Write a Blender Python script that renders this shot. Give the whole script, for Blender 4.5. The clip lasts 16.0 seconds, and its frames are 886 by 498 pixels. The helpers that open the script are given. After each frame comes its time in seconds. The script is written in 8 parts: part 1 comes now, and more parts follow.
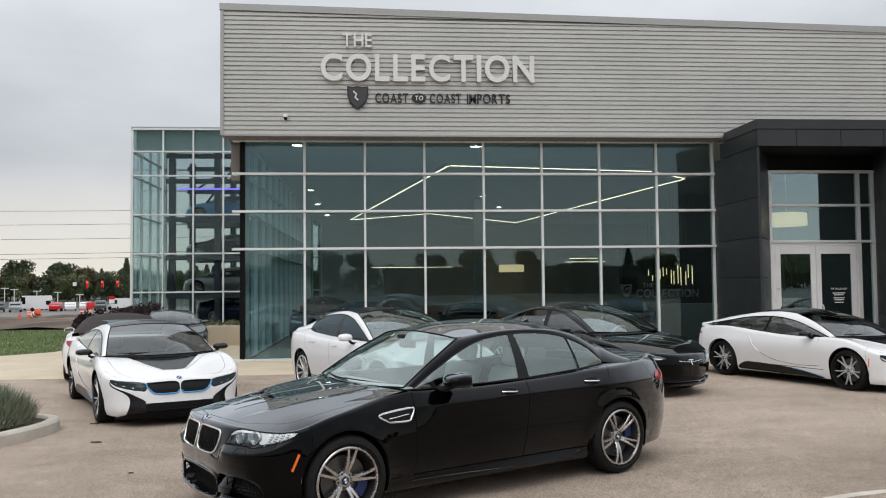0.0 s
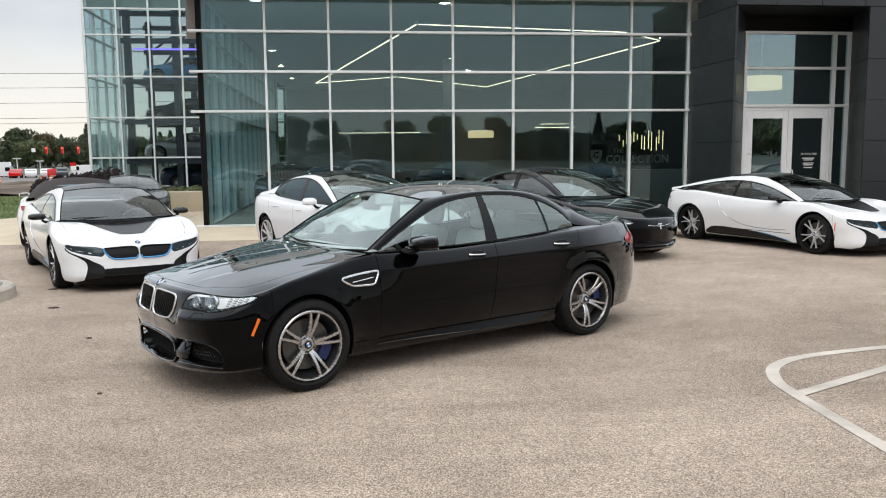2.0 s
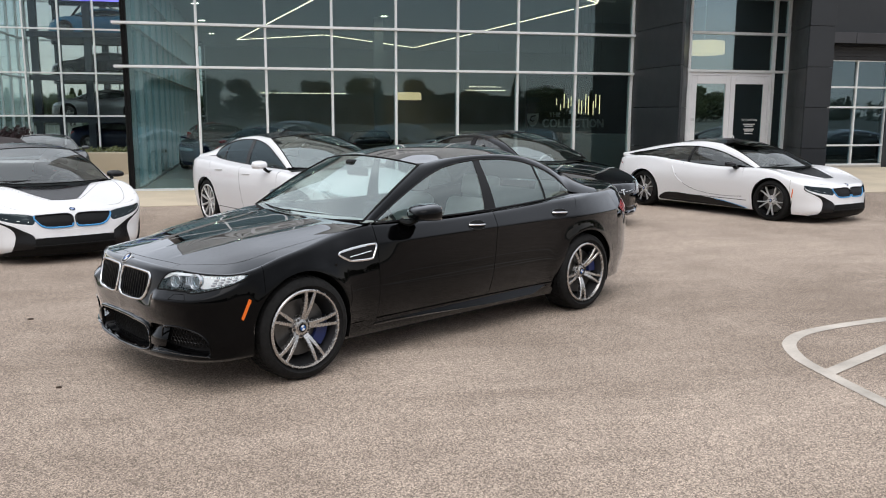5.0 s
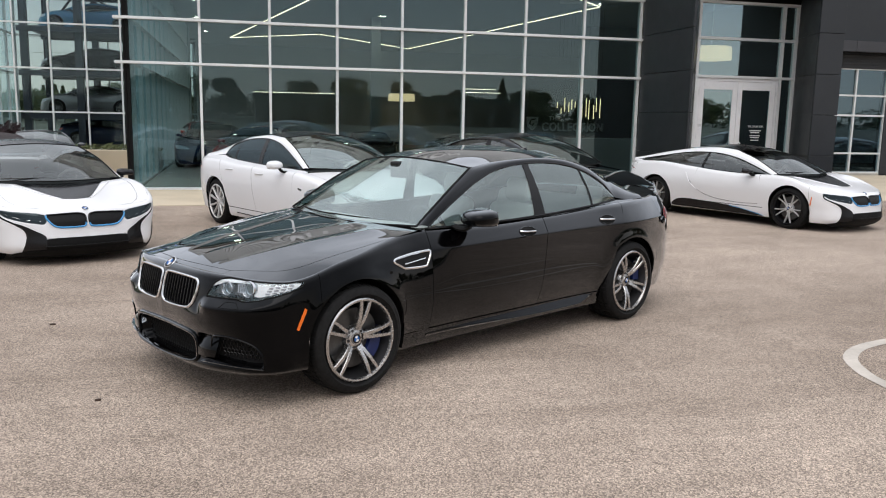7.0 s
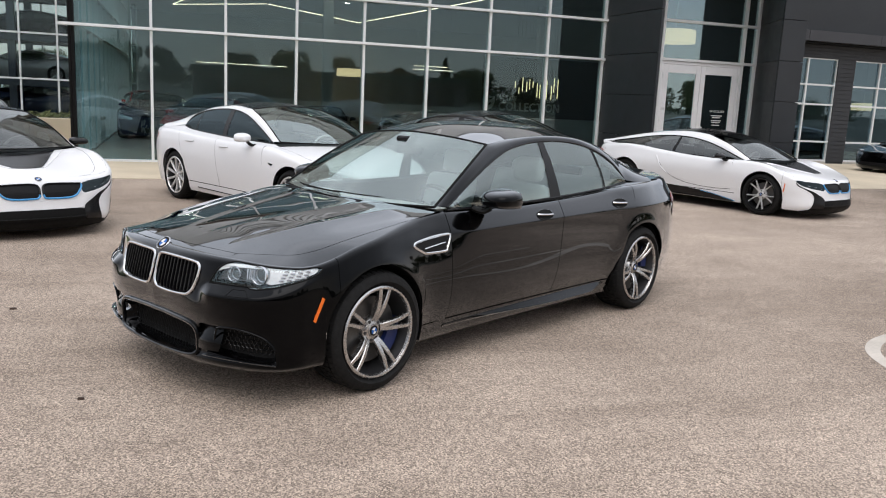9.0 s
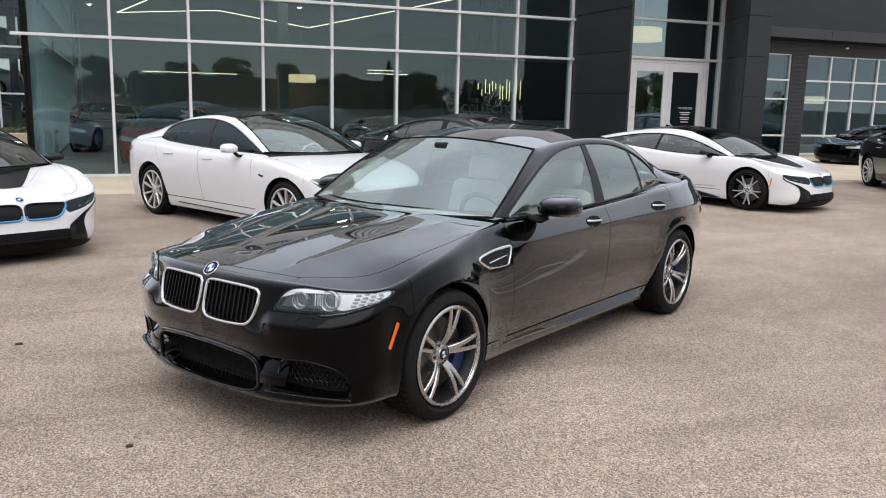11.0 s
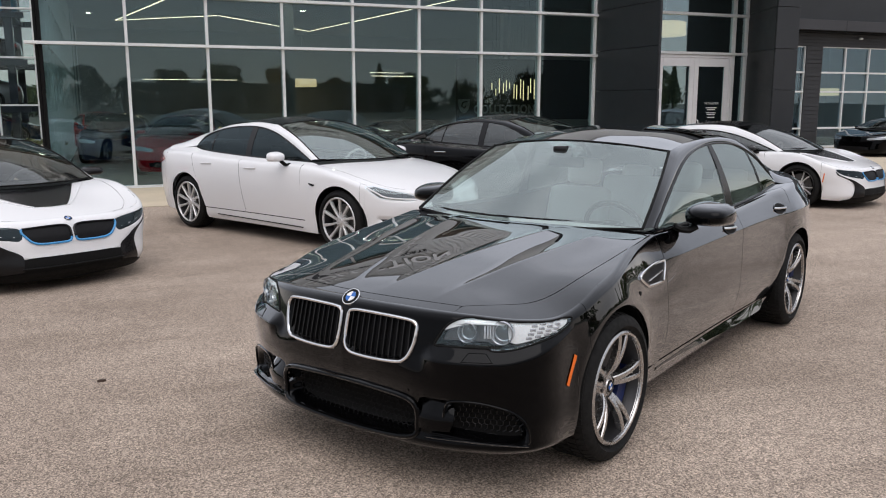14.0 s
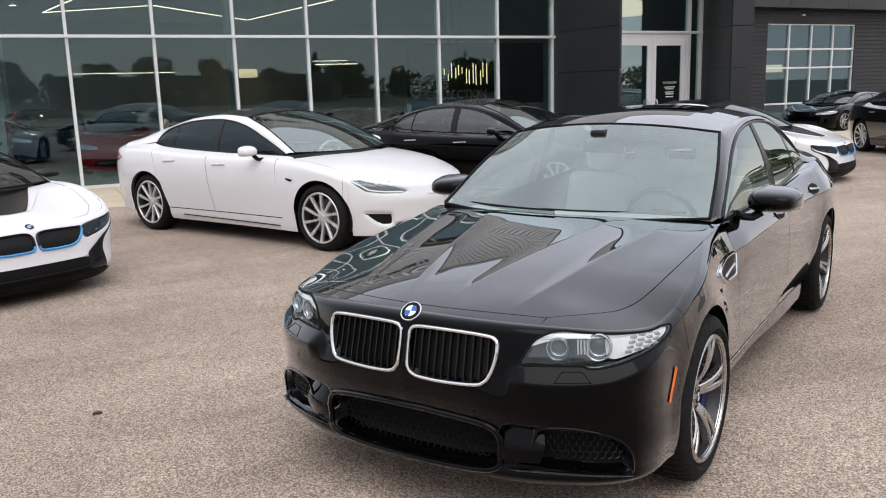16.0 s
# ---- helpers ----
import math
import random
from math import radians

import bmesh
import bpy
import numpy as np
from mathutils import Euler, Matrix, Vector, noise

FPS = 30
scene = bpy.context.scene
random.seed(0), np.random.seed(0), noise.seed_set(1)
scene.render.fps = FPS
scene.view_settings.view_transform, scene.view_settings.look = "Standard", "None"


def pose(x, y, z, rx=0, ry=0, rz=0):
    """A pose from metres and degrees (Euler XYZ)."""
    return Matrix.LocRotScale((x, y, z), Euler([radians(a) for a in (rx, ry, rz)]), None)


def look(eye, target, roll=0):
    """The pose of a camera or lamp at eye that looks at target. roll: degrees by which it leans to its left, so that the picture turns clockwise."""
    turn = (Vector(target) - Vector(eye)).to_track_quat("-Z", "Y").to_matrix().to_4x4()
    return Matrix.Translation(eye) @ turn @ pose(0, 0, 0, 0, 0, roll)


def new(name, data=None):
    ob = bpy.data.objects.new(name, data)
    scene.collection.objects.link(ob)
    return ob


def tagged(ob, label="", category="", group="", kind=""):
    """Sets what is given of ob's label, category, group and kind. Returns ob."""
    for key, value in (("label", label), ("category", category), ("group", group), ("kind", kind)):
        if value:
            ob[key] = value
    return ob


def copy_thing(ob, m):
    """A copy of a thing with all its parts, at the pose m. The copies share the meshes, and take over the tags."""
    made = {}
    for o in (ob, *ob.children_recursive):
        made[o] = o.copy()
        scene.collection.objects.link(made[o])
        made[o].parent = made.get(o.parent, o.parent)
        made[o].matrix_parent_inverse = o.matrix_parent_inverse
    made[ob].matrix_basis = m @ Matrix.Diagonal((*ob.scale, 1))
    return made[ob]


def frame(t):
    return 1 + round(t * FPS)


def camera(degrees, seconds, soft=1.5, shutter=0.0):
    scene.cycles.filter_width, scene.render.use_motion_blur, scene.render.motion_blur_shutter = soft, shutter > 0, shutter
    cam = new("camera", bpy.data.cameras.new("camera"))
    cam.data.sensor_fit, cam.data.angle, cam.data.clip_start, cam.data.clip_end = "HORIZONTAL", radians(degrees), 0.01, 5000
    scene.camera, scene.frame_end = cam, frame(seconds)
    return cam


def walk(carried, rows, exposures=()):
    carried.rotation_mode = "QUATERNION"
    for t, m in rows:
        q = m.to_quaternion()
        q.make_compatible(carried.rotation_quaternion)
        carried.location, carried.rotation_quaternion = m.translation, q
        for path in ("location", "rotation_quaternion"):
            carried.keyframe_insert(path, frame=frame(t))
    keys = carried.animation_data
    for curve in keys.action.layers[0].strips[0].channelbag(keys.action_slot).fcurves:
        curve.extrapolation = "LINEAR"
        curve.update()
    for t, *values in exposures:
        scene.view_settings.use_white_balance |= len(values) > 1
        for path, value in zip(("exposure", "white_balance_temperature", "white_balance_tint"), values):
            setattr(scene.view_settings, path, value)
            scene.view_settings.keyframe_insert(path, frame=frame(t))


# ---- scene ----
cam = camera(56.8, 16.0, soft=1.05)
PATH = [
    (0, (0.213, -0.004, 1.828), (0.378, 1.987, 1.915), -0.6),
    (0.5, (0.225, 0.001, 1.816), (0.42, 1.991, 1.801), -0.8),
    (1, (0.232, 0.055, 1.799), (0.495, 2.032, 1.652), -0.5),
    (1.5, (0.239, 0.166, 1.771), (0.516, 2.131, 1.529), -0.4),
    (2, (0.27, 0.312, 1.758), (0.505, 2.284, 1.522), -0.5),
    (2.5, (0.271, 0.435, 1.756), (0.459, 2.412, 1.522), 0.1),
    (3, (0.203, 0.503, 1.744), (0.389, 2.476, 1.476), 0.1),
    (3.5, (0.029, 0.604, 1.747), (0.304, 2.564, 1.458), -0.4),
    (4, (-0.092, 0.725, 1.737), (0.28, 2.662, 1.406), 0.1),
    (6.5, (-0.588, 1.362, 1.733), (-0.127, 3.283, 1.421), 0.5),
    (7, (-0.702, 1.409, 1.72), (-0.227, 3.326, 1.401), 1.1),
    (7.5, (-0.751, 1.565, 1.692), (-0.267, 3.472, 1.329), 1.4),
    (8, (-0.845, 1.755, 1.677), (-0.34, 3.65, 1.284), 1.9),
    (8.5, (-0.97, 1.879, 1.664), (-0.395, 3.757, 1.289), 2.6),
    (11, (-1.574, 2.541, 1.634), (-0.836, 4.366, 1.282), 1.3),
    (11.5, (-1.787, 2.675, 1.627), (-0.963, 4.469, 1.304), 1.0),
    (12, (-1.939, 2.8, 1.646), (-1.074, 4.576, 1.331), 1.4),
    (12.5, (-2.015, 2.873, 1.641), (-1.206, 4.672, 1.308), 1.3),
    (13, (-2.015, 3.104, 1.621), (-1.298, 4.938, 1.269), -0.6),
    (13.5, (-2.039, 3.205, 1.636), (-1.36, 5.054, 1.287), -0.6),
    (14, (-2.115, 3.302, 1.627), (-1.36, 5.12, 1.278), -0.1),
    (14.5, (-2.249, 3.456, 1.638), (-1.372, 5.22, 1.294), -0.4),
    (15, (-2.369, 3.567, 1.645), (-1.439, 5.303, 1.301), -0.5),
    (15.5, (-2.388, 3.752, 1.613), (-1.478, 5.495, 1.245), -0.9),
    (16, (-2.382, 3.939, 1.619), (-1.502, 5.694, 1.237), -1.7),
]
import itertools

EXPOSURES = [(0.0, -0.26, 6500, 10), (0.5, -0.14, 6500, 10), (1.0, 0.02, 6490, 10), (1.5, 0.0, 6485, 10), (2.0, 0.02, 6480, 9), (2.5, -0.10, 6475, 11), (4.0, -0.10, 6460, 12), (8.5, -0.08, 6430, 13),
             (12.0, -0.05, 6440, 14), (13.0, -0.12, 6470, 15), (14.0, -0.31, 6480, 15), (14.5, -0.05, 6480, 15), (15.0, 0.06, 6480, 15), (15.5, 0.03, 6480, 15), (16.0, -0.05, 6480, 15)]
walk(cam, [(t, look(eye, target, roll)) for t, eye, target, roll in PATH], exposures=EXPOSURES)

# ---------------------------------------------------------------- world and sun
SUN_ELEV, SUN_AZ = 58.0, 200.0


def make_world():
    w = bpy.data.worlds.new("sky")
    scene.world = w
    w.use_nodes = True
    nt = w.node_tree
    nt.nodes.clear()
    out = nt.nodes.new("ShaderNodeOutputWorld")
    bg = nt.nodes.new("ShaderNodeBackground")
    sky = nt.nodes.new("ShaderNodeTexSky")
    sky.sky_type = "NISHITA"
    sky.sun_disc = False
    sky.sun_elevation, sky.sun_rotation = radians(SUN_ELEV), radians(SUN_AZ)
    sky.dust_density, sky.ozone_density = 4.0, 1.0
    # a closed deck of cloud over the clear sky
    tc = nt.nodes.new("ShaderNodeTexCoord")
    mp = nt.nodes.new("ShaderNodeMapping")
    mp.inputs["Scale"].default_value = (1.2, 1.2, 3.4)
    n1 = nt.nodes.new("ShaderNodeTexNoise")
    n1.inputs["Scale"].default_value, n1.inputs["Detail"].default_value = 2.2, 6.0
    n1.inputs["Roughness"].default_value = 0.5
    cr = nt.nodes.new("ShaderNodeValToRGB")
    cr.color_ramp.elements[0].position, cr.color_ramp.elements[0].color = 0.30, (5.5, 5.85, 6.25, 1)
    cr.color_ramp.elements[1].position, cr.color_ramp.elements[1].color = 0.72, (7.9, 8.2, 8.6, 1)
    sep = nt.nodes.new("ShaderNodeSeparateXYZ")
    hz = nt.nodes.new("ShaderNodeValToRGB")
    hz.color_ramp.elements[0].position, hz.color_ramp.elements[0].color = 0.0, (1, 1, 1, 1)
    hz.color_ramp.elements[1].position, hz.color_ramp.elements[1].color = 0.14, (0, 0, 0, 1)
    mixh = nt.nodes.new("ShaderNodeMixRGB")
    mixh.inputs[2].default_value = (12.6, 11.9, 10.5, 1)
    mix = nt.nodes.new("ShaderNodeMixRGB")
    mix.inputs[0].default_value = 0.93
    L = nt.links.new
    L(tc.outputs["Generated"], mp.inputs["Vector"])
    L(mp.outputs["Vector"], n1.inputs["Vector"])
    L(n1.outputs["Fac"], cr.inputs["Fac"])
    L(tc.outputs["Generated"], sep.inputs["Vector"])
    L(sep.outputs["Z"], hz.inputs["Fac"])
    L(hz.outputs["Color"], mixh.inputs[0])
    L(cr.outputs["Color"], mixh.inputs[1])
    zen = nt.nodes.new("ShaderNodeMapRange")
    zen.inputs["To Min"].default_value, zen.inputs["To Max"].default_value = 1.0, 2.9
    L(sep.outputs["Z"], zen.inputs["Value"])
    lift = nt.nodes.new("ShaderNodeMixRGB")
    lift.blend_type = "MULTIPLY"
    lift.inputs[0].default_value = 1.0
    L(mixh.outputs["Color"], lift.inputs[1])
    L(zen.outputs["Result"], lift.inputs[2])
    L(sky.outputs["Color"], mix.inputs[1])
    L(lift.outputs["Color"], mix.inputs[2])
    L(mix.outputs["Color"], bg.inputs["Color"])
    bg.inputs["Strength"].default_value = 0.085
    L(bg.outputs["Background"], out.inputs["Surface"])


make_world()
sun_data = bpy.data.lights.new("sun", "SUN")
sun_data.energy, sun_data.angle, sun_data.color = 1.2, radians(50), (1.0, 0.95, 0.88)
sun_ob = new("sun", sun_data)
sun_ob.matrix_world = pose(0, 0, 40, 90 - SUN_ELEV, 0, 180 - SUN_AZ)


# ---------------------------------------------------------------- materials
def srgb(r, g, b):
    return tuple(((c / 255 + 0.055) / 1.055) ** 2.4 if c > 10 else c / 255 / 12.92 for c in (r, g, b))


class Mat:
    """A node material with a principled surface and short helpers to build on it."""

    def __init__(self, name, color=(0.5, 0.5, 0.5), rough=0.5, metal=0.0, **more):
        self.m = bpy.data.materials.new(name)
        self.m.use_nodes = True
        self.nt = self.m.node_tree
        self.b = self.nt.nodes["Principled BSDF"]
        self.out = self.nt.nodes["Material Output"]
        self.set("Base Color", (*color, 1))
        self.set("Roughness", rough)
        self.set("Metallic", metal)
        for k, v in more.items():
            self.set(k.replace("_", " "), v)
        self.coord = None

    def set(self, k, v):
        self.b.inputs[k].default_value = v
        return self

    def n(self, kind, **props):
        node = self.nt.nodes.new("ShaderNode" + kind)
        for k, v in props.items():
            node.inputs[k.replace("_", " ")].default_value = v
        return node

    def link(self, a, b):
        self.nt.links.new(a, b)

    def vec(self, scale=(1, 1, 1), world=False):
        tc = self.n("TexCoord")
        mp = self.n("Mapping")
        mp.inputs["Scale"].default_value = scale
        if world:
            g = self.n("NewGeometry")
            self.link(g.outputs["Position"], mp.inputs["Vector"])
        else:
            self.link(tc.outputs["Object"], mp.inputs["Vector"])
        return mp.outputs["Vector"]

    def noise(self, scale, detail=4.0, rough=0.55, vec=None):
        t = self.n("TexNoise", Scale=scale, Detail=detail, Roughness=rough)
        if vec is not None:
            self.link(vec, t.inputs["Vector"])
        return t.outputs["Fac"]

    def ramp(self, fac, *stops):
        r = self.n("ValToRGB")
        e = r.color_ramp.elements
        while len(e) < len(stops):
            e.new(0.5)
        for el, (p, c) in zip(e, stops):
            el.position = p
            el.color = (*c, 1) if len(c) == 3 else c
        self.link(fac, r.inputs["Fac"])
        return r.outputs["Color"]

    def mix(self, fac, a, b, mode="MIX"):
        x = self.n("MixRGB")
        x.blend_type = mode
        for sock, v in ((x.inputs[0], fac), (x.inputs[1], a), (x.inputs[2], b)):
            if hasattr(v, "is_linked"):
                self.link(v, sock)
            elif isinstance(v, tuple):
                sock.default_value = (*v, 1) if len(v) == 3 else v
            else:
                sock.default_value = v
        return x.outputs[0]

    def color(self, sock):
        self.link(sock, self.b.inputs["Base Color"])
        return self

    def rough(self, sock):
        self.link(sock, self.b.inputs["Roughness"])
        return self

    def bump(self, fac, strength=0.2, dist=0.01):
        bp = self.n("Bump", Strength=strength, Distance=dist)
        self.link(fac, bp.inputs["Height"])
        self.link(bp.outputs["Normal"], self.b.inputs["Normal"])
        return self


def varied(name, color, rough=0.5, metal=0.0, amount=0.15, scale=3.0, fine=60.0, bump=0.0, world=True, **more):
    """A plain material with variation at a large and a small scale."""
    m = Mat(name, color, rough, metal, **more)
    v = m.vec(world=world)
    dark = tuple(c * (1 - amount) for c in color)
    light = tuple(min(1, c * (1 + amount)) for c in color)
    big = m.ramp(m.noise(scale, 4, 0.6, v), (0.3, dark), (0.7, light))
    small = m.ramp(m.noise(fine, 3, 0.6, v), (0.3, (0.88, 0.88, 0.88)), (0.7, (1.0, 1.0, 1.0)))
    m.color(m.mix(1.0, big, small, "MULTIPLY"))
    r = m.ramp(m.noise(scale * 2.3, 4, 0.6, v), (0.3, (rough * 0.85,) * 3), (0.7, (min(1, rough * 1.15),) * 3))
    m.rough(r)
    if bump:
        m.bump(m.noise(fine, 4, 0.6, v), bump, 0.004)
    return m.m


def asphalt_material():
    m = Mat("asphalt", (0.2, 0.19, 0.175), 0.9)
    v = m.vec(world=True)
    base = m.ramp(m.noise(0.22, 5, 0.6, v), (0.34, (0.258, 0.203, 0.160)), (0.66, (0.450, 0.368, 0.302)))
    mid = m.ramp(m.noise(1.6, 5, 0.65, m.vec((1, 2.2, 1), True)), (0.3, (0.84, 0.83, 0.82)), (0.72, (1.08, 1.08, 1.08)))
    c = m.mix(1.0, base, mid, "MULTIPLY")
    vo = m.n("TexVoronoi", Scale=150.0)
    m.link(v, vo.inputs["Vector"])
    agg = m.ramp(vo.outputs["Color"], (0.12, (0.36, 0.35, 0.34)), (0.5, (0.93, 0.93, 0.93)), (0.9, (1.85, 1.83, 1.80)))
    c = m.mix(1.0, c, agg, "MULTIPLY")
    fine = m.ramp(m.noise(240, 3, 0.7, v), (0.3, (0.66, 0.66, 0.66)), (0.7, (1.32, 1.32, 1.32)))
    c = m.mix(0.8, c, m.mix(1.0, c, fine, "MULTIPLY"))
    # tyre marks and oil: long soft streaks and a few dark drops
    st = m.ramp(m.noise(0.9, 4, 0.55, m.vec((0.16, 1.5, 1), True)), (0.56, (1, 1, 1)), (0.72, (0.80, 0.79, 0.78)))
    c = m.mix(1.0, c, st, "MULTIPLY")
    sp = m.ramp(m.noise(1.15, 2, 0.4, v), (0.72, (1, 1, 1)), (0.80, (0.70, 0.69, 0.68)))
    c = m.mix(1.0, c, sp, "MULTIPLY")
    m.color(c)
    h = m.mix(0.5, vo.outputs["Distance"], m.noise(60, 4, 0.7, v))
    m.bump(h, 0.55, 0.006)
    return m.m


def glass_material(name, tint, gloss, rough=0.0, power=4.5, mirror=(0.74, 0.93, 1.0)):
    """A thin pane: it lets tinted light through and mirrors a part, more at a flat angle."""
    m = Mat(name)
    nt = m.nt
    tr = m.n("BsdfTransparent")
    tr.inputs["Color"].default_value = (*tint, 1)
    gl = m.n("BsdfGlossy")
    gl.inputs["Roughness"].default_value = rough
    gl.inputs["Color"].default_value = (*mirror, 1)
    fr = m.n("LayerWeight")
    fr.inputs["Blend"].default_value = 0.5
    pw = m.n("Math")
    pw.operation = "POWER"
    pw.inputs[1].default_value = power
    m.link(fr.outputs["Facing"], pw.inputs[0])
    mr = m.n("MapRange")
    mr.inputs["To Min"].default_value, mr.inputs["To Max"].default_value = gloss, 1.0
    m.link(pw.outputs["Value"], mr.inputs["Value"])
    mx = m.n("MixShader")
    m.link(mr.outputs["Result"], mx.inputs["Fac"])
    m.link(tr.outputs[0], mx.inputs[1])
    m.link(gl.outputs[0], mx.inputs[2])
    m.link(mx.outputs[0], m.out.inputs["Surface"])
    nt.nodes.remove(m.b)
    return m.m


def paint(name, color, metal=0.0, rough=0.4, coat=1.0, flake=0.05, ior=1.5):
    m = Mat(name, color, rough, metal, Specular_IOR_Level=0.0, Coat_Weight=coat, Coat_Roughness=0.015, Coat_IOR=ior)
    v = m.vec()
    f = m.ramp(m.noise(900, 1, 0.5, v), (0.3, tuple(c * (1 - flake) for c in color)), (0.7, tuple(min(1, c * (1 + flake)) for c in color)))
    m.color(f)
    dust = m.ramp(m.noise(5, 5, 0.7, v), (0.4, (rough * 0.9,) * 3), (0.8, (min(1, rough * 1.3),) * 3))
    m.rough(dust)
    return m.m


def gloss_black(name, color, low=0.011, power=3.5, gain=1.65, rough=0.012):
    """Deep black lacquer: almost no mirror image face-on, a strong one at a flat angle."""
    m = Mat(name, color, 0.5, 0.0, Specular_IOR_Level=0.0)
    v = m.vec()
    m.color(m.ramp(m.noise(700, 1, 0.5, v), (0.3, tuple(c * 0.7 for c in color)), (0.7, tuple(c * 1.3 for c in color))))
    gl = m.n("BsdfGlossy")
    gl.inputs["Roughness"].default_value = rough
    gl.inputs["Color"].default_value = (0.94, 0.965, 1.0, 1)
    fr = m.n("LayerWeight")
    fr.inputs["Blend"].default_value = 0.5
    pw = m.n("Math")
    pw.operation = "POWER"
    pw.inputs[1].default_value = power
    m.link(fr.outputs["Facing"], pw.inputs[0])
    mr = m.n("MapRange")
    mr.inputs["To Min"].default_value, mr.inputs["To Max"].default_value = low, gain
    m.link(pw.outputs["Value"], mr.inputs["Value"])
    mx = m.n("MixShader")
    top = m.n("Math")
    top.operation = "MINIMUM"
    top.inputs[1].default_value = 1.0
    m.link(mr.outputs["Result"], top.inputs[0])
    m.link(top.outputs["Value"], mx.inputs["Fac"])
    m.link(m.b.outputs[0], mx.inputs[1])
    m.link(gl.outputs[0], mx.inputs[2])
    m.link(mx.outputs[0], m.out.inputs["Surface"])
    return m.m


def lamp_material(name, color, strength):
    m = Mat(name, color, 0.6)
    m.set("Emission Color", (*color, 1)).set("Emission Strength", strength)
    return m.m


ASPHALT = asphalt_material()
CONCRETE = varied("sidewalk_concrete", (0.60, 0.51, 0.38), 0.85, amount=0.1, scale=0.7, fine=90, bump=0.15)
KERB = varied("kerb_concrete", (0.52, 0.48, 0.42), 0.85, amount=0.15, scale=2.5, fine=80, bump=0.25)
LINE_PAINT = varied("worn_line_paint", (0.53, 0.48, 0.42), 0.85, amount=0.25, scale=2.0, fine=50, bump=0.2)
GRASS_SOIL = varied("grass_ground", (0.11, 0.15, 0.05), 0.95, amount=0.35, scale=0.5, fine=14, bump=0.5)
WIDE_GROUND = varied("open_ground", (0.075, 0.078, 0.055), 0.95, amount=0.35, scale=0.05, fine=2, bump=0.4)
DIRT = varied("bare_earth", (0.15, 0.105, 0.075), 0.95, amount=0.5, scale=0.22, fine=3, bump=0.6)
ROAD_FAR = varied("far_road", (0.20, 0.19, 0.18), 0.9, amount=0.15, scale=0.2, fine=8)
SIDING = varied("silver_metal_siding", (0.56, 0.56, 0.54), 0.42, 0.35, amount=0.06, scale=0.35, fine=30)
COPING = varied("grey_metal_coping", (0.40, 0.40, 0.395), 0.45, 0.3, amount=0.06, scale=0.6, fine=30)
SOFFIT = varied("brown_grey_soffit", (0.22, 0.19, 0.17), 0.6, amount=0.1, scale=1, fine=30)
ALU = varied("silver_aluminium", (0.80, 0.82, 0.82), 0.38, 0.12, amount=0.05, scale=1.5, fine=40)
WHITE_FRAME = varied("white_door_frame", (0.86, 0.86, 0.87), 0.4, amount=0.04, scale=1.5, fine=40)
BLACK_PANEL = varied("charcoal_metal_panel", (0.019, 0.022, 0.026), 0.42, amount=0.15, scale=0.8, fine=40)
DARK_WALL = varied("dark_grey_ribbed_wall", (0.031, 0.033, 0.038), 0.55, amount=0.15, scale=0.8, fine=40, bump=0.1)
FASCIA = varied("dark_grey_fascia", (0.042, 0.043, 0.049), 0.5, amount=0.1, scale=0.8, fine=40)
FACADE_GLASS = glass_material("tinted_facade_glass", (0.60, 0.70, 0.71), 0.075)
CLEAR_GLASS = glass_material("lightly_tinted_glass", (0.64, 0.73, 0.74), 0.27)
WING_GLASS = glass_material("blue_grey_window_glass", (0.55, 0.66, 0.70), 0.13, mirror=(0.66, 0.86, 1.0))
TOWER_GLASS = glass_material("pale_tower_glass", (0.82, 0.87, 0.87), 0.03)
BLACK_RUBBER = varied("black_rubber", (0.008, 0.008, 0.008), 0.8, Specular_IOR_Level=0.25, amount=0.2, scale=20, fine=200, world=False)
SEAL = varied("black_seal", (0.005, 0.005, 0.005), 0.6, Specular_IOR_Level=0.15, amount=0.2, scale=20, fine=200, world=False)
INSIDE_FLOOR = varied("showroom_floor_tiles", (0.42, 0.41, 0.39), 0.25, amount=0.08, scale=1.2, fine=40)
INSIDE_WALL = varied("showroom_wall_paint", (0.55, 0.56, 0.56), 0.8, amount=0.06, scale=1.2, fine=40)
INSIDE_DARK = varied("dark_feature_wall", (0.035, 0.037, 0.04), 0.6, amount=0.1, scale=1.2, fine=40)
CEILING_M = varied("showroom_ceiling_paint", (0.72, 0.73, 0.73), 0.85, amount=0.05, scale=1.2, fine=40)
LED = lamp_material("warm_led_strip", (1.0, 0.80, 0.54), 5.2)
DOWNLIGHT = lamp_material("warm_downlight_lens", (1.0, 0.84, 0.62), 40.0)
SHADE = lamp_material("lit_fabric_shade", (1.0, 0.69, 0.37), 1.5)
GOLD_ROD = lamp_material("lit_gold_rod", (1.0, 0.74, 0.38), 2.6)
LETTER = varied("brushed_letter_metal", (0.78, 0.77, 0.75), 0.35, 0.2, amount=0.04, scale=2, fine=30)
BLACK_LETTER = varied("black_letter_enamel", (0.018, 0.018, 0.02), 0.4, amount=0.1, scale=4, fine=40)


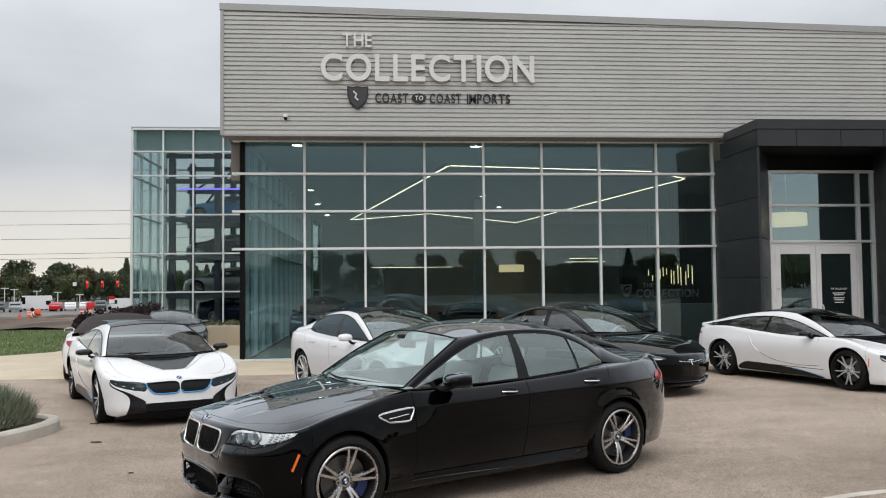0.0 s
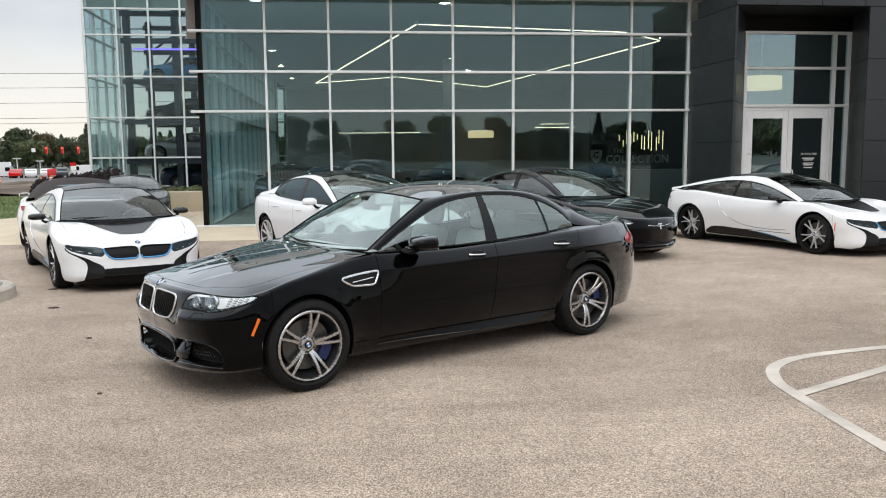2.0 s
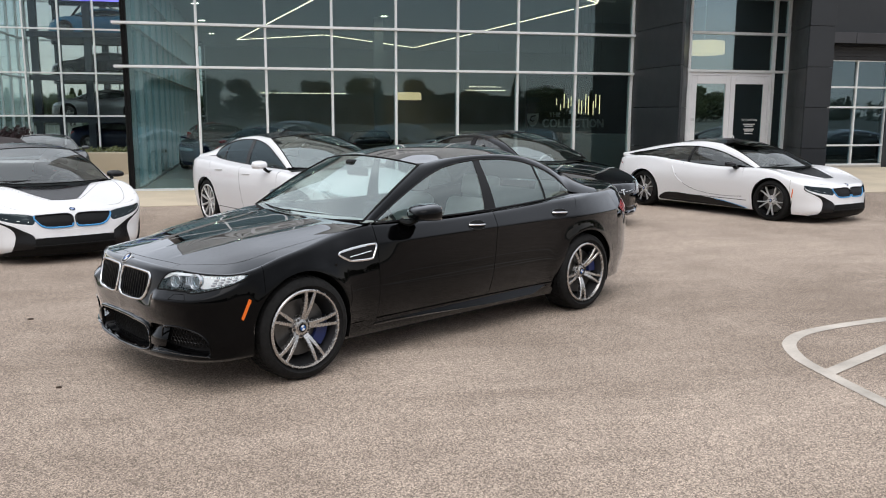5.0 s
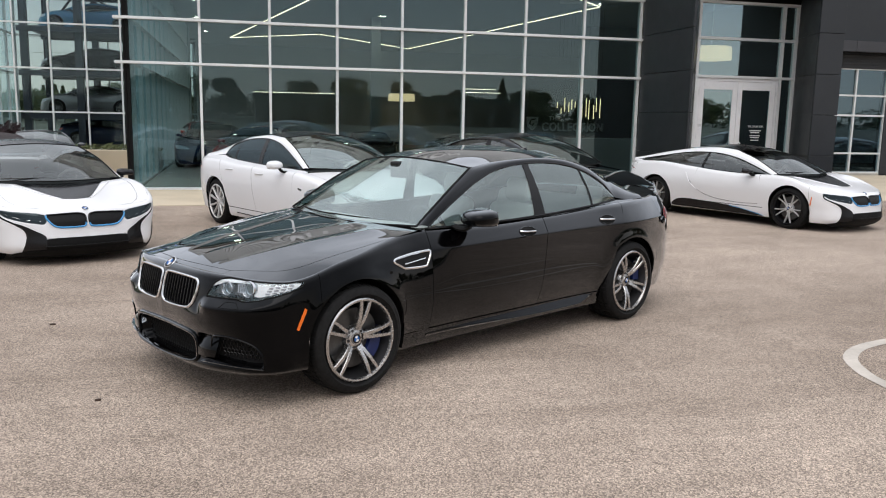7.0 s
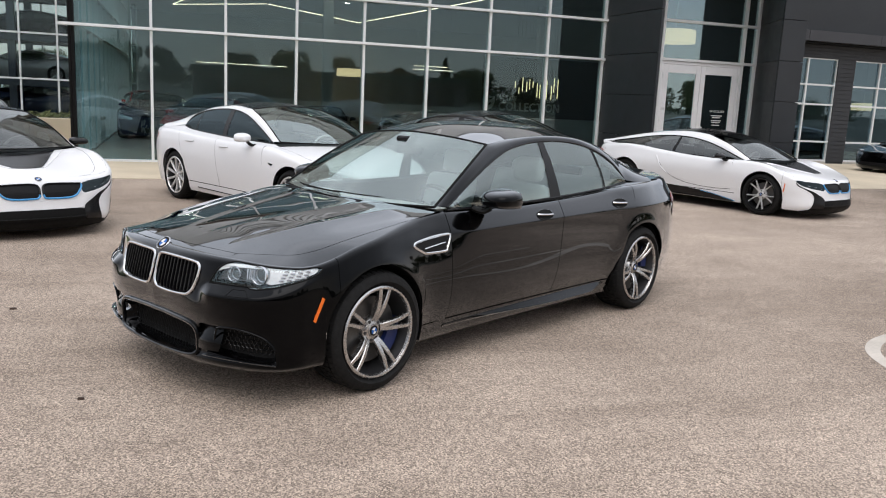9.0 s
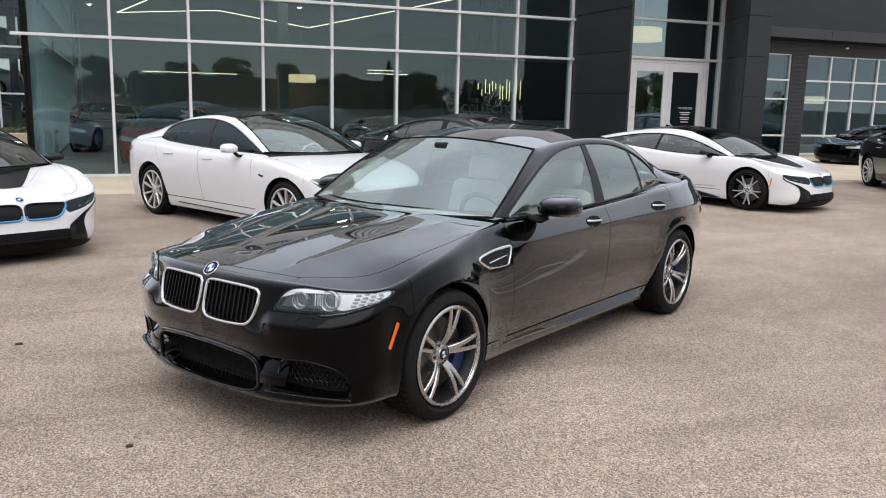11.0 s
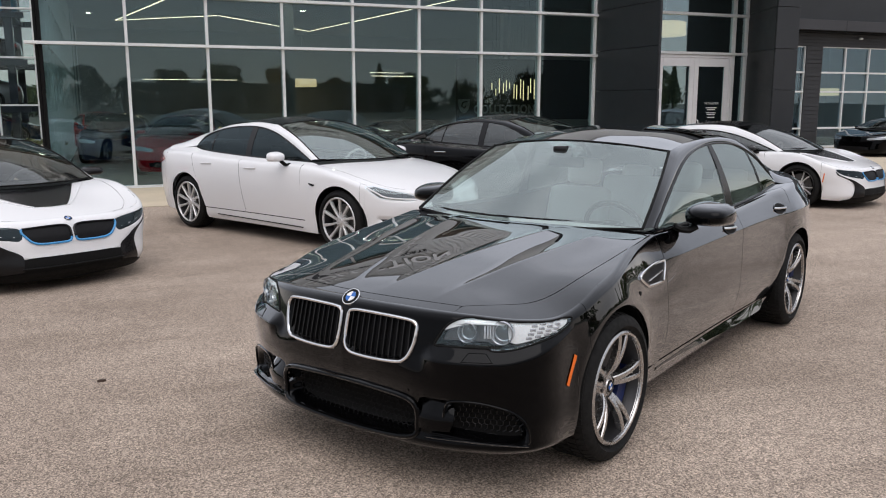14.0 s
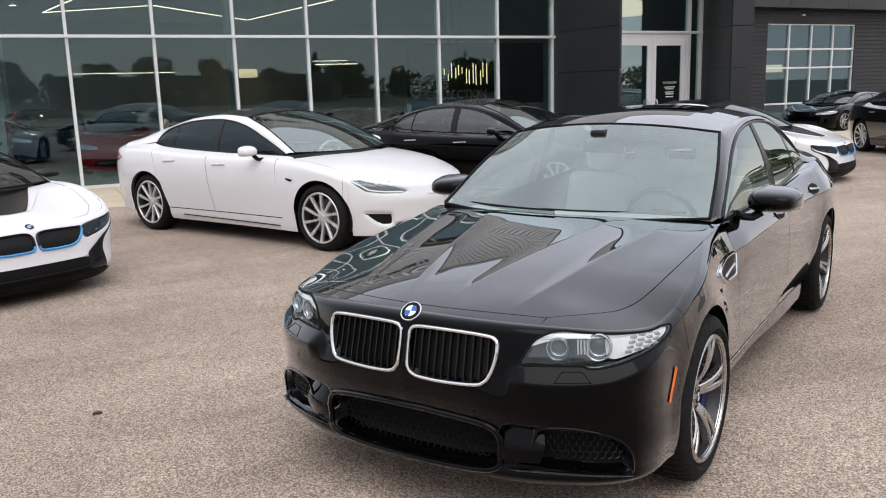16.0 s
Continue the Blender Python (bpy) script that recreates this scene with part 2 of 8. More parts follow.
# ---------------------------------------------------------------- mesh helpers
def mesh_object(name, verts, faces, material, parent=None, label="", smooth=False, angle=35, m=None):
    me = bpy.data.meshes.new(name)
    me.from_pydata([tuple(v) for v in verts], [], faces)
    if smooth:
        me.shade_smooth()
        me.set_sharp_from_angle(angle=radians(angle))
    if material:
        me.materials.append(material)
    ob = new(name, me)
    if parent is not None:
        ob.parent = parent
    if m is not None:
        ob.matrix_basis = m
    if label:
        ob["label"] = label
    return ob


def part(name, bm, material, parent=None, label="", smooth=False, angle=35, m=None):
    """Links a bmesh as one mesh object, under a thing or a part."""
    me = bpy.data.meshes.new(name)
    bm.to_mesh(me)
    bm.free()
    if smooth:
        me.shade_smooth()
        me.set_sharp_from_angle(angle=radians(angle))
    if material:
        me.materials.append(material)
    ob = new(name, me)
    if parent is not None:
        ob.parent = parent
    if m is not None:
        ob.matrix_basis = m
    if label:
        ob["label"] = label
    return ob


def shared(name, me, parent, m):
    ob = new(name, me)
    ob.parent = parent
    ob.matrix_basis = m
    return ob


def box(x0, x1, y0, y1, z0, z1, bevel=0.0, bm=None):
    bm = bm or bmesh.new()
    r = bmesh.ops.create_cube(bm, size=1.0)
    vs = r["verts"]
    for v in vs:
        v.co = Vector(((x0 + x1) / 2 + v.co.x * (x1 - x0), (y0 + y1) / 2 + v.co.y * (y1 - y0), (z0 + z1) / 2 + v.co.z * (z1 - z0)))
    if bevel:
        es = list({e for v in vs for e in v.link_edges})
        bmesh.ops.bevel(bm, geom=es, offset=bevel, segments=2, affect="EDGES", profile=0.5)
    return bm


def lathe(profile, n=48, axis="y", bm=None, a0=0.0, a1=2 * math.pi):
    """Turns (radius, height) pairs round an axis."""
    bm = bm or bmesh.new()
    rings = []
    full = abs(a1 - a0 - 2 * math.pi) < 1e-6
    cnt = n if full else n + 1
    for r, h in profile:
        ring = []
        for i in range(cnt):
            a = a0 + (a1 - a0) * i / n
            c, s = r * math.cos(a), r * math.sin(a)
            ring.append(bm.verts.new((c, h, s) if axis == "y" else (c, s, h) if axis == "z" else (h, c, s)))
        rings.append(ring)
    for p, q in zip(rings, rings[1:]):
        for i in range(n):
            j = (i + 1) % cnt
            try:
                bm.faces.new((p[i], p[j], q[j], q[i]))
            except ValueError:
                pass
    return bm


def tube(points, r, closed=False, n=8, bm=None, flat=1.0, ends=True):
    """A tube of radius r along points."""
    bm = bm or bmesh.new()
    pts = [Vector(p) for p in points]
    rings = []
    cnt = len(pts)
    prev = None
    for i, p in enumerate(pts):
        a = pts[(i - 1) % cnt] if closed or i else pts[0]
        b = pts[(i + 1) % cnt] if closed or i < cnt - 1 else pts[-1]
        t = (b - a).normalized()
        if prev is not None and (flat == 1.0 or abs(t.z) >= 0.8):
            u = (prev - t * prev.dot(t)).normalized()
        else:
            u = t.cross(Vector((0, 0, 1)) if abs(t.z) < 0.9 else Vector((1, 0, 0))).normalized()
        if prev is not None and u.dot(prev) < 0:
            u = -u
        prev = u
        w = t.cross(u).normalized()
        rings.append([bm.verts.new(p + u * (r * math.cos(2 * math.pi * k / n)) + w * (r * flat * math.sin(2 * math.pi * k / n))) for k in range(n)])
    for i in range(cnt if closed else cnt - 1):
        p, q = rings[i], rings[(i + 1) % cnt]
        for k in range(n):
            bm.faces.new((p[k], p[(k + 1) % n], q[(k + 1) % n], q[k]))
    if not closed and ends:
        bm.faces.new(rings[0])
        bm.faces.new(rings[-1][::-1])
    return bm


def spline(pts, n, closed=False):
    """n points along a Catmull-Rom curve through pts, at even steps of the parameter."""
    p = np.array(pts, float)
    k = len(p)
    if closed:
        p = np.vstack([p[-1], p, p[0], p[1]])
        seg = k
    else:
        p = np.vstack([2 * p[0] - p[1], p, 2 * p[-1] - p[-2]])
        seg = k - 1
    out = []
    for i in range(n):
        t = i / n * seg if closed else i / (n - 1) * seg
        s = min(int(t), seg - 1)
        f = t - s
        a, b, c, d = p[s], p[s + 1], p[s + 2], p[s + 3]
        out.append(0.5 * (2 * b + (c - a) * f + (2 * a - 5 * b + 4 * c - d) * f * f + (3 * b - a - 3 * c + d) * f**3))
    return np.array(out)


class Curve1:
    """A smooth function through a table of (x, value), monotone between its points."""

    def __init__(self, table):
        t = sorted(table)
        self.x, self.y = np.array([a for a, _ in t], float), np.array([b for _, b in t], float)
        h, d = np.diff(self.x), np.diff(self.y) / np.diff(self.x)
        m = np.zeros(len(self.x))
        m[0], m[-1] = d[0], d[-1]
        for i in range(1, len(m) - 1):
            m[i] = 0 if d[i - 1] * d[i] <= 0 else 2 / (1 / d[i - 1] + 1 / d[i])
        self.h, self.m = h, m

    def __call__(self, v):
        v = min(max(v, self.x[0]), self.x[-1])
        i = min(max(int(np.searchsorted(self.x, v)) - 1, 0), len(self.h) - 1)
        h, t = self.h[i], (v - self.x[i]) / self.h[i]
        return float((2 * t**3 - 3 * t**2 + 1) * self.y[i] + (t**3 - 2 * t**2 + t) * h * self.m[i] + (3 * t**2 - 2 * t**3) * self.y[i + 1] + (t**3 - t**2) * h * self.m[i + 1])


def grid_faces(rows, cols, base=0, flip=False):
    f = []
    for i in range(rows - 1):
        for j in range(cols - 1):
            a = base + i * cols + j
            q = (a, a + 1, a + cols + 1, a + cols)
            f.append(q[::-1] if flip else q)
    return f


def coons(c0, c1, d0, d1):
    """The grid between four curves: c0 and c1 run along, d0 and d1 across from c0 to c1."""
    c0, c1, d0, d1 = (np.asarray(c, float) for c in (c0, c1, d0, d1))
    nu, nv = len(c0), len(d0)
    u = np.linspace(0, 1, nu)[None, :, None]
    v = np.linspace(0, 1, nv)[:, None, None]
    g = (1 - v) * c0[None] + v * c1[None] + (1 - u) * d0[:, None] + u * d1[:, None]
    g -= (1 - u) * (1 - v) * c0[0] + u * (1 - v) * c0[-1] + (1 - u) * v * c1[0] + u * v * c1[-1]
    return g




# ---------------------------------------------------------------- ground
def sheet(name, x0, x1, y0, y1, z, material, label, nx=2, ny=2, fn=None, category="ground"):
    vs = [(x0 + (x1 - x0) * i / (nx - 1), y0 + (y1 - y0) * j / (ny - 1), z) for j in range(ny) for i in range(nx)]
    if fn:
        vs = [(x, y, zz + fn(x, y)) for x, y, zz in vs]
    ob = mesh_object(name, vs, grid_faces(ny, nx), material, smooth=bool(fn))
    return tagged(ob, label, category, kind="structure")


def land(y):
    """Height of the open ground: level round the lot, falling gently beyond the earthworks."""
    k = max(0.0, min(1.0, (y - 40.0) / 74.0))
    return -2.1 * k * k * (3 - 2 * k)


def ground_sheet():
    ys = [-1500, -300, -60, 0, 38] + [40 + 4 * k for k in range(20)] + [130, 300, 1500]
    xs = [-1500, -300, -60, 0, 60, 300, 1500]
    vs = [(x, y, land(y) - 0.03) for y in ys for x in xs]
    tagged(mesh_object("ground", vs, grid_faces(len(ys), len(xs)), WIDE_GROUND, smooth=True), "wide green and brown ground reaching the horizon", "ground", kind="structure")


ground_sheet()
sheet("parking_lot", -9.0, 45, -45, 17.2, 0.0, ASPHALT, "sun-bleached coarse asphalt parking lot, lightly stained", category="pavement")
sheet("side_lane", -16, -9.0, -45, 15.5, -0.004, ASPHALT, "sun-bleached coarse asphalt lane beside the lot", category="pavement")


def sidewalk():
    root = tagged(new("pavement"), "pale tan concrete pavement along the showroom", "pavement", kind="structure")
    for i in range(25):
        x0 = -9.0 + i * 2.0
        part("slab", box(x0 + 0.006, x0 + 1.994, 17.21, 20.32 if x0 < 13 else 25.2, -0.1, 0.012, 0.006), CONCRETE, root)
    for i in range(6):
        part("slab", box(-9.0 + i * 1.0 + 0.006, -8.0 + i * 1.0 - 0.006, 20.34, 30.0, -0.1, 0.010, 0.006), CONCRETE, root)
    # the path that bends away over the lawn
    vs = [(-9.0, 17.25, 0.008), (-9.0, 24.5, 0.008), (-12.5, 20.5, 0.008), (-18.0, 17.0, 0.008), (-18.0, 14.5, 0.008), (-12.0, 15.6, 0.008)]
    mesh_object("slab", vs, [(0, 1, 2, 3, 4, 5)], CONCRETE, root)


sidewalk()
sheet("lawn", -60, -9.0, 20.5, 38, -0.01, GRASS_SOIL, "mown green lawn", category="lawn")
sheet("earthworks", -120, -6, 38.2, 118, -0.05, DIRT, "bare brown churned earth of a building site", 90, 60,
      lambda x, y: land(y) + 0.42 * noise.noise(Vector((x * 0.16, y * 0.2, 3.1))) + 0.16 * noise.noise(Vector((x * 0.6, y * 0.7, 1.1))) + 0.35 * math.exp(-((y - 76) / 5.0) ** 2) + 0.25 * math.exp(-((y - 52) / 4.0) ** 2), category="earth")
sheet("far_road", -250, 60, 118, 172, -2.11, ROAD_FAR, "pale grey asphalt road beyond the building site", category="road")


def painted_line(pts, width, parent, z=0.004):
    p = spline(pts, 40)
    vs = []
    for i, a in enumerate(p):
        d = p[min(i + 1, len(p) - 1)] - p[max(i - 1, 0)]
        nrm = np.array((-d[1], d[0])) / np.hypot(*d)
        vs += [(*(a + nrm * width / 2), z), (*(a - nrm * width / 2), z)]
    return mesh_object("line", vs, [(2 * i, 2 * i + 1, 2 * i + 3, 2 * i + 2) for i in range(len(p) - 1)], LINE_PAINT, parent)


lines = tagged(new("road_marking"), "worn pale painted island outline with hatching on the asphalt", "road marking", kind="structure")
painted_line([(3.30, 2.2), (3.37, 3.6), (3.41, 4.8), (3.46, 5.71), (3.525, 6.11), (3.745, 6.48), (4.22, 6.74), (5.34, 6.96), (7.2, 7.18)], 0.102, lines)
painted_line([(3.48, 5.70), (5.03, 6.50), (5.9, 6.96)], 0.098, lines, 0.006)
painted_line([(3.46, 4.55), (5.2, 5.45), (7.0, 6.4)], 0.092, lines, 0.008)


def drain_spot(x, y, r):
    bm = bmesh.new()
    n = 12
    top = [bm.verts.new((x + r * (1 + 0.3 * math.sin(3 * a + x)) * math.cos(a), y + r * 0.6 * math.sin(a), 0.012)) for a in (2 * math.pi * k / n for k in range(n))]
    base = [bm.verts.new((x + 1.2 * (v.co.x - x), y + 1.2 * (v.co.y - y), 0.0)) for v in top]
    bm.faces.new(top)
    for k in range(n):
        bm.faces.new((base[k], base[(k + 1) % n], top[(k + 1) % n], top[k]))
    return bm


LEAF_BROWN = varied("dead_leaf", (0.05, 0.03, 0.02), 0.8)
for x, y, r in ((-1.56, 6.46, 0.014), (-3.1, 10.12, 0.05), (-3.57, 11.5, 0.05), (-2.2, 8.4, 0.02)):
    tagged(part("dead_leaf", drain_spot(x, y, r), LEAF_BROWN), "small curled dead brown leaf on the asphalt", "leaf", group="leaves on the asphalt")


# ---------------------------------------------------------------- the showroom's glass front
GY = 20.4                       # front of the glazing
MX = [-3.01 + 1.49 * i for i in range(9)]
TZ = [0.03, 2.745, 3.67, 4.60, 5.43]


def pane_mesh(name, w, h, material, t=0.012):
    me = bpy.data.meshes.new(name)
    bm = box(-w / 2, w / 2, -t / 2, t / 2, -h / 2, h / 2)
    bm.to_mesh(me)
    bm.free()
    me.materials.append(material)
    return me


def window_wall(name, label, xs, zs, glass, bars, fin=0.09, width=0.055, depth=0.16, over=(0.0, 0.0), place=None, first=None):
    """A glazed wall in the plane y = 0, with a pane between every two uprights and rails."""
    root = tagged(new(name), label, "window wall", kind="structure")
    if place is not None:
        root.matrix_basis = place
    meshes = {}
    for x0, x1 in zip(xs, xs[1:]):
        for z0, z1 in zip(zs, zs[1:]):
            key = (round(x1 - x0, 3), round(z1 - z0, 3))
            if key not in meshes:
                meshes[key] = pane_mesh("pane", x1 - x0 - width * 0.8, z1 - z0 - width * 0.8, glass)
            tilt = 0.10 * (noise.noise(Vector((x0 * 3.1, z0 * 1.7, 0.3))))
            shared("pane", meshes[key], root, pose((x0 + x1) / 2, 0.06, (z0 + z1) / 2, tilt, 0, tilt * 0.7)).visible_shadow = False
    for x in xs:
        part("mullion", box(x - width / 2, x + width / 2, -0.01, depth, zs[0], zs[-1], 0.004), first if first and x == xs[0] else bars, root)
    for i, z in enumerate(zs):
        d = fin if 0 < i < len(zs) - 1 else 0.012
        part("transom", box(xs[0] - over[0], xs[-1] + over[1], -d, depth - 0.02, z - width / 2, z + width / 2, 0.004), bars, root)
    return root


window_wall("window_1", "grid of dark tinted glass panes in silver aluminium mullions", MX, TZ, FACADE_GLASS, ALU, over=(0.26, 0.05), place=pose(0, GY, 0), first=SEAL)
window_wall("window_2", "side wall of tinted glass panes in silver aluminium mullions", [1.5 * i for i in range(15)], TZ, FACADE_GLASS, ALU,
            depth=0.16, place=pose(-3.06, GY + 0.25 + 21, 0, 0, 0, -90))
tagged(part("corner_post", box(-3.10, -3.045, GY + 0.02, GY + 0.24, 0.012, 5.43, 0.006), SEAL), "dark corner post of the glazing", "post", kind="structure")
tagged(part("foundation", box(-3.1, 8.95, GY - 0.03, GY + 0.25, -0.1, 0.012, 0.004), CONCRETE), "pale concrete foundation strip under the glass", "foundation", kind="structure")


def siding_wall():
    """The silver wall over the glass: level ribs, each board a piece, under a coping that falls slightly."""
    root = tagged(new("wall_front"), "silver-grey horizontally ribbed metal wall above the glass", "wall", kind="structure")
    y, x0, x1, z0 = 19.72, -3.43, 13.9, 5.47
    top = lambda x: 8.56 - 0.0185 * (x + 3.43)  # noqa: E731
    pitch = 0.1105
    for i in range(28):
        a, b = z0 + i * pitch, z0 + (i + 1) * pitch
        right = x1 if b < top(x1) else min(x1, -3.43 + (8.56 - a) / 0.0185)
        if right <= x0 + 0.2:
            break
        vs, fs = [], []
        prof = [(0.0, a), (0.0, a + pitch * 0.66), (0.036, a + pitch * 0.72), (0.036, a + pitch * 0.93), (0.0, b)]
        for px in (x0, right):
            for dy, z in prof:
                vs.append((px, y + dy, min(z, top(px) - 0.02)))
            vs.append((px, y + 0.05, min(b, top(px) - 0.02)))
            vs.append((px, y + 0.05, a))
        n = len(prof) + 2
        fs = [(k, k + 1, n + k + 1, n + k) for k in range(n - 1)] + [tuple(range(n))[::-1], tuple(range(n, 2 * n))]
        mesh_object("siding_board", vs, fs, SIDING, root)
    # backing, corner trim, coping and soffit
    vs = [(x0, y + 0.05, z0), (x1, y + 0.05, z0), (x1, y + 0.05, top(x1)), (x0, y + 0.05, top(x0)),
          (x0, y + 0.4, z0), (x1, y + 0.4, z0), (x1, y + 0.4, top(x1)), (x0, y + 0.4, top(x0))]
    fs = [(0, 1, 2, 3), (5, 4, 7, 6), (4, 0, 3, 7), (1, 5, 6, 2), (3, 2, 6, 7), (4, 5, 1, 0)]
    mesh_object("backing", vs, fs, SIDING, root)
    vs = [(px, py, top(px) + dz) for px in (x0 - 0.03, x1) for py, dz in ((y - 0.035, -0.10), (y - 0.035, 0.06), (y + 0.45, 0.06), (y + 0.45, -0.10))]
    mesh_object("coping", vs, [(0, 1, 5, 4), (1, 2, 6, 5), (2, 3, 7, 6), (0, 4, 7, 3), (0, 3, 2, 1), (4, 5, 6, 7)], COPING, root, "grey metal coping")
    part("corner_trim", box(x0 - 0.012, x0 + 0.07, y - 0.02, y + 0.42, z0 - 0.03, top(x0) - 0.1, 0.004), COPING, root)
    part("base_trim", box(x0 + 0.072, 8.9, y - 0.015, y + 0.06, z0 - 0.045, z0 + 0.005, 0.004), COPING, root)
    # the west side, behind the corner
    part("side_siding", box(x0 + 0.02, x0 + 0.3, y + 0.43, 50.0, z0, 8.5), SIDING, root)
    part("soffit", box(x0 + 0.05, 8.9, y + 0.065, GY - 0.02, z0 - 0.03, z0 + 0.02), SOFFIT, root, "brown-grey ribbed soffit")
    for i in range(80):
        part("soffit_rib", box(x0 + 0.12 + i * 0.15, x0 + 0.15 + i * 0.15, y + 0.07, GY - 0.03, z0 - 0.042, z0 - 0.031), SOFFIT, root)
    part("side_siding", box(13.6, 13.88, y + 0.43, 50.0, z0, 8.2), SIDING, root)
    part("end_soffit", box(12.8, 13.88, y + 0.002, y + 0.40, z0 - 0.03, z0 - 0.002), SEAL, root)
    part("side_soffit", box(x0 + 0.05, -3.12, GY - 0.015, 50.0, z0 - 0.03, z0 + 0.02), SOFFIT, root)
    part("outrigger", box(x0 + 0.05, -3.13, GY + 0.4, GY + 0.62, 4.5, z0 - 0.035, 0.01), SOFFIT, root)


siding_wall()


def showroom_inside():
    sheet("floor", -2.9, 12.7, 20.6, 50, 0.014, INSIDE_FLOOR, "grey tiled showroom floor", category="floor")
    sheet("floor", 12.7, 30, 25.62, 50, 0.014, INSIDE_FLOOR, "grey tiled floor of the wing", category="floor")
    for i, (nm, b, mat, lab) in enumerate((
        ("ceiling", (-3.3, 12.7, 20.58, 50.2, 5.46, 5.6), CEILING_M, "pale grey showroom ceiling"),
        ("ceiling", (12.7, 30.0, 25.62, 50.2, 5.46, 5.6), CEILING_M, "pale grey ceiling of the wing"),
        ("wall_back", (-3.2, 30.0, 50.0, 50.3, 0, 5.46), INSIDE_WALL, "grey back wall of the showroom"),
        ("wall_east", (30.0, 30.2, 25.6, 50.2, 0, 6.6), INSIDE_WALL, "grey end wall of the showroom"),
    )):
        tagged(part(nm, box(*b), mat), lab, nm.split("_")[0], kind="structure")
    tagged(part("roof", box(-3.1, 13.3, 20.2, 50.3, 7.6, 7.75), COPING), "flat grey showroom roof", "roof", kind="structure")
    tagged(part("roof", box(13.31, 30.2, 25.62, 50.3, 6.605, 6.74), COPING), "flat grey roof over the dark wing", "roof", kind="structure")
    # LED outline hung under the ceiling
    ring = [(2.4, 24.0), (9.0, 25.2), (10.75, 27.0), (8.3, 46.5), (2.9, 40.3), (-1.1, 44.0)]
    for a, b in zip(ring, ring[1:] + ring[:1]):
        d = Vector((b[0] - a[0], b[1] - a[1], 0))
        m = Matrix.Translation(((a[0] + b[0]) / 2, (a[1] + b[1]) / 2, 5.33)) @ Matrix.Rotation(math.atan2(d.y, d.x), 4, "Z")
        lamp = tagged(new("led_lamp"), "thin straight warm-white LED strip lamp under the ceiling", "lamp", group="LED strips on the ceiling")
        lamp.matrix_basis = m
        hl = d.length / 2 - 0.05
        part("housing", box(-hl, hl, -0.05, 0.05, 0.02, 0.12), ALU, lamp)
        part("diffuser", box(-hl, hl, -0.011, 0.011, 0.0, 0.018), LED, lamp, "glowing warm diffuser")
    for x, y in ((-1.76, 21.0), (2.84, 21.1), (-2.18, 30.9), (-2.3, 36.3), (-2.2, 42.0), (10.6, 26.9), (4.6, 33.0), (6.0, 38.0)):
        lamp = tagged(new("downlight"), "round recessed warm ceiling downlight", "lamp", group="downlights in the ceiling")
        lamp.matrix_basis = pose(x, y, 5.42)
        part("trim_ring", lathe([(0.10, 0.035), (0.17, 0.03), (0.17, 0.0), (0.15, -0.012), (0.13, 0.0)], 24, "z"), ALU, lamp, smooth=True)
        part("lens", lathe([(0.0, 0.004), (0.12, 0.002)], 24, "z"), DOWNLIGHT, lamp)
    # low level strips deep in the room
    for x0, x1, y, z in ((0.0, 4.6, 47.0, 2.85), (9.6, 11.6, 40.0, 2.9), (10.8, 12.6, 44.0, 3.2)):
        lamp = tagged(new("led_lamp"), "thin straight warm-white LED strip lamp at the back of the room", "lamp", group="LED strips at the back")
        part("housing", box(x0, x1, y, y + 0.06, z, z + 0.05), ALU, lamp)
        part("diffuser", box(x0, x1, y, y + 0.05, z - 0.02, z - 0.002), LED, lamp, "glowing warm diffuser")
        part("hanger", tube([(x0 + 0.2, y + 0.03, z + 0.05), (x0 + 0.2, y + 0.03, 5.46)], 0.006), ALU, lamp)
        part("hanger", tube([(x1 - 0.2, y + 0.03, z + 0.05), (x1 - 0.2, y + 0.03, 5.46)], 0.006), ALU, lamp)

    def drum(x, y, z, r, h, ceiling=5.46, label="wide drum pendant lamp with a glowing cream fabric shade"):
        lamp = tagged(new("pendant_lamp"), label, "lamp")
        lamp.matrix_basis = pose(x, y, z)
        part("shade", lathe([(r * 0.86, h / 2), (r * 0.98, h / 2 - 0.02), (r, -h / 2 + 0.03), (r * 0.97, -h / 2), (0.0, -h / 2 + 0.01)], 40, "z"), SHADE, lamp, smooth=True)
        part("rod", tube([(0, 0, h / 2 - 0.02), (0, 0, ceiling - z)], 0.012), ALU, lamp)
        part("frame", lathe([(0.02, h / 2), (r * 0.86, h / 2 + 0.002)], 40, "z"), SEAL, lamp)

    drum(8.24, 48.0, 2.75, 0.75, 0.42)
    drum(10.72, 20.15, 3.40, 0.50, 0.33, 4.9)
    drum(24.15, 27.54, 2.05, 0.42, 0.28)
    # dark feature wall with the sign and the row of lit rods
    tagged(part("wall_feature", box(8.9, 14.0, 28.4, 28.7, 0, 3.1), INSIDE_DARK), "dark grey feature wall behind the reception", "wall", kind="structure")
    tagged(part("reception_counter", box(9.6, 13.0, 26.2, 26.9, 0.014, 1.12, 0.02), INSIDE_WALL), "pale reception counter in front of the dark wall", "counter")
    rods = tagged(new("rod_chandelier"), "row of hanging lit golden rods of unequal length", "lamp")
    rng = random.Random(4)
    part("rail", box(9.35, 11.35, 26.98, 27.02, 5.38, 5.455), ALU, rods)
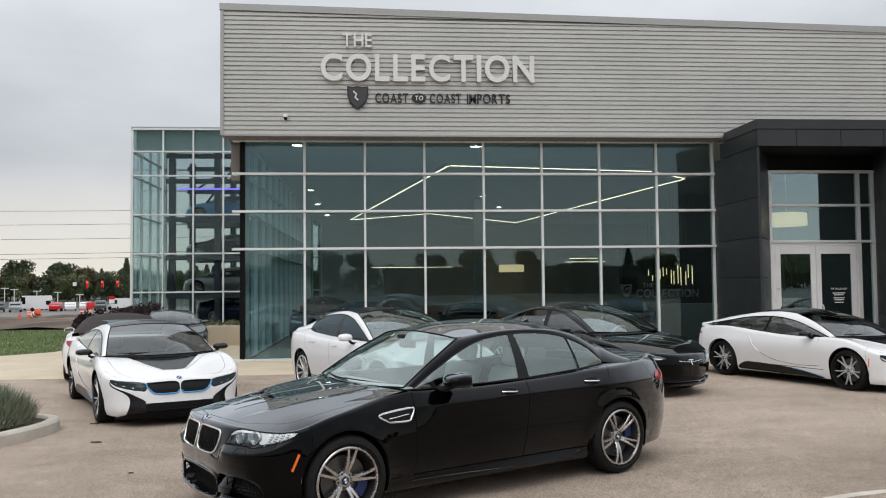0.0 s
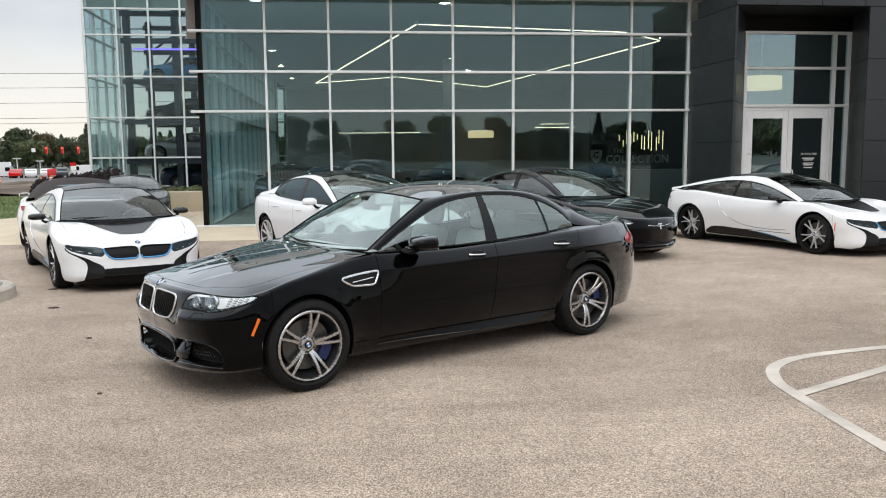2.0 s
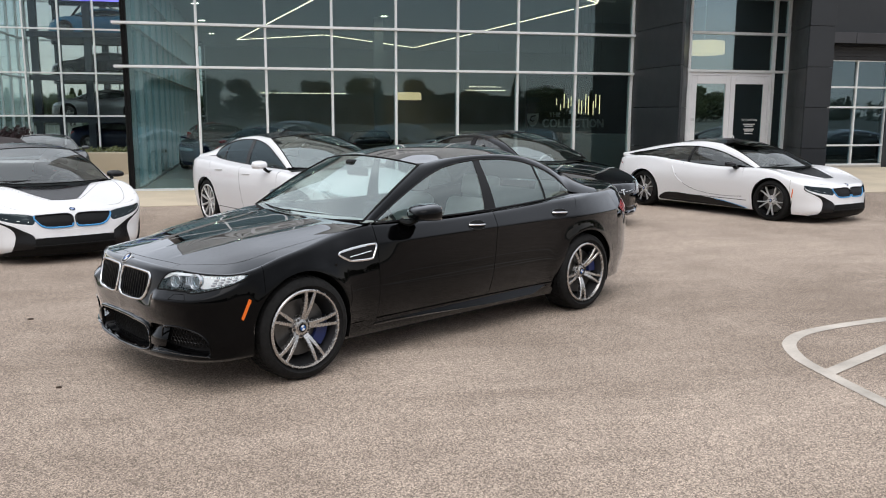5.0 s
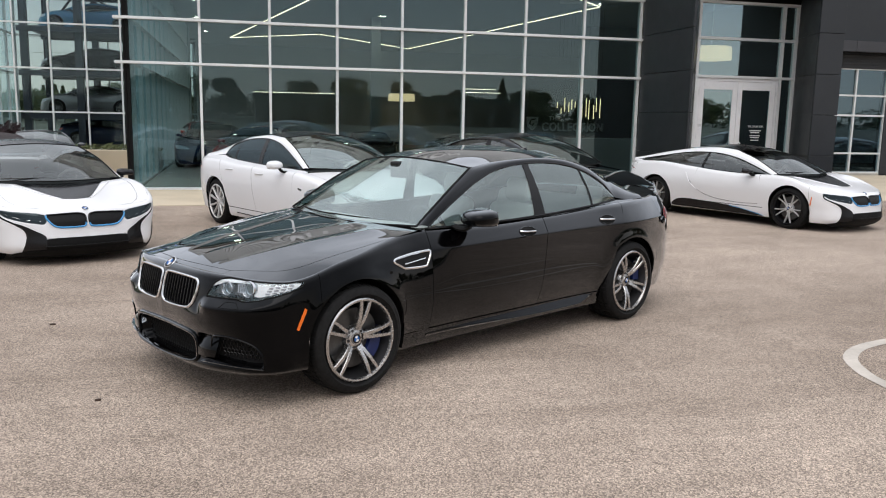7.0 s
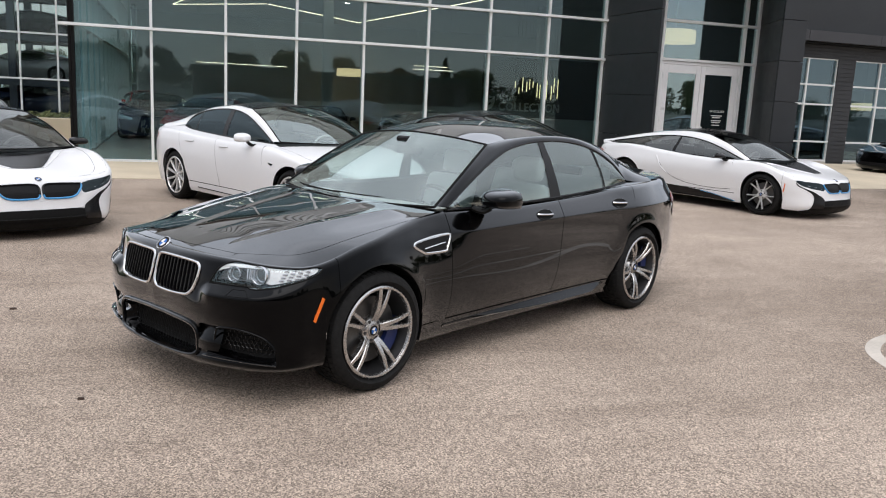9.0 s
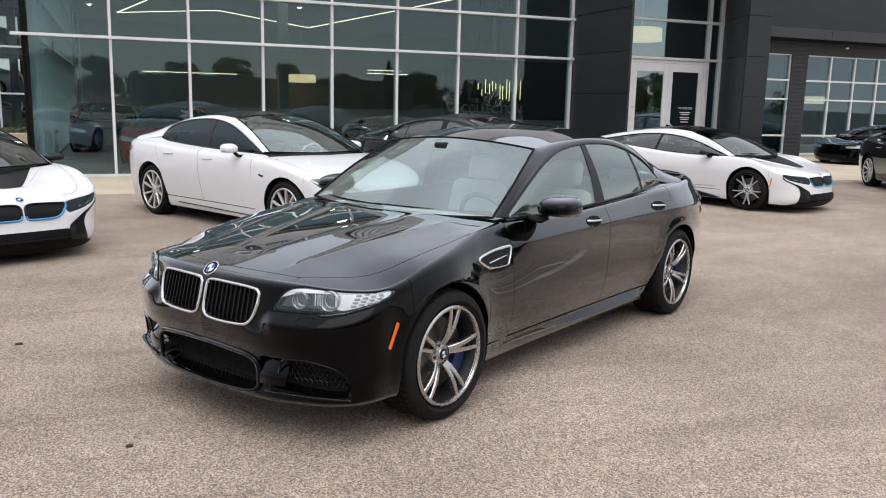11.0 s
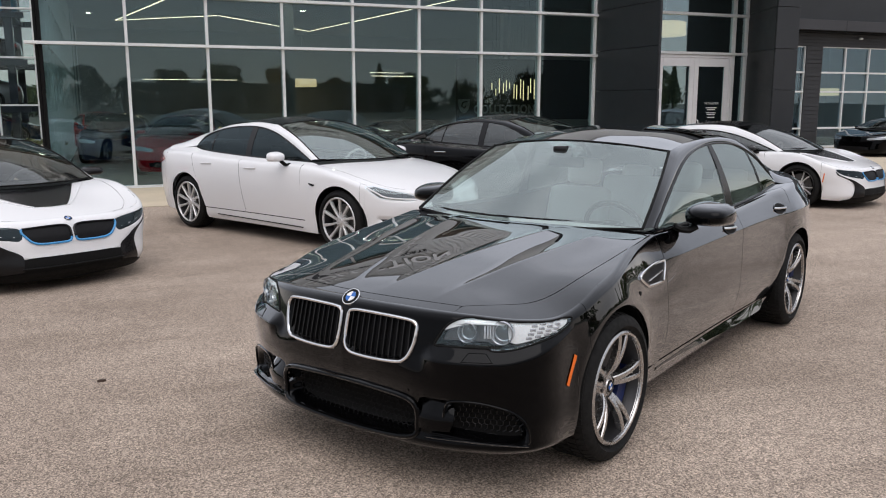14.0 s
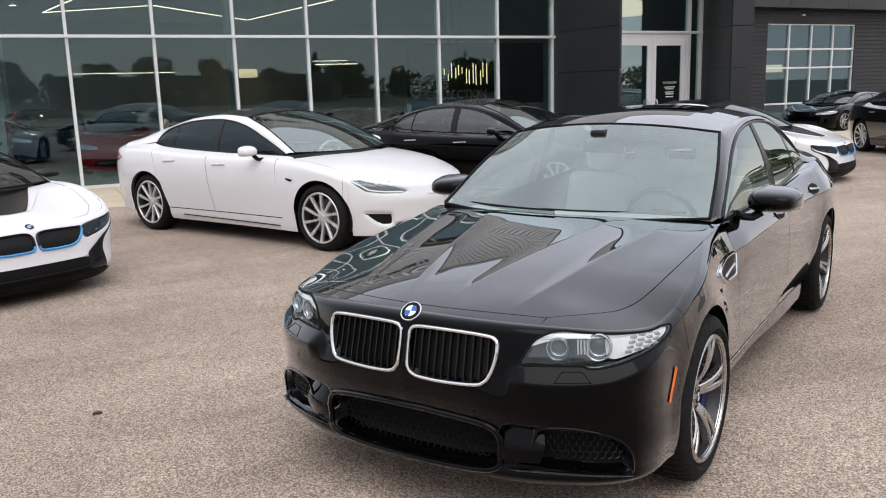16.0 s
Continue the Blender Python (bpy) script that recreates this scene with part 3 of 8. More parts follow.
    for i in range(13):
        x = 9.42 + i * 0.125 + rng.uniform(-0.03, 0.03)
        h = rng.choice((0.2, 0.32, 0.45, 0.62))
        zc = 2.1 + rng.uniform(-0.14, 0.14)
        part("rod", box(x - 0.010, x + 0.010, 26.985, 27.015, zc - h / 2, zc + h / 2, 0.004), GOLD_ROD, rods)
        part("wire", tube([(x, 27.0, zc + h / 2), (x, 27.0, 5.38)], 0.003, n=5), SEAL, rods)
    # interior columns
    for x, y in ((4.5, 34.0), (13.4, 34.0)):
        col = box(x - 0.18, x + 0.18, y - 0.18, y + 0.18, 0.014, 5.46, 0.01)
        tagged(part("column", col, INSIDE_WALL), "square grey painted showroom column", "column", kind="structure")


showroom_inside()


def text_mesh(body, size, depth, name="letter", bold=0.0, spacing=1.0, width=None):
    """Letters from the built-in font as a mesh in the plane y = 0 that reads from -y."""
    cu = bpy.data.curves.new(name, "FONT")
    cu.body, cu.size, cu.extrude, cu.offset, cu.space_character = body, size, depth / 2, bold, spacing
    cu.bevel_depth = 0.0
    ob = bpy.data.objects.new(name, cu)
    scene.collection.objects.link(ob)
    dg = bpy.context.evaluated_depsgraph_get()
    me = bpy.data.meshes.new_from_object(ob.evaluated_get(dg))
    bpy.data.objects.remove(ob)
    bpy.data.curves.remove(cu)
    co = np.array([v.co[:] for v in me.vertices])
    x0, x1 = co[:, 0].min(), co[:, 0].max()
    k = (width / (x1 - x0)) if width else 1.0
    for v in me.vertices:
        x, y, z = v.co
        v.co = ((x - x0) * k, -z, y)
    return me


def letters(root, body, x0, x1, z, height, y, depth, material, bold=0.0, share=1.0):
    """Each letter of a word as a part, spread between x0 and x1."""
    widths = []
    meshes = []
    for ch in body:
        if ch == " ":
            meshes.append(None)
            widths.append(height * 0.45)
            continue
        me = text_mesh(ch, height / 0.70, depth, "letter", bold)
        co = np.array([v.co[:] for v in me.vertices])
        zmin, zmax = co[:, 2].min(), co[:, 2].max()
        k = height / (zmax - zmin)
        for v in me.vertices:
            v.co.z = (v.co.z - zmin) * k
        me.materials.append(material)
        meshes.append(me)
        widths.append(co[:, 0].max() - co[:, 0].min())
    gap = height * 0.16
    total = sum(widths) + gap * (len(widths) - 1)
    k = (x1 - x0) / total
    x = x0
    for me, w in zip(meshes, widths):
        if me is not None:
            for v in me.vertices:
                v.co.x *= k
            shared("letter", me, root, pose(x, y, z))
        x += (w + gap) * k


def signs():
    y = 19.72
    sign = tagged(new("wall_sign"), "raised silver-white capital letters on the ribbed wall", "sign")
    letters(sign, "THE", -0.54, 0.17, 7.58, 0.33, y - 0.055, 0.09, LETTER, 0.006)
    letters(sign, "COLLECTION", -1.06, 4.13, 6.75, 0.66, y - 0.065, 0.11, LETTER, 0.02)
    sub = tagged(new("wall_sign"), "small flat black capital letters with a shield below the large sign", "sign")
    letters(sub, "COAST", 0.24, 1.04, 6.235, 0.235, y - 0.03, 0.04, BLACK_LETTER, 0.004)
    letters(sub, "COAST", 1.56, 2.33, 6.235, 0.235, y - 0.03, 0.04, BLACK_LETTER, 0.004)
    letters(sub, "IMPORTS", 2.47, 3.53, 6.235, 0.235, y - 0.03, 0.04, BLACK_LETTER, 0.004)
    bm = lathe([(0.0, -0.02), (0.115, -0.02), (0.115, 0.02), (0.0, 0.02)], 32, "y")
    for v in bm.verts:
        v.co.x *= 1.6
    part("oval", bm, BLACK_LETTER, sub, m=pose(1.30, y - 0.03, 6.355))
    letters(sub, "TO", 1.20, 1.40, 6.30, 0.11, y - 0.055, 0.012, LETTER, 0.002)
    outline = [(0, 0.27), (0.12, 0.25), (0.255, 0.27), (0.25, 0.05), (0.20, -0.12), (0.10, -0.24), (0, -0.29), (-0.10, -0.24), (-0.20, -0.12), (-0.25, 0.05), (-0.255, 0.27), (-0.12, 0.25)]
    pts = [(x, z) for x, z in outline]

    def shield(scale, y0, y1):
        vs = [(x * scale, yy, z * scale) for yy in (y0, y1) for x, z in pts]
        n = len(pts)
        return vs, [tuple(range(n))[::-1], tuple(range(n, 2 * n))] + [(k, (k + 1) % n, n + (k + 1) % n, n + k) for k in range(n)]
    v, f = shield(1.0, -0.03, 0.03)
    mesh_object("shield", v, f, BLACK_LETTER, sub, "black enamel shield", m=pose(-0.18, y - 0.04, 6.36))
    v, f = shield(0.86, -0.012, 0.0)
    mesh_object("shield_rim", v, f, varied("shield_grey", (0.05, 0.05, 0.055), 0.4), sub, m=pose(-0.18, y - 0.074, 6.36))
    part("crest", tube([(-0.1, -0.02, 0.1), (-0.02, -0.02, 0.03), (-0.05, -0.02, -0.05), (0.02, -0.02, -0.12)], 0.022, n=6), LETTER, sub, m=pose(-0.19, y - 0.07, 6.40))
    # camera under the sign
    cctv = tagged(new("security_camera"), "small white dome security camera on the ribbed wall", "security camera")
    cctv.matrix_basis = pose(-1.90, y - 0.06, 5.86)
    part("mount", box(-0.05, 0.05, -0.05, 0.06, 0.0, 0.07, 0.01), WHITE_FRAME, cctv)
    part("dome", lathe([(0.0, -0.06), (0.03, -0.05), (0.045, -0.02), (0.05, 0.0)], 16, "z"), SEAL, cctv, smooth=True)
    # the sign inside
    ins = tagged(new("wall_sign"), "grey raised letters and shield on the dark wall inside", "sign")
    INNER = varied("dull_letter_metal", (0.52, 0.52, 0.52), 0.5)
    letters(ins, "THE", 9.65, 10.05, 1.66, 0.15, 28.37, 0.04, INNER, 0.003)
    letters(ins, "COLLECTION", 9.42, 11.68, 1.30, 0.29, 28.37, 0.05, INNER, 0.006)
    v, f = shield(0.82, -0.02, 0.02)
    mesh_object("shield", v, f, INNER, ins, m=pose(9.05, 28.36, 1.56))
    part("crest", tube([(0.10, -0.03, 0.12), (-0.06, -0.03, 0.09), (-0.10, -0.03, -0.03), (0.0, -0.03, -0.10), (0.05, -0.03, -0.02)], 0.022, n=6), SEAL, ins, m=pose(9.05, 28.36, 1.58))


signs()


# ---------------------------------------------------------------- the entrance
def entrance():
    yf, x0, x1, top = 18.0, 8.94, 13.0, 5.54
    root = tagged(new("entrance_portal"), "charcoal metal-clad entrance portal with visible panel joints", "portal", kind="structure")
    rows = [0.015, 0.98, 1.92, 2.84, 3.76, 4.92]

    def slab(plan, z0, z1, material=BLACK_PANEL, name="panel"):
        n = len(plan)
        vs = [(x, y, z) for z in (z0, z1) for x, y in plan]
        return mesh_object(name, vs, [tuple(range(n))[::-1], tuple(range(n, 2 * n))] + [(k, (k + 1) % n, n + (k + 1) % n, n + k) for k in range(n)], material, root)

    # left pier: side panels and front panels, one for each row
    for z0, z1 in zip(rows, rows[1:]):
        part("panel", box(x0, x0 + 0.05, yf + 0.003, 20.36, z0 + 0.006, z1 - 0.006, 0.004), BLACK_PANEL, root)
        slab([(x0 + 0.002, yf - 0.01), (x0 + 0.055, yf - 0.01), (9.90, 19.43), (9.84, 19.43)], z0 + 0.006, z1 - 0.006)
        slab([(12.10, yf), (12.15, yf + 0.02), (12.70, 19.43), (12.645, 19.43)], z0 + 0.006, z1 - 0.006)
        part("panel", box(12.10, x1 - 0.24, yf - 0.05, yf - 0.002, z0 + 0.006, z1 - 0.006, 0.004), BLACK_PANEL, root)
    slab([(x0 + 0.06, yf + 0.06), (9.83, 19.44), (9.83, 20.0), (x0 + 0.06, 20.3)], 0, 4.9, SEAL, "pier_core")
    slab([(12.16, yf + 0.01), (x1 - 0.26, yf + 0.01), (x1 - 0.26, 25.28), (12.72, 25.28), (12.72, 19.46)], 0, 4.9, BLACK_PANEL, "pier_core")
    # header
    for a, b in ((x0, 9.87), (9.87, 10.94), (10.94, 11.98), (11.98, x1 - 0.24)):
        part("panel", box(a + 0.006, b - 0.006, yf - 0.05, yf, 4.925, top - 0.23, 0.004), BLACK_PANEL, root)
    part("panel", box(x0, x0 + 0.05, yf + 0.003, 20.0, 4.925, top - 0.23, 0.004), BLACK_PANEL, root)
    part("coping", box(x0 - 0.02, x1 - 0.22, yf - 0.07, 19.70, top - 0.225, top, 0.006), BLACK_PANEL, root)
    part("header_core", box(x0 + 0.06, x1 - 0.25, yf + 0.004, 19.70, 4.95, top - 0.23), SEAL, root)
    part("recess_soffit", box(x0 + 0.06, 12.70, yf + 0.004, 19.60, 4.905, 4.945), SEAL, root)
    part("upper_wall", box(9.84, 12.70, 19.47, 19.6, 4.575, 4.9), SEAL, root)
    # glazing over and beside the doors
    yd = 19.45
    win = tagged(new("window_3"), "tall clear glazing over and beside the entrance doors in silver frames", "window", kind="structure")
    xs, zs = [9.95, 12.24, 12.62], [0.03, 2.80, 3.70, 4.54]
    for i, (a, b) in enumerate(zip(xs, xs[1:])):
        for j, (c, d) in enumerate(zip(zs, zs[1:])):
            if (i, j) == (0, 0):
                continue
            shared("pane", pane_mesh("pane", b - a - 0.05, d - c - 0.05, CLEAR_GLASS), win, pose((a + b) / 2, yd + 0.05, (c + d) / 2)).visible_shadow = False
    for x in xs:
        part("mullion", box(x - 0.035, x + 0.035, yd - 0.02, yd + 0.12, 0.015, 4.56, 0.004), ALU, win)
    for z in zs[1:]:
        part("transom", box(xs[0] - 0.06, xs[-1] + 0.02, yd - 0.045, yd + 0.11, z - 0.03, z + 0.03, 0.004), ALU, win)
    # the pair of doors
    door = tagged(new("door_1"), "closed pair of white-framed glass entrance doors", "door", kind="structure")
    a, b, mid, h = 9.99, 12.20, 11.095, 2.765
    part("door_frame", box(a, a + 0.06, yd + 0.0, yd + 0.1, 0.015, h, 0.004), WHITE_FRAME, door)
    part("door_frame", box(b - 0.06, b, yd + 0.0, yd + 0.1, 0.015, h, 0.004), WHITE_FRAME, door)
    part("door_frame", box(a + 0.061, b - 0.061, yd + 0.0, yd + 0.1, h - 0.07, h, 0.004), WHITE_FRAME, door)
    for s, (l, r) in enumerate(((a + 0.065, mid - 0.004), (mid + 0.004, b - 0.065))):
        leaf = tagged(new("leaf"), "white-framed glass door leaf")
        leaf.parent = door
        part("stile", box(l, l + 0.13, yd + 0.01, yd + 0.06, 0.03, h - 0.075, 0.006), WHITE_FRAME, leaf)
        part("stile", box(r - 0.13, r, yd + 0.01, yd + 0.06, 0.03, h - 0.075, 0.006), WHITE_FRAME, leaf)
        part("rail", box(l + 0.131, r - 0.131, yd + 0.01, yd + 0.06, h - 0.27, h - 0.075, 0.006), WHITE_FRAME, leaf)
        part("rail", box(l + 0.131, r - 0.131, yd + 0.01, yd + 0.06, 0.03, 0.30, 0.006), WHITE_FRAME, leaf)
        shared("pane", pane_mesh("pane", r - l - 0.25, h - 0.56, CLEAR_GLASS), leaf, pose((l + r) / 2, yd + 0.035, (h + 0.02) / 2)).visible_shadow = False
        hx = mid + (-0.13 if s == 0 else 0.13)
        part("pull_handle", tube(spline([(hx, yd + 0.01, 0.86), (hx, yd - 0.05, 0.90), (hx, yd - 0.06, 1.05), (hx, yd - 0.05, 1.2), (hx, yd + 0.01, 1.24)], 14), 0.014), ALU, leaf, "bent metal pull handle", smooth=True)
        for z in (0.35, 1.3, 2.35):
            hxx = l - 0.02 if s == 0 else r + 0.02
            part("hinge", box(hxx - 0.018, hxx + 0.018, yd - 0.015, yd + 0.005, z, z + 0.13, 0.004), ALU, leaf)
    # opening hours on the right leaf: the name can be read, the rest cannot
    hours = tagged(new("door_lettering"), "small white opening-hours lettering on the glass door", "sign")
    W = varied("white_vinyl", (0.75, 0.75, 0.75), 0.5)
    letters(hours, "THE COLLECTION", 11.46, 11.88, 1.60, 0.05, yd + 0.022, 0.002, W)
    for k, (w, z) in enumerate(((0.32, 1.52), (0.24, 1.475), (0.28, 1.40), (0.24, 1.355), (0.22, 1.29))):
        part("text_bar", box(11.67 - w / 2, 11.67 + w / 2, yd + 0.020, yd + 0.024, z - 0.012, z + 0.012), W, hours)
    tagged(part("push_plate", box(10.06, 10.15, yd + 0.0, yd + 0.009, 1.60, 1.66), W), "small white notice on the door stile", "notice")


entrance()


# ---------------------------------------------------------------- the dark wing
def wing():
    y = 25.3
    wins = ((18.2, 20.62, 2), (21.36, 25.97, 4), (28.4, 33.0, 4))
    zb, zt, top = 0.10, 3.56, 6.75
    root = tagged(new("wall_wing"), "dark grey horizontally ribbed wall of the low wing", "wall", kind="structure")
    edges = [12.76] + [v for w in wins for v in w[:2]] + [40.0]
    for a, b in zip(edges[::2], edges[1::2]):
        part("wall_pier", box(a, b, y, y + 0.3, 0, zt), DARK_WALL, root)
        n = 24
        for i in range(n):
            z = 0.06 + i * (zt - 0.06) / n
            part("rib", box(a, b, y - 0.022, y - 0.001, z + 0.008, z + (zt - 0.06) / n - 0.008, 0.003), DARK_WALL, root)
    part("lintel", box(12.76, 40, y, y + 0.3, zt + 0.001, 4.0), DARK_WALL, root)
    for i in range(4):
        part("rib", box(12.76, 40, y - 0.022, y - 0.001, zt + 0.02 + i * 0.11, zt + 0.115 + i * 0.11, 0.003), DARK_WALL, root)
    for a, b, _ in wins:
        part("wall_pier", box(a, b, y, y + 0.3, 0, zb - 0.03), KERB, root)
    part("upper_wall", box(12.76, 40, y + 0.02, y + 0.3, 4.4, top), BLACK_PANEL, root)
    for i in range(9):
        part("rib", box(27.0, 40, y - 0.004, y + 0.018, 4.42 + i * 0.235, 4.63 + i * 0.235, 0.003), DARK_WALL, root)
    fas = tagged(new("fascia"), "dark grey metal fascia band projecting over the windows", "fascia", kind="structure")
    x = 12.8
    while x < 40:
        part("panel", box(x + 0.005, x + 2.995, y - 0.55, y + 0.0, 4.06, 4.40, 0.006), FASCIA, fas)
        x += 3.0
    part("shadow_gap", box(12.8, 40, y - 0.45, y, 4.0, 4.055), SEAL, fas)
    tagged(part("downspout_lamp", box(23.0, 23.14, y - 0.10, y - 0.024, 3.84, 3.90, 0.01), WHITE_FRAME), "small white lamp fixture under the fascia", "lamp")
    for i, (a, b, n) in enumerate(wins):
        xs = [0.0 + (b - a) * k / n for k in range(n + 1)]
        window_wall(f"window_{4 + i}", "grid of dark glass panes in white-silver frames", xs, [zb, 0.75, 2.02, 2.68, zt], WING_GLASS, ALU, fin=0.02, width=0.06, depth=0.12, place=pose(a, y + 0.03, 0))
    tagged(part("wall_inner", box(13.1, 30, 33.0, 33.2, 0, 5.4), INSIDE_WALL), "grey inner wall of the wing", "wall", kind="structure")


wing()


# ---------------------------------------------------------------- the glass car tower
def tower():
    xs = [-11.42 + 1.43 * i for i in range(7)]
    zs = [0.0, 1.60, 3.46, 5.34, 7.23, 8.41, 9.50]
    y = 40.4
    window_wall("window_7", "glazed front of the car tower in slim silver frames", xs, zs, TOWER_GLASS, ALU, fin=0.03, width=0.07, depth=0.12, place=pose(0, y, 0))
    window_wall("window_8", "glazed rear of the car tower in slim silver frames", xs, zs, TOWER_GLASS, ALU, fin=0.03, width=0.07, depth=0.12, place=pose(0, y + 6.4, 0))
    window_wall("window_9", "glazed side of the car tower in slim silver frames", [0, 1.6, 3.2, 4.8, 6.2], zs, TOWER_GLASS, ALU, fin=0.03, width=0.07, depth=0.12, place=pose(-11.42, y + 0.14, 0, 0, 0, 90))
    STEEL = varied("dark_blue_steel", (0.03, 0.036, 0.05), 0.5, 0.3, amount=0.15, scale=2, fine=30)
    frame_root = tagged(new("steel_frame"), "dark steel rack of the car tower with posts, beams and braces", "rack", kind="structure")
    for px in (-9.75, -7.55, -5.2):
        for py in (y + 0.9, y + 5.4):
            part("post", box(px - 0.15, px + 0.15, py - 0.15, py + 0.15, 0, 8.6, 0.01), STEEL, frame_root)
    for z in (1.42, 3.28, 5.16, 7.05, 8.3):
        for py in (y + 0.72, y + 5.3):
            part("beam", box(-10.0, -4.6, py - 0.08, py + 0.08, z - 0.12, z + 0.12, 0.01), STEEL, frame_root)
        if z < 6:
            part("deck", box(-9.55, -5.0, y + 1.2, y + 5.1, z - 0.06, z + 0.06), STEEL, frame_root)
    for a, b in (((-9.6, 5.6), (-7.7, 8.1)), ((-9.6, 7.1), (-8.0, 8.2)), ((-7.3, 7.0), (-5.6, 5.6))):
        part("brace", tube([(a[0], y + 5.2, a[1]), (b[0], y + 5.2, b[1])], 0.06, n=6), STEEL, frame_root)
    part("led_strip", box(-9.4, -4.9, y + 0.60, y + 0.63, 6.62, 6.70), lamp_material("blue_led", (0.22, 0.16, 1.0), 1.6), frame_root, "blue glowing LED strip")
    tagged(part("tower_roof", box(-11.5, -2.8, y + 0.02, y + 6.5, 9.5, 9.62), COPING), "flat metal roof of the car tower", "roof", kind="structure")
    tagged(part("parapet_backing", box(-11.3, -2.9, y + 0.22, y + 0.3, 8.45, 9.46), varied("spandrel_panel", (0.19, 0.25, 0.24), 0.5)), "grey-green spandrel panel at the tower's top", "panel", kind="structure")
    tagged(part("tower_floor", box(-11.4, -2.9, y + 0.15, y + 6.3, -0.1, 0.02), INSIDE_FLOOR), "grey floor of the car tower", "floor", kind="structure")
    tagged(part("planter_wall", box(-6.6, -3.0, 26.0, 26.25, -0.1, 0.62, 0.02), CONCRETE), "low tan concrete planter wall", "wall", kind="structure")


tower()


# ---------------------------------------------------------------- cars
CAR_GLASS = glass_material("car_glass", (0.72, 0.83, 0.81), 0.20, power=3.2, mirror=(0.90, 1.0, 0.98))
COUPE_GLASS = glass_material("smoked_windscreen", (0.30, 0.33, 0.33), 0.08, power=3.8, mirror=(0.97, 1.0, 0.99))
TINT_GLASS = glass_material("tinted_car_glass", (0.40, 0.43, 0.43), 0.12, power=3.5, mirror=(0.97, 1.0, 0.99))
DARK_GLASS = glass_material("privacy_glass", (0.05, 0.055, 0.06), 0.045)
CHROME = varied("chrome", (0.80, 0.80, 0.81), 0.12, 1.0, amount=0.04, scale=8, fine=80, world=False)
SATIN = varied("machined_rim_metal", (0.50, 0.495, 0.49), 0.26, 0.97, amount=0.06, scale=20, fine=160, world=False)
SILVER_RIM = varied("bright_silver_rim", (0.74, 0.74, 0.74), 0.3, 0.55, amount=0.05, scale=20, fine=160, world=False)
GUNMETAL = varied("gunmetal_rim", (0.055, 0.055, 0.058), 0.38, 0.7, amount=0.1, scale=20, fine=160, world=False)
DISC = varied("brake_disc_steel", (0.10, 0.097, 0.094), 0.45, 0.8, amount=0.15, scale=30, fine=120, world=False)
BLUE_CALIPER = varied("blue_caliper", (0.008, 0.02, 0.10), 0.4, 0.1, amount=0.1, scale=20, fine=100, world=False)
MESH_BLACK = varied("black_grille_plastic", (0.007, 0.007, 0.008), 0.5, Specular_IOR_Level=0.2, amount=0.2, scale=20, fine=160, world=False)
PLASTIC = varied("black_trim_plastic", (0.006, 0.006, 0.007), 0.22, Specular_IOR_Level=0.32, amount=0.15, scale=10, fine=120, world=False)
LAMP_SILVER = varied("lamp_reflector", (0.62, 0.63, 0.65), 0.16, 0.9, amount=0.1, scale=30, fine=100, world=False)
LAMP_GREY = varied("lamp_housing", (0.11, 0.11, 0.112), 0.3, amount=0.1, scale=30, fine=100, world=False)
LAMP_WHITE = varied("lamp_white_brow", (0.88, 0.88, 0.88), 0.25, amount=0.04, scale=30, fine=100, world=False)
LAMP_CELL = varied("lamp_cell_grey", (0.48, 0.48, 0.50), 0.25, 0.4, amount=0.1, scale=30, fine=100, world=False)
LENS = glass_material("lamp_lens", (0.93, 0.95, 0.96), 0.07)
ORANGE = varied("orange_reflector", (0.85, 0.16, 0.01), 0.3, amount=0.08, scale=30, fine=100, world=False)
RED_LAMP = varied("red_tail_lamp", (0.35, 0.008, 0.012), 0.2, amount=0.15, scale=20, fine=100, world=False, Coat_Weight=1.0)
LEATHER_LIGHT = varied("pale_grey_leather", (0.60, 0.61, 0.60), 0.5, amount=0.06, scale=6, fine=120, bump=0.1, world=False)
LEATHER_DARK = varied("black_leather", (0.02, 0.02, 0.021), 0.5, amount=0.15, scale=6, fine=120, bump=0.1, world=False)
DASH = varied("dashboard_plastic", (0.48, 0.49, 0.48), 0.6, amount=0.1, scale=8, fine=140, world=False)
BADGE_BLUE = varied("badge_blue", (0.02, 0.13, 0.45), 0.2, amount=0.05, scale=30, fine=100, world=False)
BADGE_WHITE = varied("badge_white", (0.8, 0.8, 0.8), 0.2, amount=0.05, scale=30, fine=100, world=False)
BLUE_TRIM = varied("electric_blue_trim", (0.06, 0.30, 0.62), 0.3, amount=0.08, scale=30, fine=100, world=False)


def clamp01(v):
    return max(0.0, min(1.0, v))


def smooth01(t):
    t = clamp01(t)
    return t * t * (3 - 2 * t)


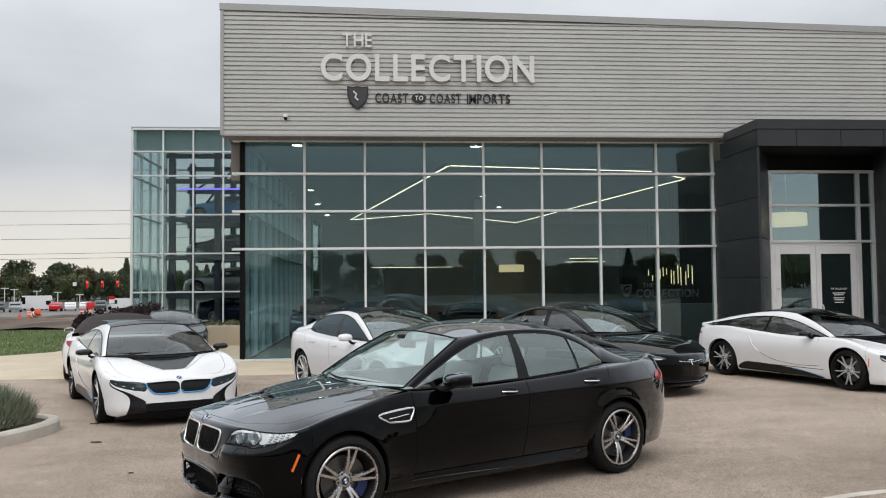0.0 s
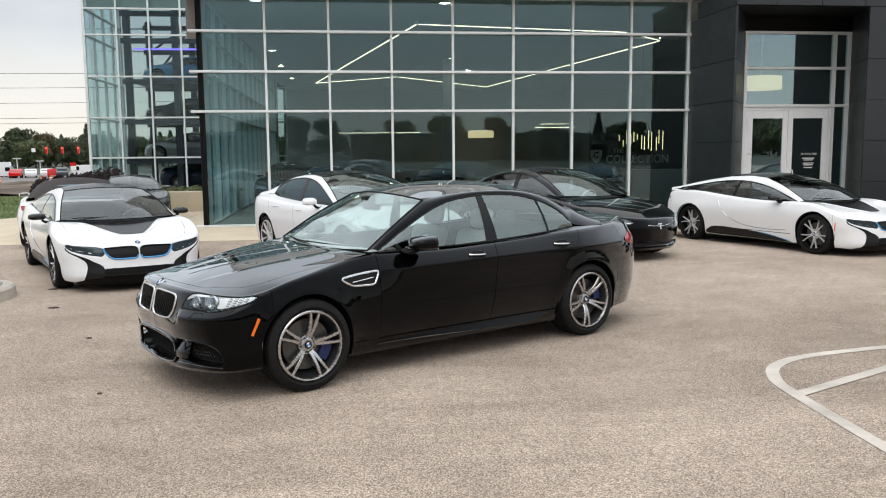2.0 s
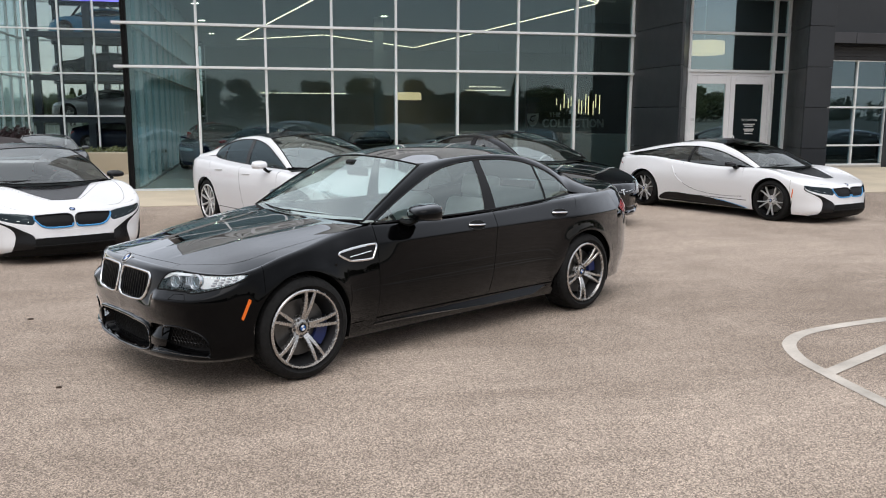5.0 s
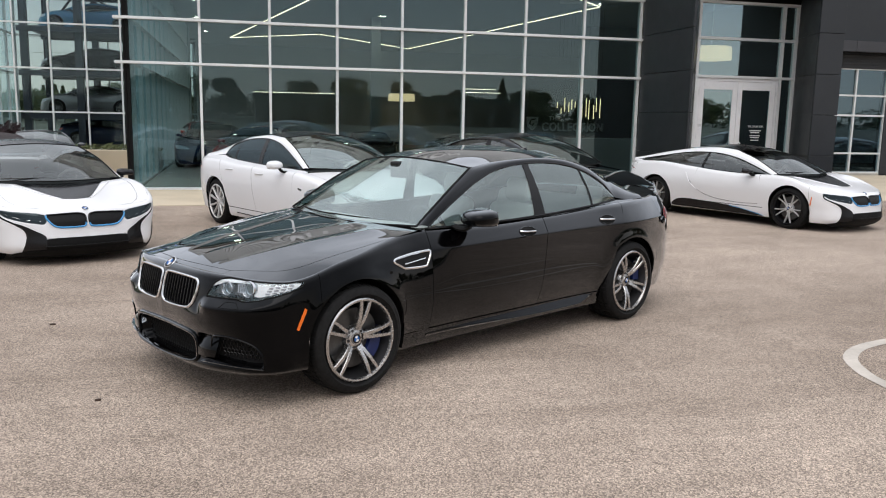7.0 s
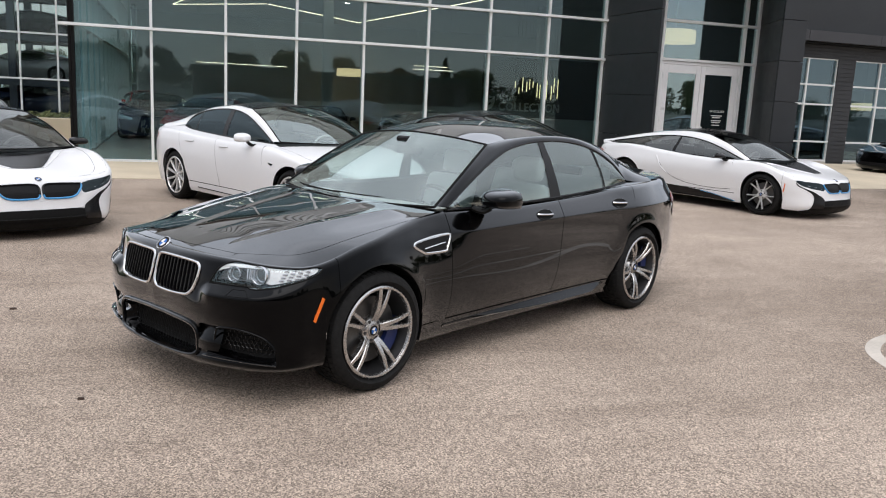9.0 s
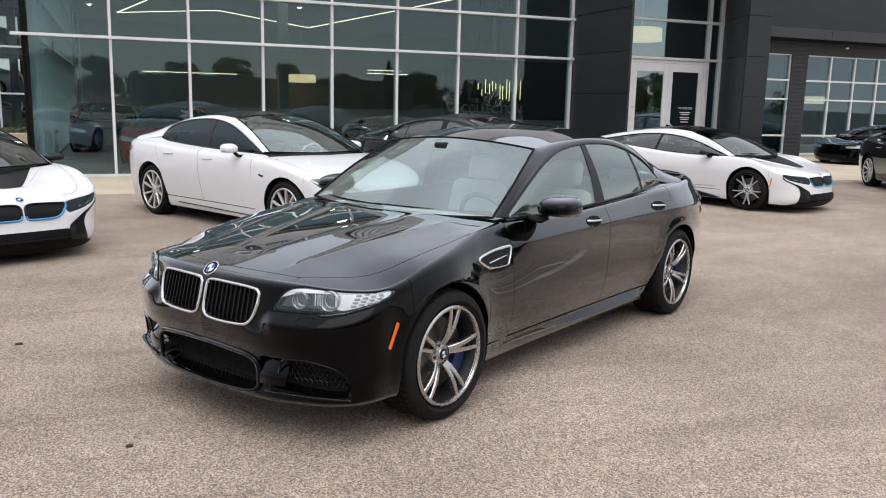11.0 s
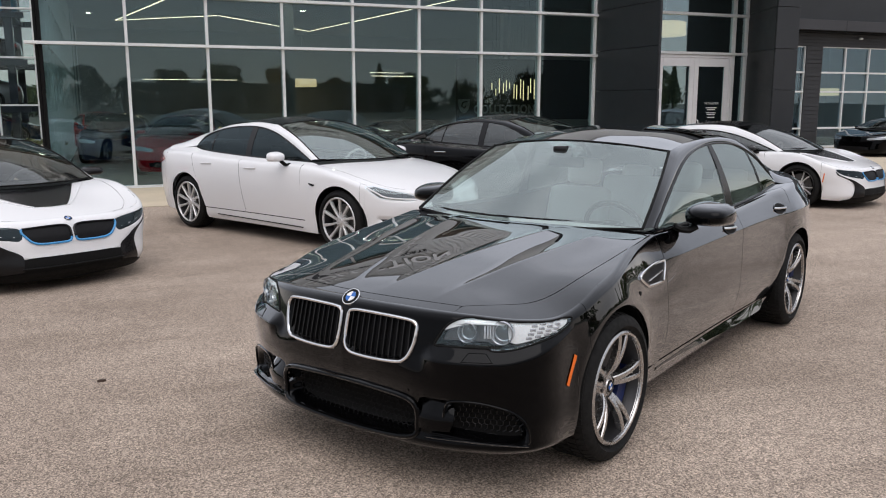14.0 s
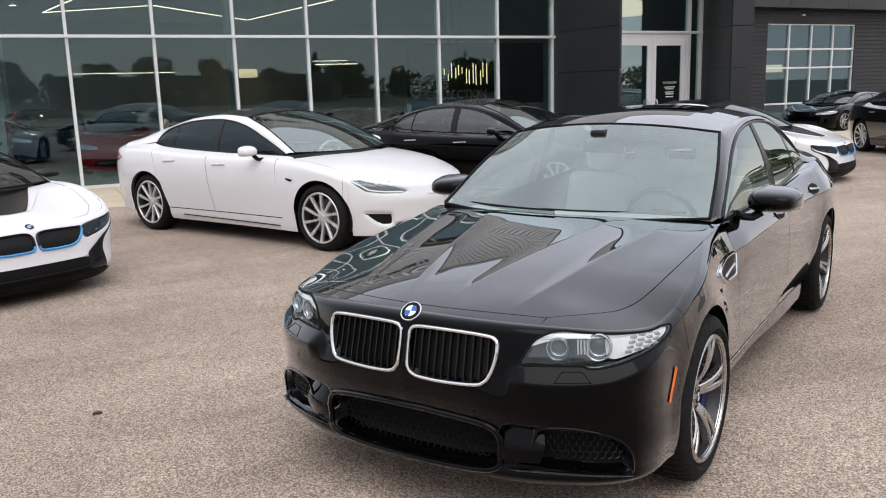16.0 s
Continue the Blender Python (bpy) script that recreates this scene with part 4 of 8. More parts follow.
class Car:
    """A car in its own metres: x ahead, y to its left, z up, the origin on the ground between the axles."""

    def __init__(self, name, spec, colour, label, detail=1.0):
        self.s, self.paint, self.detail = spec, colour, detail
        self.root = tagged(new(name), label, "car")
        d = spline(spec["plan"], 500)
        step = np.r_[0, np.cumsum(np.hypot(*np.diff(d, axis=0).T))]
        self.U = step[-1]
        u = np.linspace(0, self.U, 900)
        self.px, self.py = np.interp(u, step, d[:, 0]), np.interp(u, step, d[:, 1])
        self.u = u
        tx, ty = np.gradient(self.px, u), np.gradient(self.py, u)
        ln = np.hypot(tx, ty)
        self.nx, self.ny = -(-ty) / ln, -tx / ln
        self.nx[0], self.ny[0], self.nx[-1], self.ny[-1] = 1, 0, -1, 0
        self.prof = {k: Curve1(spec["prof_" + k]) for k in ("front", "side", "rear")}
        self.fore = Curve1(spec["prof_fore"]) if "prof_fore" in spec else None
        self.zc, self.drop = Curve1(spec["zc"]), Curve1(spec["drop"])
        self.low = Curve1(spec["low"])
        self.tilt = spec.get("tilt", 0.0)
        self.hub = spec["wb"] / 2
        self.dents, self.bulges = [], []
        top = []
        for a in u:
            top.append(self._ztop(a))
        self.top_arr = np.array(top)

    # -- the side surface -------------------------------------------------
    def ux(self, x):
        return float(np.interp(-x, -self.px, self.u))

    def uy(self, y):
        return float(np.interp(y, self.py[:380], self.u[:380]))

    def frame_at(self, u):
        f = lambda a: float(np.interp(u, self.u, a))  # noqa: E731
        return f(self.px), f(self.py), f(self.nx), f(self.ny)

    def base_inset(self, u, z, nx, ny, x):
        wf, wr, ws = (nx * nx if nx > 0 else 0), (nx * nx if nx < 0 else 0), ny * ny
        side = self.prof["side"](z + self.tilt * x)
        if self.fore:
            k = smooth01((1.02 - x) / 0.45)
            side = side * k + self.fore(z) * (1 - k)
            for h in (self.hub, -self.hub):
                d = math.hypot(x - h, z - self.s["arch_z"]) - self.s["arch_r"]
                if d < 0.2:
                    side -= 0.006 * math.exp(-((d - 0.005) / 0.05) ** 2) * smooth01((z - 0.2) / 0.12)
        return wf * self.prof["front"](z) + wr * self.prof["rear"](z) + ws * side

    def _ztop(self, u):
        """Height of the top edge of the side surface: where it meets hood, belt or deck."""
        x, y, nx, ny = self.frame_at(u)
        z = 0.8
        for _ in range(3):
            i = self.base_inset(u, z, nx, ny, x) + self.s["round"]
            z = self.T(x - nx * i, y - ny * i)
        return z

    def ztop(self, u):
        return float(np.interp(u, self.u, self.top_arr))

    def P(self, u, z, off=0.0, side=1):
        x, y, nx, ny = self.frame_at(u)
        zt = self.ztop(u)
        r = self.s["round"]
        i = self.base_inset(u, min(z, zt), nx, ny, x)
        dz = zt - z
        if dz < r:
            k = clamp01((r - dz) / r)
            i += r * (1 - math.sqrt(max(0.0, 1 - k * k)))
        if off == 0.0 and self.dents:
            for fn in self.dents:
                i += fn(u, z, x, y)
        for fn in self.bulges:
            i += fn(u, z, x, y)
        i -= off
        return (x - nx * i, side * (y - ny * i), z)

    def T(self, x, y):
        a = abs(y) / 0.85
        z = self.zc(x) - self.drop(x) * a ** self.s.get("crown", 2.3)
        for fn in self.s.get("ridges", ()):
            z += fn(x, abs(y))
        return z

    def zlow(self, x):
        z = self.low(x)
        R, zc = self.s["arch_r"], self.s["arch_z"]
        for h in (self.hub, -self.hub):
            if abs(x - h) < R:
                z = max(z, zc + math.sqrt(R * R - (x - h) ** 2))
        return z

    def xs(self, a, b, n):
        """Stations from a back to b, close together at the ends of the wheel arches."""
        out = set(np.linspace(a, b, n).tolist())
        R = self.s["arch_r"]
        for h in (self.hub, -self.hub):
            for k in range(25):
                t = math.pi * k / 24
                x = h + R * math.cos(t)
                if b < x < a:
                    out.add(x)
            for x in (h + R + 0.0006, h - R - 0.0006):
                if b < x < a:
                    out.add(x)
        return sorted(out, reverse=True)

    # -- panels -----------------------------------------------------------
    def side_panel(self, name, a, b, n=14, rows=16, slant=(0.0, 0.0), material=None, both=True, zlo=None, zhi=None, off=0.0, label=""):
        """A body panel of the side between the stations a and b; slant moves its ends' tops along x."""
        rows = max(6, int(rows * self.detail))
        n = max(5, int(n * self.detail))
        st = self.xs(a, b, n)
        made = None
        crease = self.s.get("crease") if zhi is None else None
        if crease:
            rows = 34
        for side in ((1, -1) if both else (1,)):
            vs = []
            for i, x in enumerate(st):
                f = (x - b) / (a - b)
                for k in range(rows):
                    w = k / (rows - 1)
                    w = 1 - (1 - w) ** 1.5
                    if crease:
                        z0 = self.zlow(x) if zlo is None else max(zlo(x), self.zlow(x))
                        z1 = self.ztop(self.ux(x))
                        zc = min(crease - self.tilt * x, z1 - 0.06)
                        if k < 17:
                            w = (z0 + (zc - 0.018 - z0) * k / 16 - z0) / (z1 - z0)
                        elif k < 23:
                            w = (zc + (-0.010, -0.004, -0.001, 0.002, 0.006, 0.012)[k - 17] - z0) / (z1 - z0)
                        else:
                            w = (zc + 0.016 + (z1 - zc - 0.016) * (1 - (1 - (k - 23) / 10) ** 1.5) - z0) / (z1 - z0)
                    sh = (slant[0] * f + slant[1] * (1 - f)) * w
                    xx = x + sh
                    z0 = self.zlow(x) if zlo is None else max(zlo(x), self.zlow(x))
                    z1 = self.ztop(self.ux(xx)) if zhi is None else zhi(xx)
                    vs.append(self.P(self.ux(xx), z0 + (z1 - z0) * w, off, side))
            made = mesh_object(name, vs, grid_faces(len(st), rows, 0, flip=side < 0), material or self.paint, self.root, label, smooth=True, angle=50)
        return made

    def wrap_panel(self, name, u0, u1, n, rows, material=None, zlo=None, zhi=None, off=0.0, label="", rear=False):
        """A panel that wraps round the nose or the tail, over both sides."""
        rows, n = max(6, int(rows * self.detail)), max(8, int(n * self.detail))
        us = list(np.linspace(u0, u1, n))
        R = self.s["arch_r"]
        h = -self.hub - R if rear else self.hub + R
        e = self.ux(h)
        us = sorted(set(us + [e + (0.0008 if rear else -0.0008), e]))
        us = [u for u in us if u0 <= u <= u1]
        seq = [(u, -1) for u in (us if rear else us[::-1])] + [(u, 1) for u in (us[::-1] if rear else us)][1:]
        vs = []
        for u, side in seq:
            x = self.frame_at(u)[0]
            z0 = self.zlow(x) if zlo is None else max(zlo(u), self.zlow(x))
            z1 = self.ztop(u) if zhi is None else zhi(u)
            for k in range(rows):
                w = k / (rows - 1)
                w = 1 - (1 - w) ** 1.3
                vs.append(self.P(u, z0 + (z1 - z0) * w, off, side))
        return mesh_object(name, vs, grid_faces(len(seq), rows, 0, flip=not rear), material or self.paint, self.root, label, smooth=True, angle=50)

    def top_panel(self, name, c0, c1, nv, material=None, dz=0.0, mirror=True, label="", one=False):
        """A panel of the upper surface between two plan curves (lists of x, y) of equal length."""
        c0, c1 = np.array(c0, float), np.array(c1, float)
        bm = bmesh.new()
        for side in ((1, -1) if mirror else (1,)):
            vs = []
            for k in range(nv):
                w = k / (nv - 1)
                for p, q in zip(c0, c1):
                    x, y = p + (q - p) * w
                    vs.append(bm.verts.new((x, side * y, self.T(x, y) + dz)))
            for f in grid_faces(nv, len(c0), 0, flip=side > 0):
                bm.faces.new([vs[i] for i in f])
            if not one:
                part(name, bm, material or self.paint, self.root, label, smooth=True, angle=50)
                bm = bmesh.new()
        if one:
            bmesh.ops.remove_doubles(bm, verts=bm.verts, dist=0.0008)
            part(name, bm, material or self.paint, self.root, label, smooth=True, angle=50)
        else:
            bm.free()

    def rim_curve(self, u0, u1, n, gap=0.0):
        """The plan of the top edge between two places along the outline."""
        out = []
        for u in np.linspace(u0, u1, n):
            x, y, _ = self.P(u, self.ztop(u))
            out.append((x, y))
        return out

    def patch(self, name, outline, material, off=0.004, rows=12, cols=12, closed_n=60, parent=None, mirror=True, depth=None, label="", smooth_outline=True, skirt=0.0):
        """A patch laid on the side surface, its outline given as (u, z); off lifts it, depth sinks it."""
        o = spline(outline, closed_n, True) if smooth_outline else np.array(outline, float)
        z0, z1 = o[:, 1].min(), o[:, 1].max()
        for side in ((1, -1) if mirror else (1,)):
            vs = []
            for r in range(rows):
                z = z0 + (z1 - z0) * (0.004 + 0.992 * r / (rows - 1))
                cut = []
                for p, q in zip(o, np.roll(o, -1, axis=0)):
                    if (p[1] - z) * (q[1] - z) < 0:
                        cut.append(p[0] + (q[0] - p[0]) * (z - p[1]) / (q[1] - p[1]))
                if len(cut) < 2:
                    cut = [o[np.argmin(abs(o[:, 1] - z)), 0]] * 2
                a, b = min(cut), max(cut)
                for c in range(cols):
                    u = a + (b - a) * c / (cols - 1)
                    vs.append(self.P(u, z, off if depth is None else -depth, side))
            made = mesh_object(name, vs, grid_faces(rows, cols, 0, flip=side > 0), material, parent or self.root, label, smooth=True)
        return made

    def ring(self, name, outline, r, material, off=0.006, n=48, mirror=True, parent=None, label="", flat=1.0, closed=True, sides=8):
        o = spline(outline, n, closed)
        for side in ((1, -1) if mirror else (1,)):
            made = part(name, tube([self.P(u, z, off, side) for u, z in o], r, closed, sides, None, flat), material, parent or self.root, label, smooth=True)
        return made

    # -- the whole body -----------------------------------------------------
    def body(self):
        s, d = self.s, self.detail
        e = s["seams"]
        g = 0.0028
        uf, ur = self.ux(e["bumper_f"]), self.ux(e["bumper_r"])
        self.front_bumper = self.wrap_panel("front_bumper", 0.0, uf, s.get("nose_n", 40), s.get("nose_rows", 26))
        self.side_panel("fender", e["bumper_f"] - g, e["door_f"] + g, 16, 16, (0, e.get("door_f_slant", 0.0)))
        doors = e["doors"]
        for (a, b), (sa, sb) in zip(doors, e["door_slants"]):
            self.side_panel("door", a - g, b + g, 16, 18, (sa, sb), zlo=lambda x: s["sill_z"] + 0.006)
        self.side_panel("quarter_panel", doors[-1][1] - g, e["bumper_r"] + g, 18, 16, (e["door_slants"][-1][1], 0))
        self.side_panel("sill", self.hub - s["arch_r"] - 0.002, -self.hub + s["arch_r"] + 0.002, 12, 7, zhi=lambda x: s["sill_z"] - 0.004, material=s.get("sill_mat"))
        self.wrap_panel("rear_bumper", ur, self.U, 24, 16, rear=True)
        # dark shell behind the joints, wheel housings and floor
        st = self.xs(e["bumper_f"] + 0.08, self.px[-1] + 0.12, 34)
        vs, fs = [], []
        for side in (1, -1):
            base = len(vs)
            for x in st:
                u = self.ux(x)
                z0, z1 = self.zlow(x) + 0.004, self.ztop(u) - 0.012
                for k in range(7):
                    vs.append(self.P(u, z0 + (z1 - z0) * k / 6, -0.016, side))
            fs += grid_faces(len(st), 7, base)
        mesh_object("inner_shell", vs, fs, SEAL, self.root, smooth=True)
        R, zc = s["arch_r"], s["arch_z"]
        for h in (self.hub, -self.hub):
            for side in (1, -1):
                bm = bmesh.new()
                pts = [(h + (R + 0.004) * math.cos(t), zc + (R + 0.004) * math.sin(t)) for t in np.linspace(-0.35, math.pi + 0.35, 28)]
                y1, y0 = s["face"] - 0.03, s["face"] - 0.34
                a = [bm.verts.new((x, side * y1, z)) for x, z in pts]
                b = [bm.verts.new((x, side * y0, z)) for x, z in pts]
                for i in range(len(pts) - 1):
                    bm.faces.new((a[i], a[i + 1], b[i + 1], b[i]))
                bm.faces.new(b)
                part("wheel_housing", bm, SEAL, self.root)
        w = s["face"] - 0.32
        bm = box(-self.hub + R, self.hub - R, -s["face"] + 0.16, s["face"] - 0.16, s["floor_z"], s["floor_z"] + 0.05)
        box(self.hub - R - 0.01, self.px[0] - 0.32, -w, w, s["floor_z"], s["floor_z"] + 0.06, 0, bm)
        box(self.px[-1] + 0.32, -self.hub + R + 0.01, -w, w, s["floor_z"], s["floor_z"] + 0.06, 0, bm)
        part("underbody", bm, SEAL, self.root)

    def hood_and_deck(self):
        s = self.s
        n = 64 if self.detail >= 1 else 12
        cow = s["cowl"]                       # x of the hood's rear edge at the centre and at the side
        # hood: between its centre line and the joint to the fender
        joint = spline(s["hood_joint"], n)    # from the nose corner back to the cowl corner, in plan
        yn = joint[0][1]
        centre = [(s["hood_front"] + (cow[0] - s["hood_front"]) * k / (n - 1), 0.0) for k in range(n)]
        nv = 97 if self.detail >= 1 else 9
        front = []
        for k in range(nv):
            y = yn * k / (nv - 1)
            front.append((self.nose_x(y, s["hood_front"], joint[0]), y))
        back = spline([(cow[0], 0.0), ((cow[0] * 2 + cow[1]) / 3 + 0.01, joint[-1][1] * 0.5), (joint[-1][0], joint[-1][1])], nv)
        gr = coons(centre, joint, np.array(front), back)
        vs, fs = [], []
        for side in (1, -1):
            base = len(vs)
            for row in gr:
                for x, y in row:
                    vs.append((x, side * y, self.T(x, y)))
            fs += grid_faces(gr.shape[0], gr.shape[1], base, flip=side > 0)
        # weld the halves along the centre
        bm = bmesh.new()
        bv = [bm.verts.new(v) for v in vs]
        for f in fs:
            bm.faces.new([bv[i] for i in f])
        bmesh.ops.remove_doubles(bm, verts=bm.verts, dist=0.0008)
        self.hood = part("hood", bm, s.get("hood_mat") or self.paint, self.root, smooth=True, angle=50)
        # nose strip between hood front and the top of the bumper, fender tops outside the joint
        rim_n = self.rim_curve(0.0, self.u_at_y(front[-1][1]), nv)
        self.top_panel("nose_panel", np.array(front) + [0.004, 0], rim_n, 6, one=True)
        ur0 = self.u_at_y(front[-1][1])
        rim = self.rim_curve(ur0, self.ux(s["cowl_side_x"]), n)
        jj = joint.copy()
        jj[:, 1] += 0.004
        self.top_panel("fender_top", jj, rim, 8)
        # cowl
        c0 = [(x, y) for x, y in back]
        c1 = [(x - s.get("cowl_w", 0.09), y * 0.985) for x, y in back]
        self.top_panel("cowl", c0, c1, 3, SEAL, dz=-0.022, one=True)
        # deck
        dk = s["deck"]
        m = 16
        tail = self.rim_curve(self.U, self.ux(dk["corner_x"]), m)
        fr = spline([(dk["front"], 0.0), (dk["front"] - 0.01, dk["y"] * 0.6), (dk["front_side"], dk["y"])], m)
        self.top_panel("trunk_lid", fr, tail, 12, one=True)
        rim2 = self.rim_curve(self.ux(dk["corner_x"]), self.ux(dk["side_x"]), m)
        ta, fa = np.array(tail[-1]), np.array(fr[-1])
        ln = [tuple(ta + (fa - ta) * k / (m - 1) + (0, 0.004)) for k in range(m)]
        self.top_panel("quarter_top", rim2, ln, 6)

    def u_at_y(self, y):
        """Where along the outline the top edge has the given half width, on the nose."""
        us = np.linspace(0, self.ux(self.hub - 0.1), 240)
        ys = [self.P(u, self.ztop(u))[1] for u in us]
        return float(np.interp(y, ys, us))

    def nose_x(self, y, front, corner):
        f = clamp01(y / max(corner[1], 1e-6))
        return front + (corner[0] - front) * f ** 2.2

    # -- the cabin ----------------------------------------------------------
    def greenhouse(self):
        """Screen, roof, rear window, pillars and side windows between the named curves."""
        s = self.s
        G = s["cabin"]
        n = 30 if self.detail >= 1 else 16
        nv = 17 if self.detail >= 1 else 9
        R = [np.array(p, float) for p in G["rail"]]        # top of the side windows, front to back
        W = G["screen_edge"]                                # edge of the screen, from cowl to roof
        Q = G["roof_edge"]                                  # edge of the roof, front to back
        B = G["rear_edge"]                                  # edge of the rear window, top to bottom
        mir = lambda c: [(x, -y, z) for x, y, z in c]  # noqa: E731
        roof_m, glass, rear_glass, side_glass = G.get("roof_mat") or self.paint, G.get("glass", CAR_GLASS), G.get("rear_glass", DARK_GLASS), G.get("side_glass", CAR_GLASS)

        def across(a, mid, nn):
            return spline([a, (a[0] * 0.35 + mid[0] * 0.65, a[1] * 0.55, a[2] * 0.32 + mid[2] * 0.68), mid, (a[0] * 0.35 + mid[0] * 0.65, -a[1] * 0.55, a[2] * 0.32 + mid[2] * 0.68), (a[0], -a[1], a[2])], nn)

        def surface(name, edge, mid0, mid1, material, bulge=0.0, label="", parent=None):
            """Between an edge curve on the left, its mirror image, and the arcs over the middle at both ends."""
            e = spline(edge, nv)
            c0, c1 = across(edge[0], mid0, n), across(edge[-1], mid1, n)
            g = coons(c0, c1, e, np.array(mir(e)))
            if bulge:
                u = np.linspace(0, 1, n)[None, :, None]
                v = np.linspace(0, 1, nv)[:, None, None]
                g = g + bulge * 16 * u * (1 - u) * v * (1 - v) * np.array((0.25 if mid0[0] > 0.3 else 0.0, 0, 1.0))
            vs = g.reshape(-1, 3)
            return mesh_object(name, vs, grid_faces(nv, n), material, parent or self.root, label, smooth=True, angle=60)

        surface("windscreen", W, G["cowl_mid"], G["header_mid"], glass, G.get("screen_bulge", 0.012), "clear windscreen")
        if not G.get("roofless"):
            surface("roof", Q, G["header_mid"], G["rear_header_mid"], roof_m, G.get("roof_bulge", 0.018))
            surface("rear_window", B, G["rear_header_mid"], G["deck_mid"], rear_glass, 0.01)
        # black edging round the screen
        e = spline(W, 24)
        bm = tube([tuple(p) for p in e], 0.008, n=6)
        tube([(x, -y, z) for x, y, z in e], 0.008, n=6, bm=bm)
        tube([tuple(p) for p in across(W[0], G["cowl_mid"], 24)], 0.008, n=6, bm=bm)
        tube([tuple(p) for p in across(W[-1], G["header_mid"], 24)], 0.007, n=6, bm=bm)
        part("screen_seal", bm, SEAL, self.root, smooth=True)
        if G.get("roofless"):
            part("screen_frame", tube([tuple(p) for p in e] + [tuple(p) for p in across(W[-1], G["header_mid"], 16)][1:] + [(x, -y, z) for x, y, z in e[::-1]][1:], 0.022, n=8), self.paint, self.root, smooth=True)
            return
        # pillars and roof rails: from the side windows' top up to the screen, roof and rear window
        inner = np.vstack([spline(W, 14), spline(Q, 14)[1:], spline(B, 12)[1:]])
        tail = G["rail_tail"]
        rail = spline(G["rail"], 60)
        outer_src = np.vstack([rail, spline([G["rail"][-1]] + list(tail), 12)[1:]])
        L = np.r_[0, np.cumsum(np.linalg.norm(np.diff(inner, axis=0), axis=1))]
        L /= L[-1]
        # match the two edges by the stations given
        keys_in = [0.0] + [float(np.interp(-x, -inner[:, 0], L)) for x in G["match"]] + [1.0]
        Lo = np.r_[0, np.cumsum(np.linalg.norm(np.diff(outer_src, axis=0), axis=1))]
        Lo /= Lo[-1]
        keys_out = [0.0] + [float(np.interp(-x, -outer_src[:, 0], Lo)) for x in G["match_out"]] + [1.0]
        ts = np.linspace(0, 1, 56)
        ti, to = np.interp(ts, np.linspace(0, 1, len(keys_in)), keys_in), np.interp(ts, np.linspace(0, 1, len(keys_out)), keys_out)
        pin = np.stack([np.interp(ti, L, inner[:, k]) for k in range(3)], 1)
        pout = np.stack([np.interp(to, Lo, outer_src[:, k]) for k in range(3)], 1)
        m = 7
        for side in (1, -1):
            vs = []
            for k in range(m):
                w = k / (m - 1)
                bow = G.get("bow", 0.012) * 4 * w * (1 - w)
                for a, b in zip(pout, pin):
                    p = a + (b - a) * w
                    vs.append((p[0], side * (p[1] + bow), p[2] + bow * 0.8))
            mesh_object("pillar_rail", vs, grid_faces(m, len(ts), 0, flip=side < 0), G.get("rail_mat") or self.paint, self.root, smooth=True, angle=60)
        # side windows, ruled between belt and rail at each station
        belt = Curve1([(p[0], p[2]) for p in G["belt"]])
        belty = Curve1([(p[0], p[1]) for p in G["belt"]])
        rl = spline(G["rail"], 120)
        railz = lambda x: float(np.interp(-x, -rl[:, 0], rl[:, 2]))  # noqa: E731
        raily = lambda x: float(np.interp(-x, -rl[:, 0], rl[:, 1]))  # noqa: E731

        def win(name, a, b, material, slant=(0, 0), off=0.0, label="", top=1.0):
            cols = max(4, int(abs(a - b) * 24))
            for side in (1, -1):
                vs = []
                for i in range(cols + 1):
                    x = a + (b - a) * i / cols
                    sl = slant[0] + (slant[1] - slant[0]) * i / cols
                    for k in range(9):
                        w = k / 8 * top
                        xx = x + sl * w
                        zb, zr, yb, yr = belt(xx), railz(xx), belty(xx), raily(xx)
                        if zr < zb + 0.004:
                            zr = zb + 0.004
                        bow = 0.018 * 4 * w * (1 - w)
                        vs.append((xx, side * (yb + (yr - yb) * w + bow + off), zb + (zr - zb) * w))
                mesh_object(name, vs, grid_faces(cols + 1, 9, 0, flip=side < 0), material, self.root, label, smooth=True)

        for item in G["windows"]:
            kind, a, b, sl = item[:4]
            if kind == "glass":
                win("side_window", a, b, item[4] if len(item) > 4 else side_glass, sl)
            else:
                win("window_pillar", a, b, PLASTIC, sl, 0.004)
        # trim round the side windows and the ledge between belt and body
        loop = [tuple(p) for p in rl[::3]]
        bl = [(x, belty(x) + 0.002, belt(x)) for x in np.linspace(G["belt"][-1][0], G["belt"][0][0], 40)]
        for side in (1, -1):
            bm = tube([(x, side * (y + 0.004), z) for x, y, z in loop], G.get("trim_r", 0.007), n=6)
            tube([(x, side * (y + 0.004), z) for x, y, z in bl], G.get("trim_r", 0.007), n=6, bm=bm)
            part("window_trim", bm, G.get("trim_mat", PLASTIC), self.root, smooth=True)
        xsb = np.linspace(G["ledge"][0], G["ledge"][1], 40)
        for side in (1, -1):
            vs = []
            for x in xsb:
                u = self.ux(x)
                p = self.P(u, self.ztop(u), 0, 1)
                q = (x, belty(x), belt(x)) if G["belt"][-1][0] <= x <= G["belt"][0][0] else None
                if q is None:
                    q = self.ledge_end(x, G)
                for k in range(4):
                    w = k / 3
                    vs.append((x, side * (p[1] + (q[1] - p[1]) * w), p[2] + (q[2] - p[2]) * w))
            mesh_object("belt_ledge", vs, grid_faces(len(xsb), 4, 0, flip=side > 0), self.paint, self.root, smooth=True, angle=60)

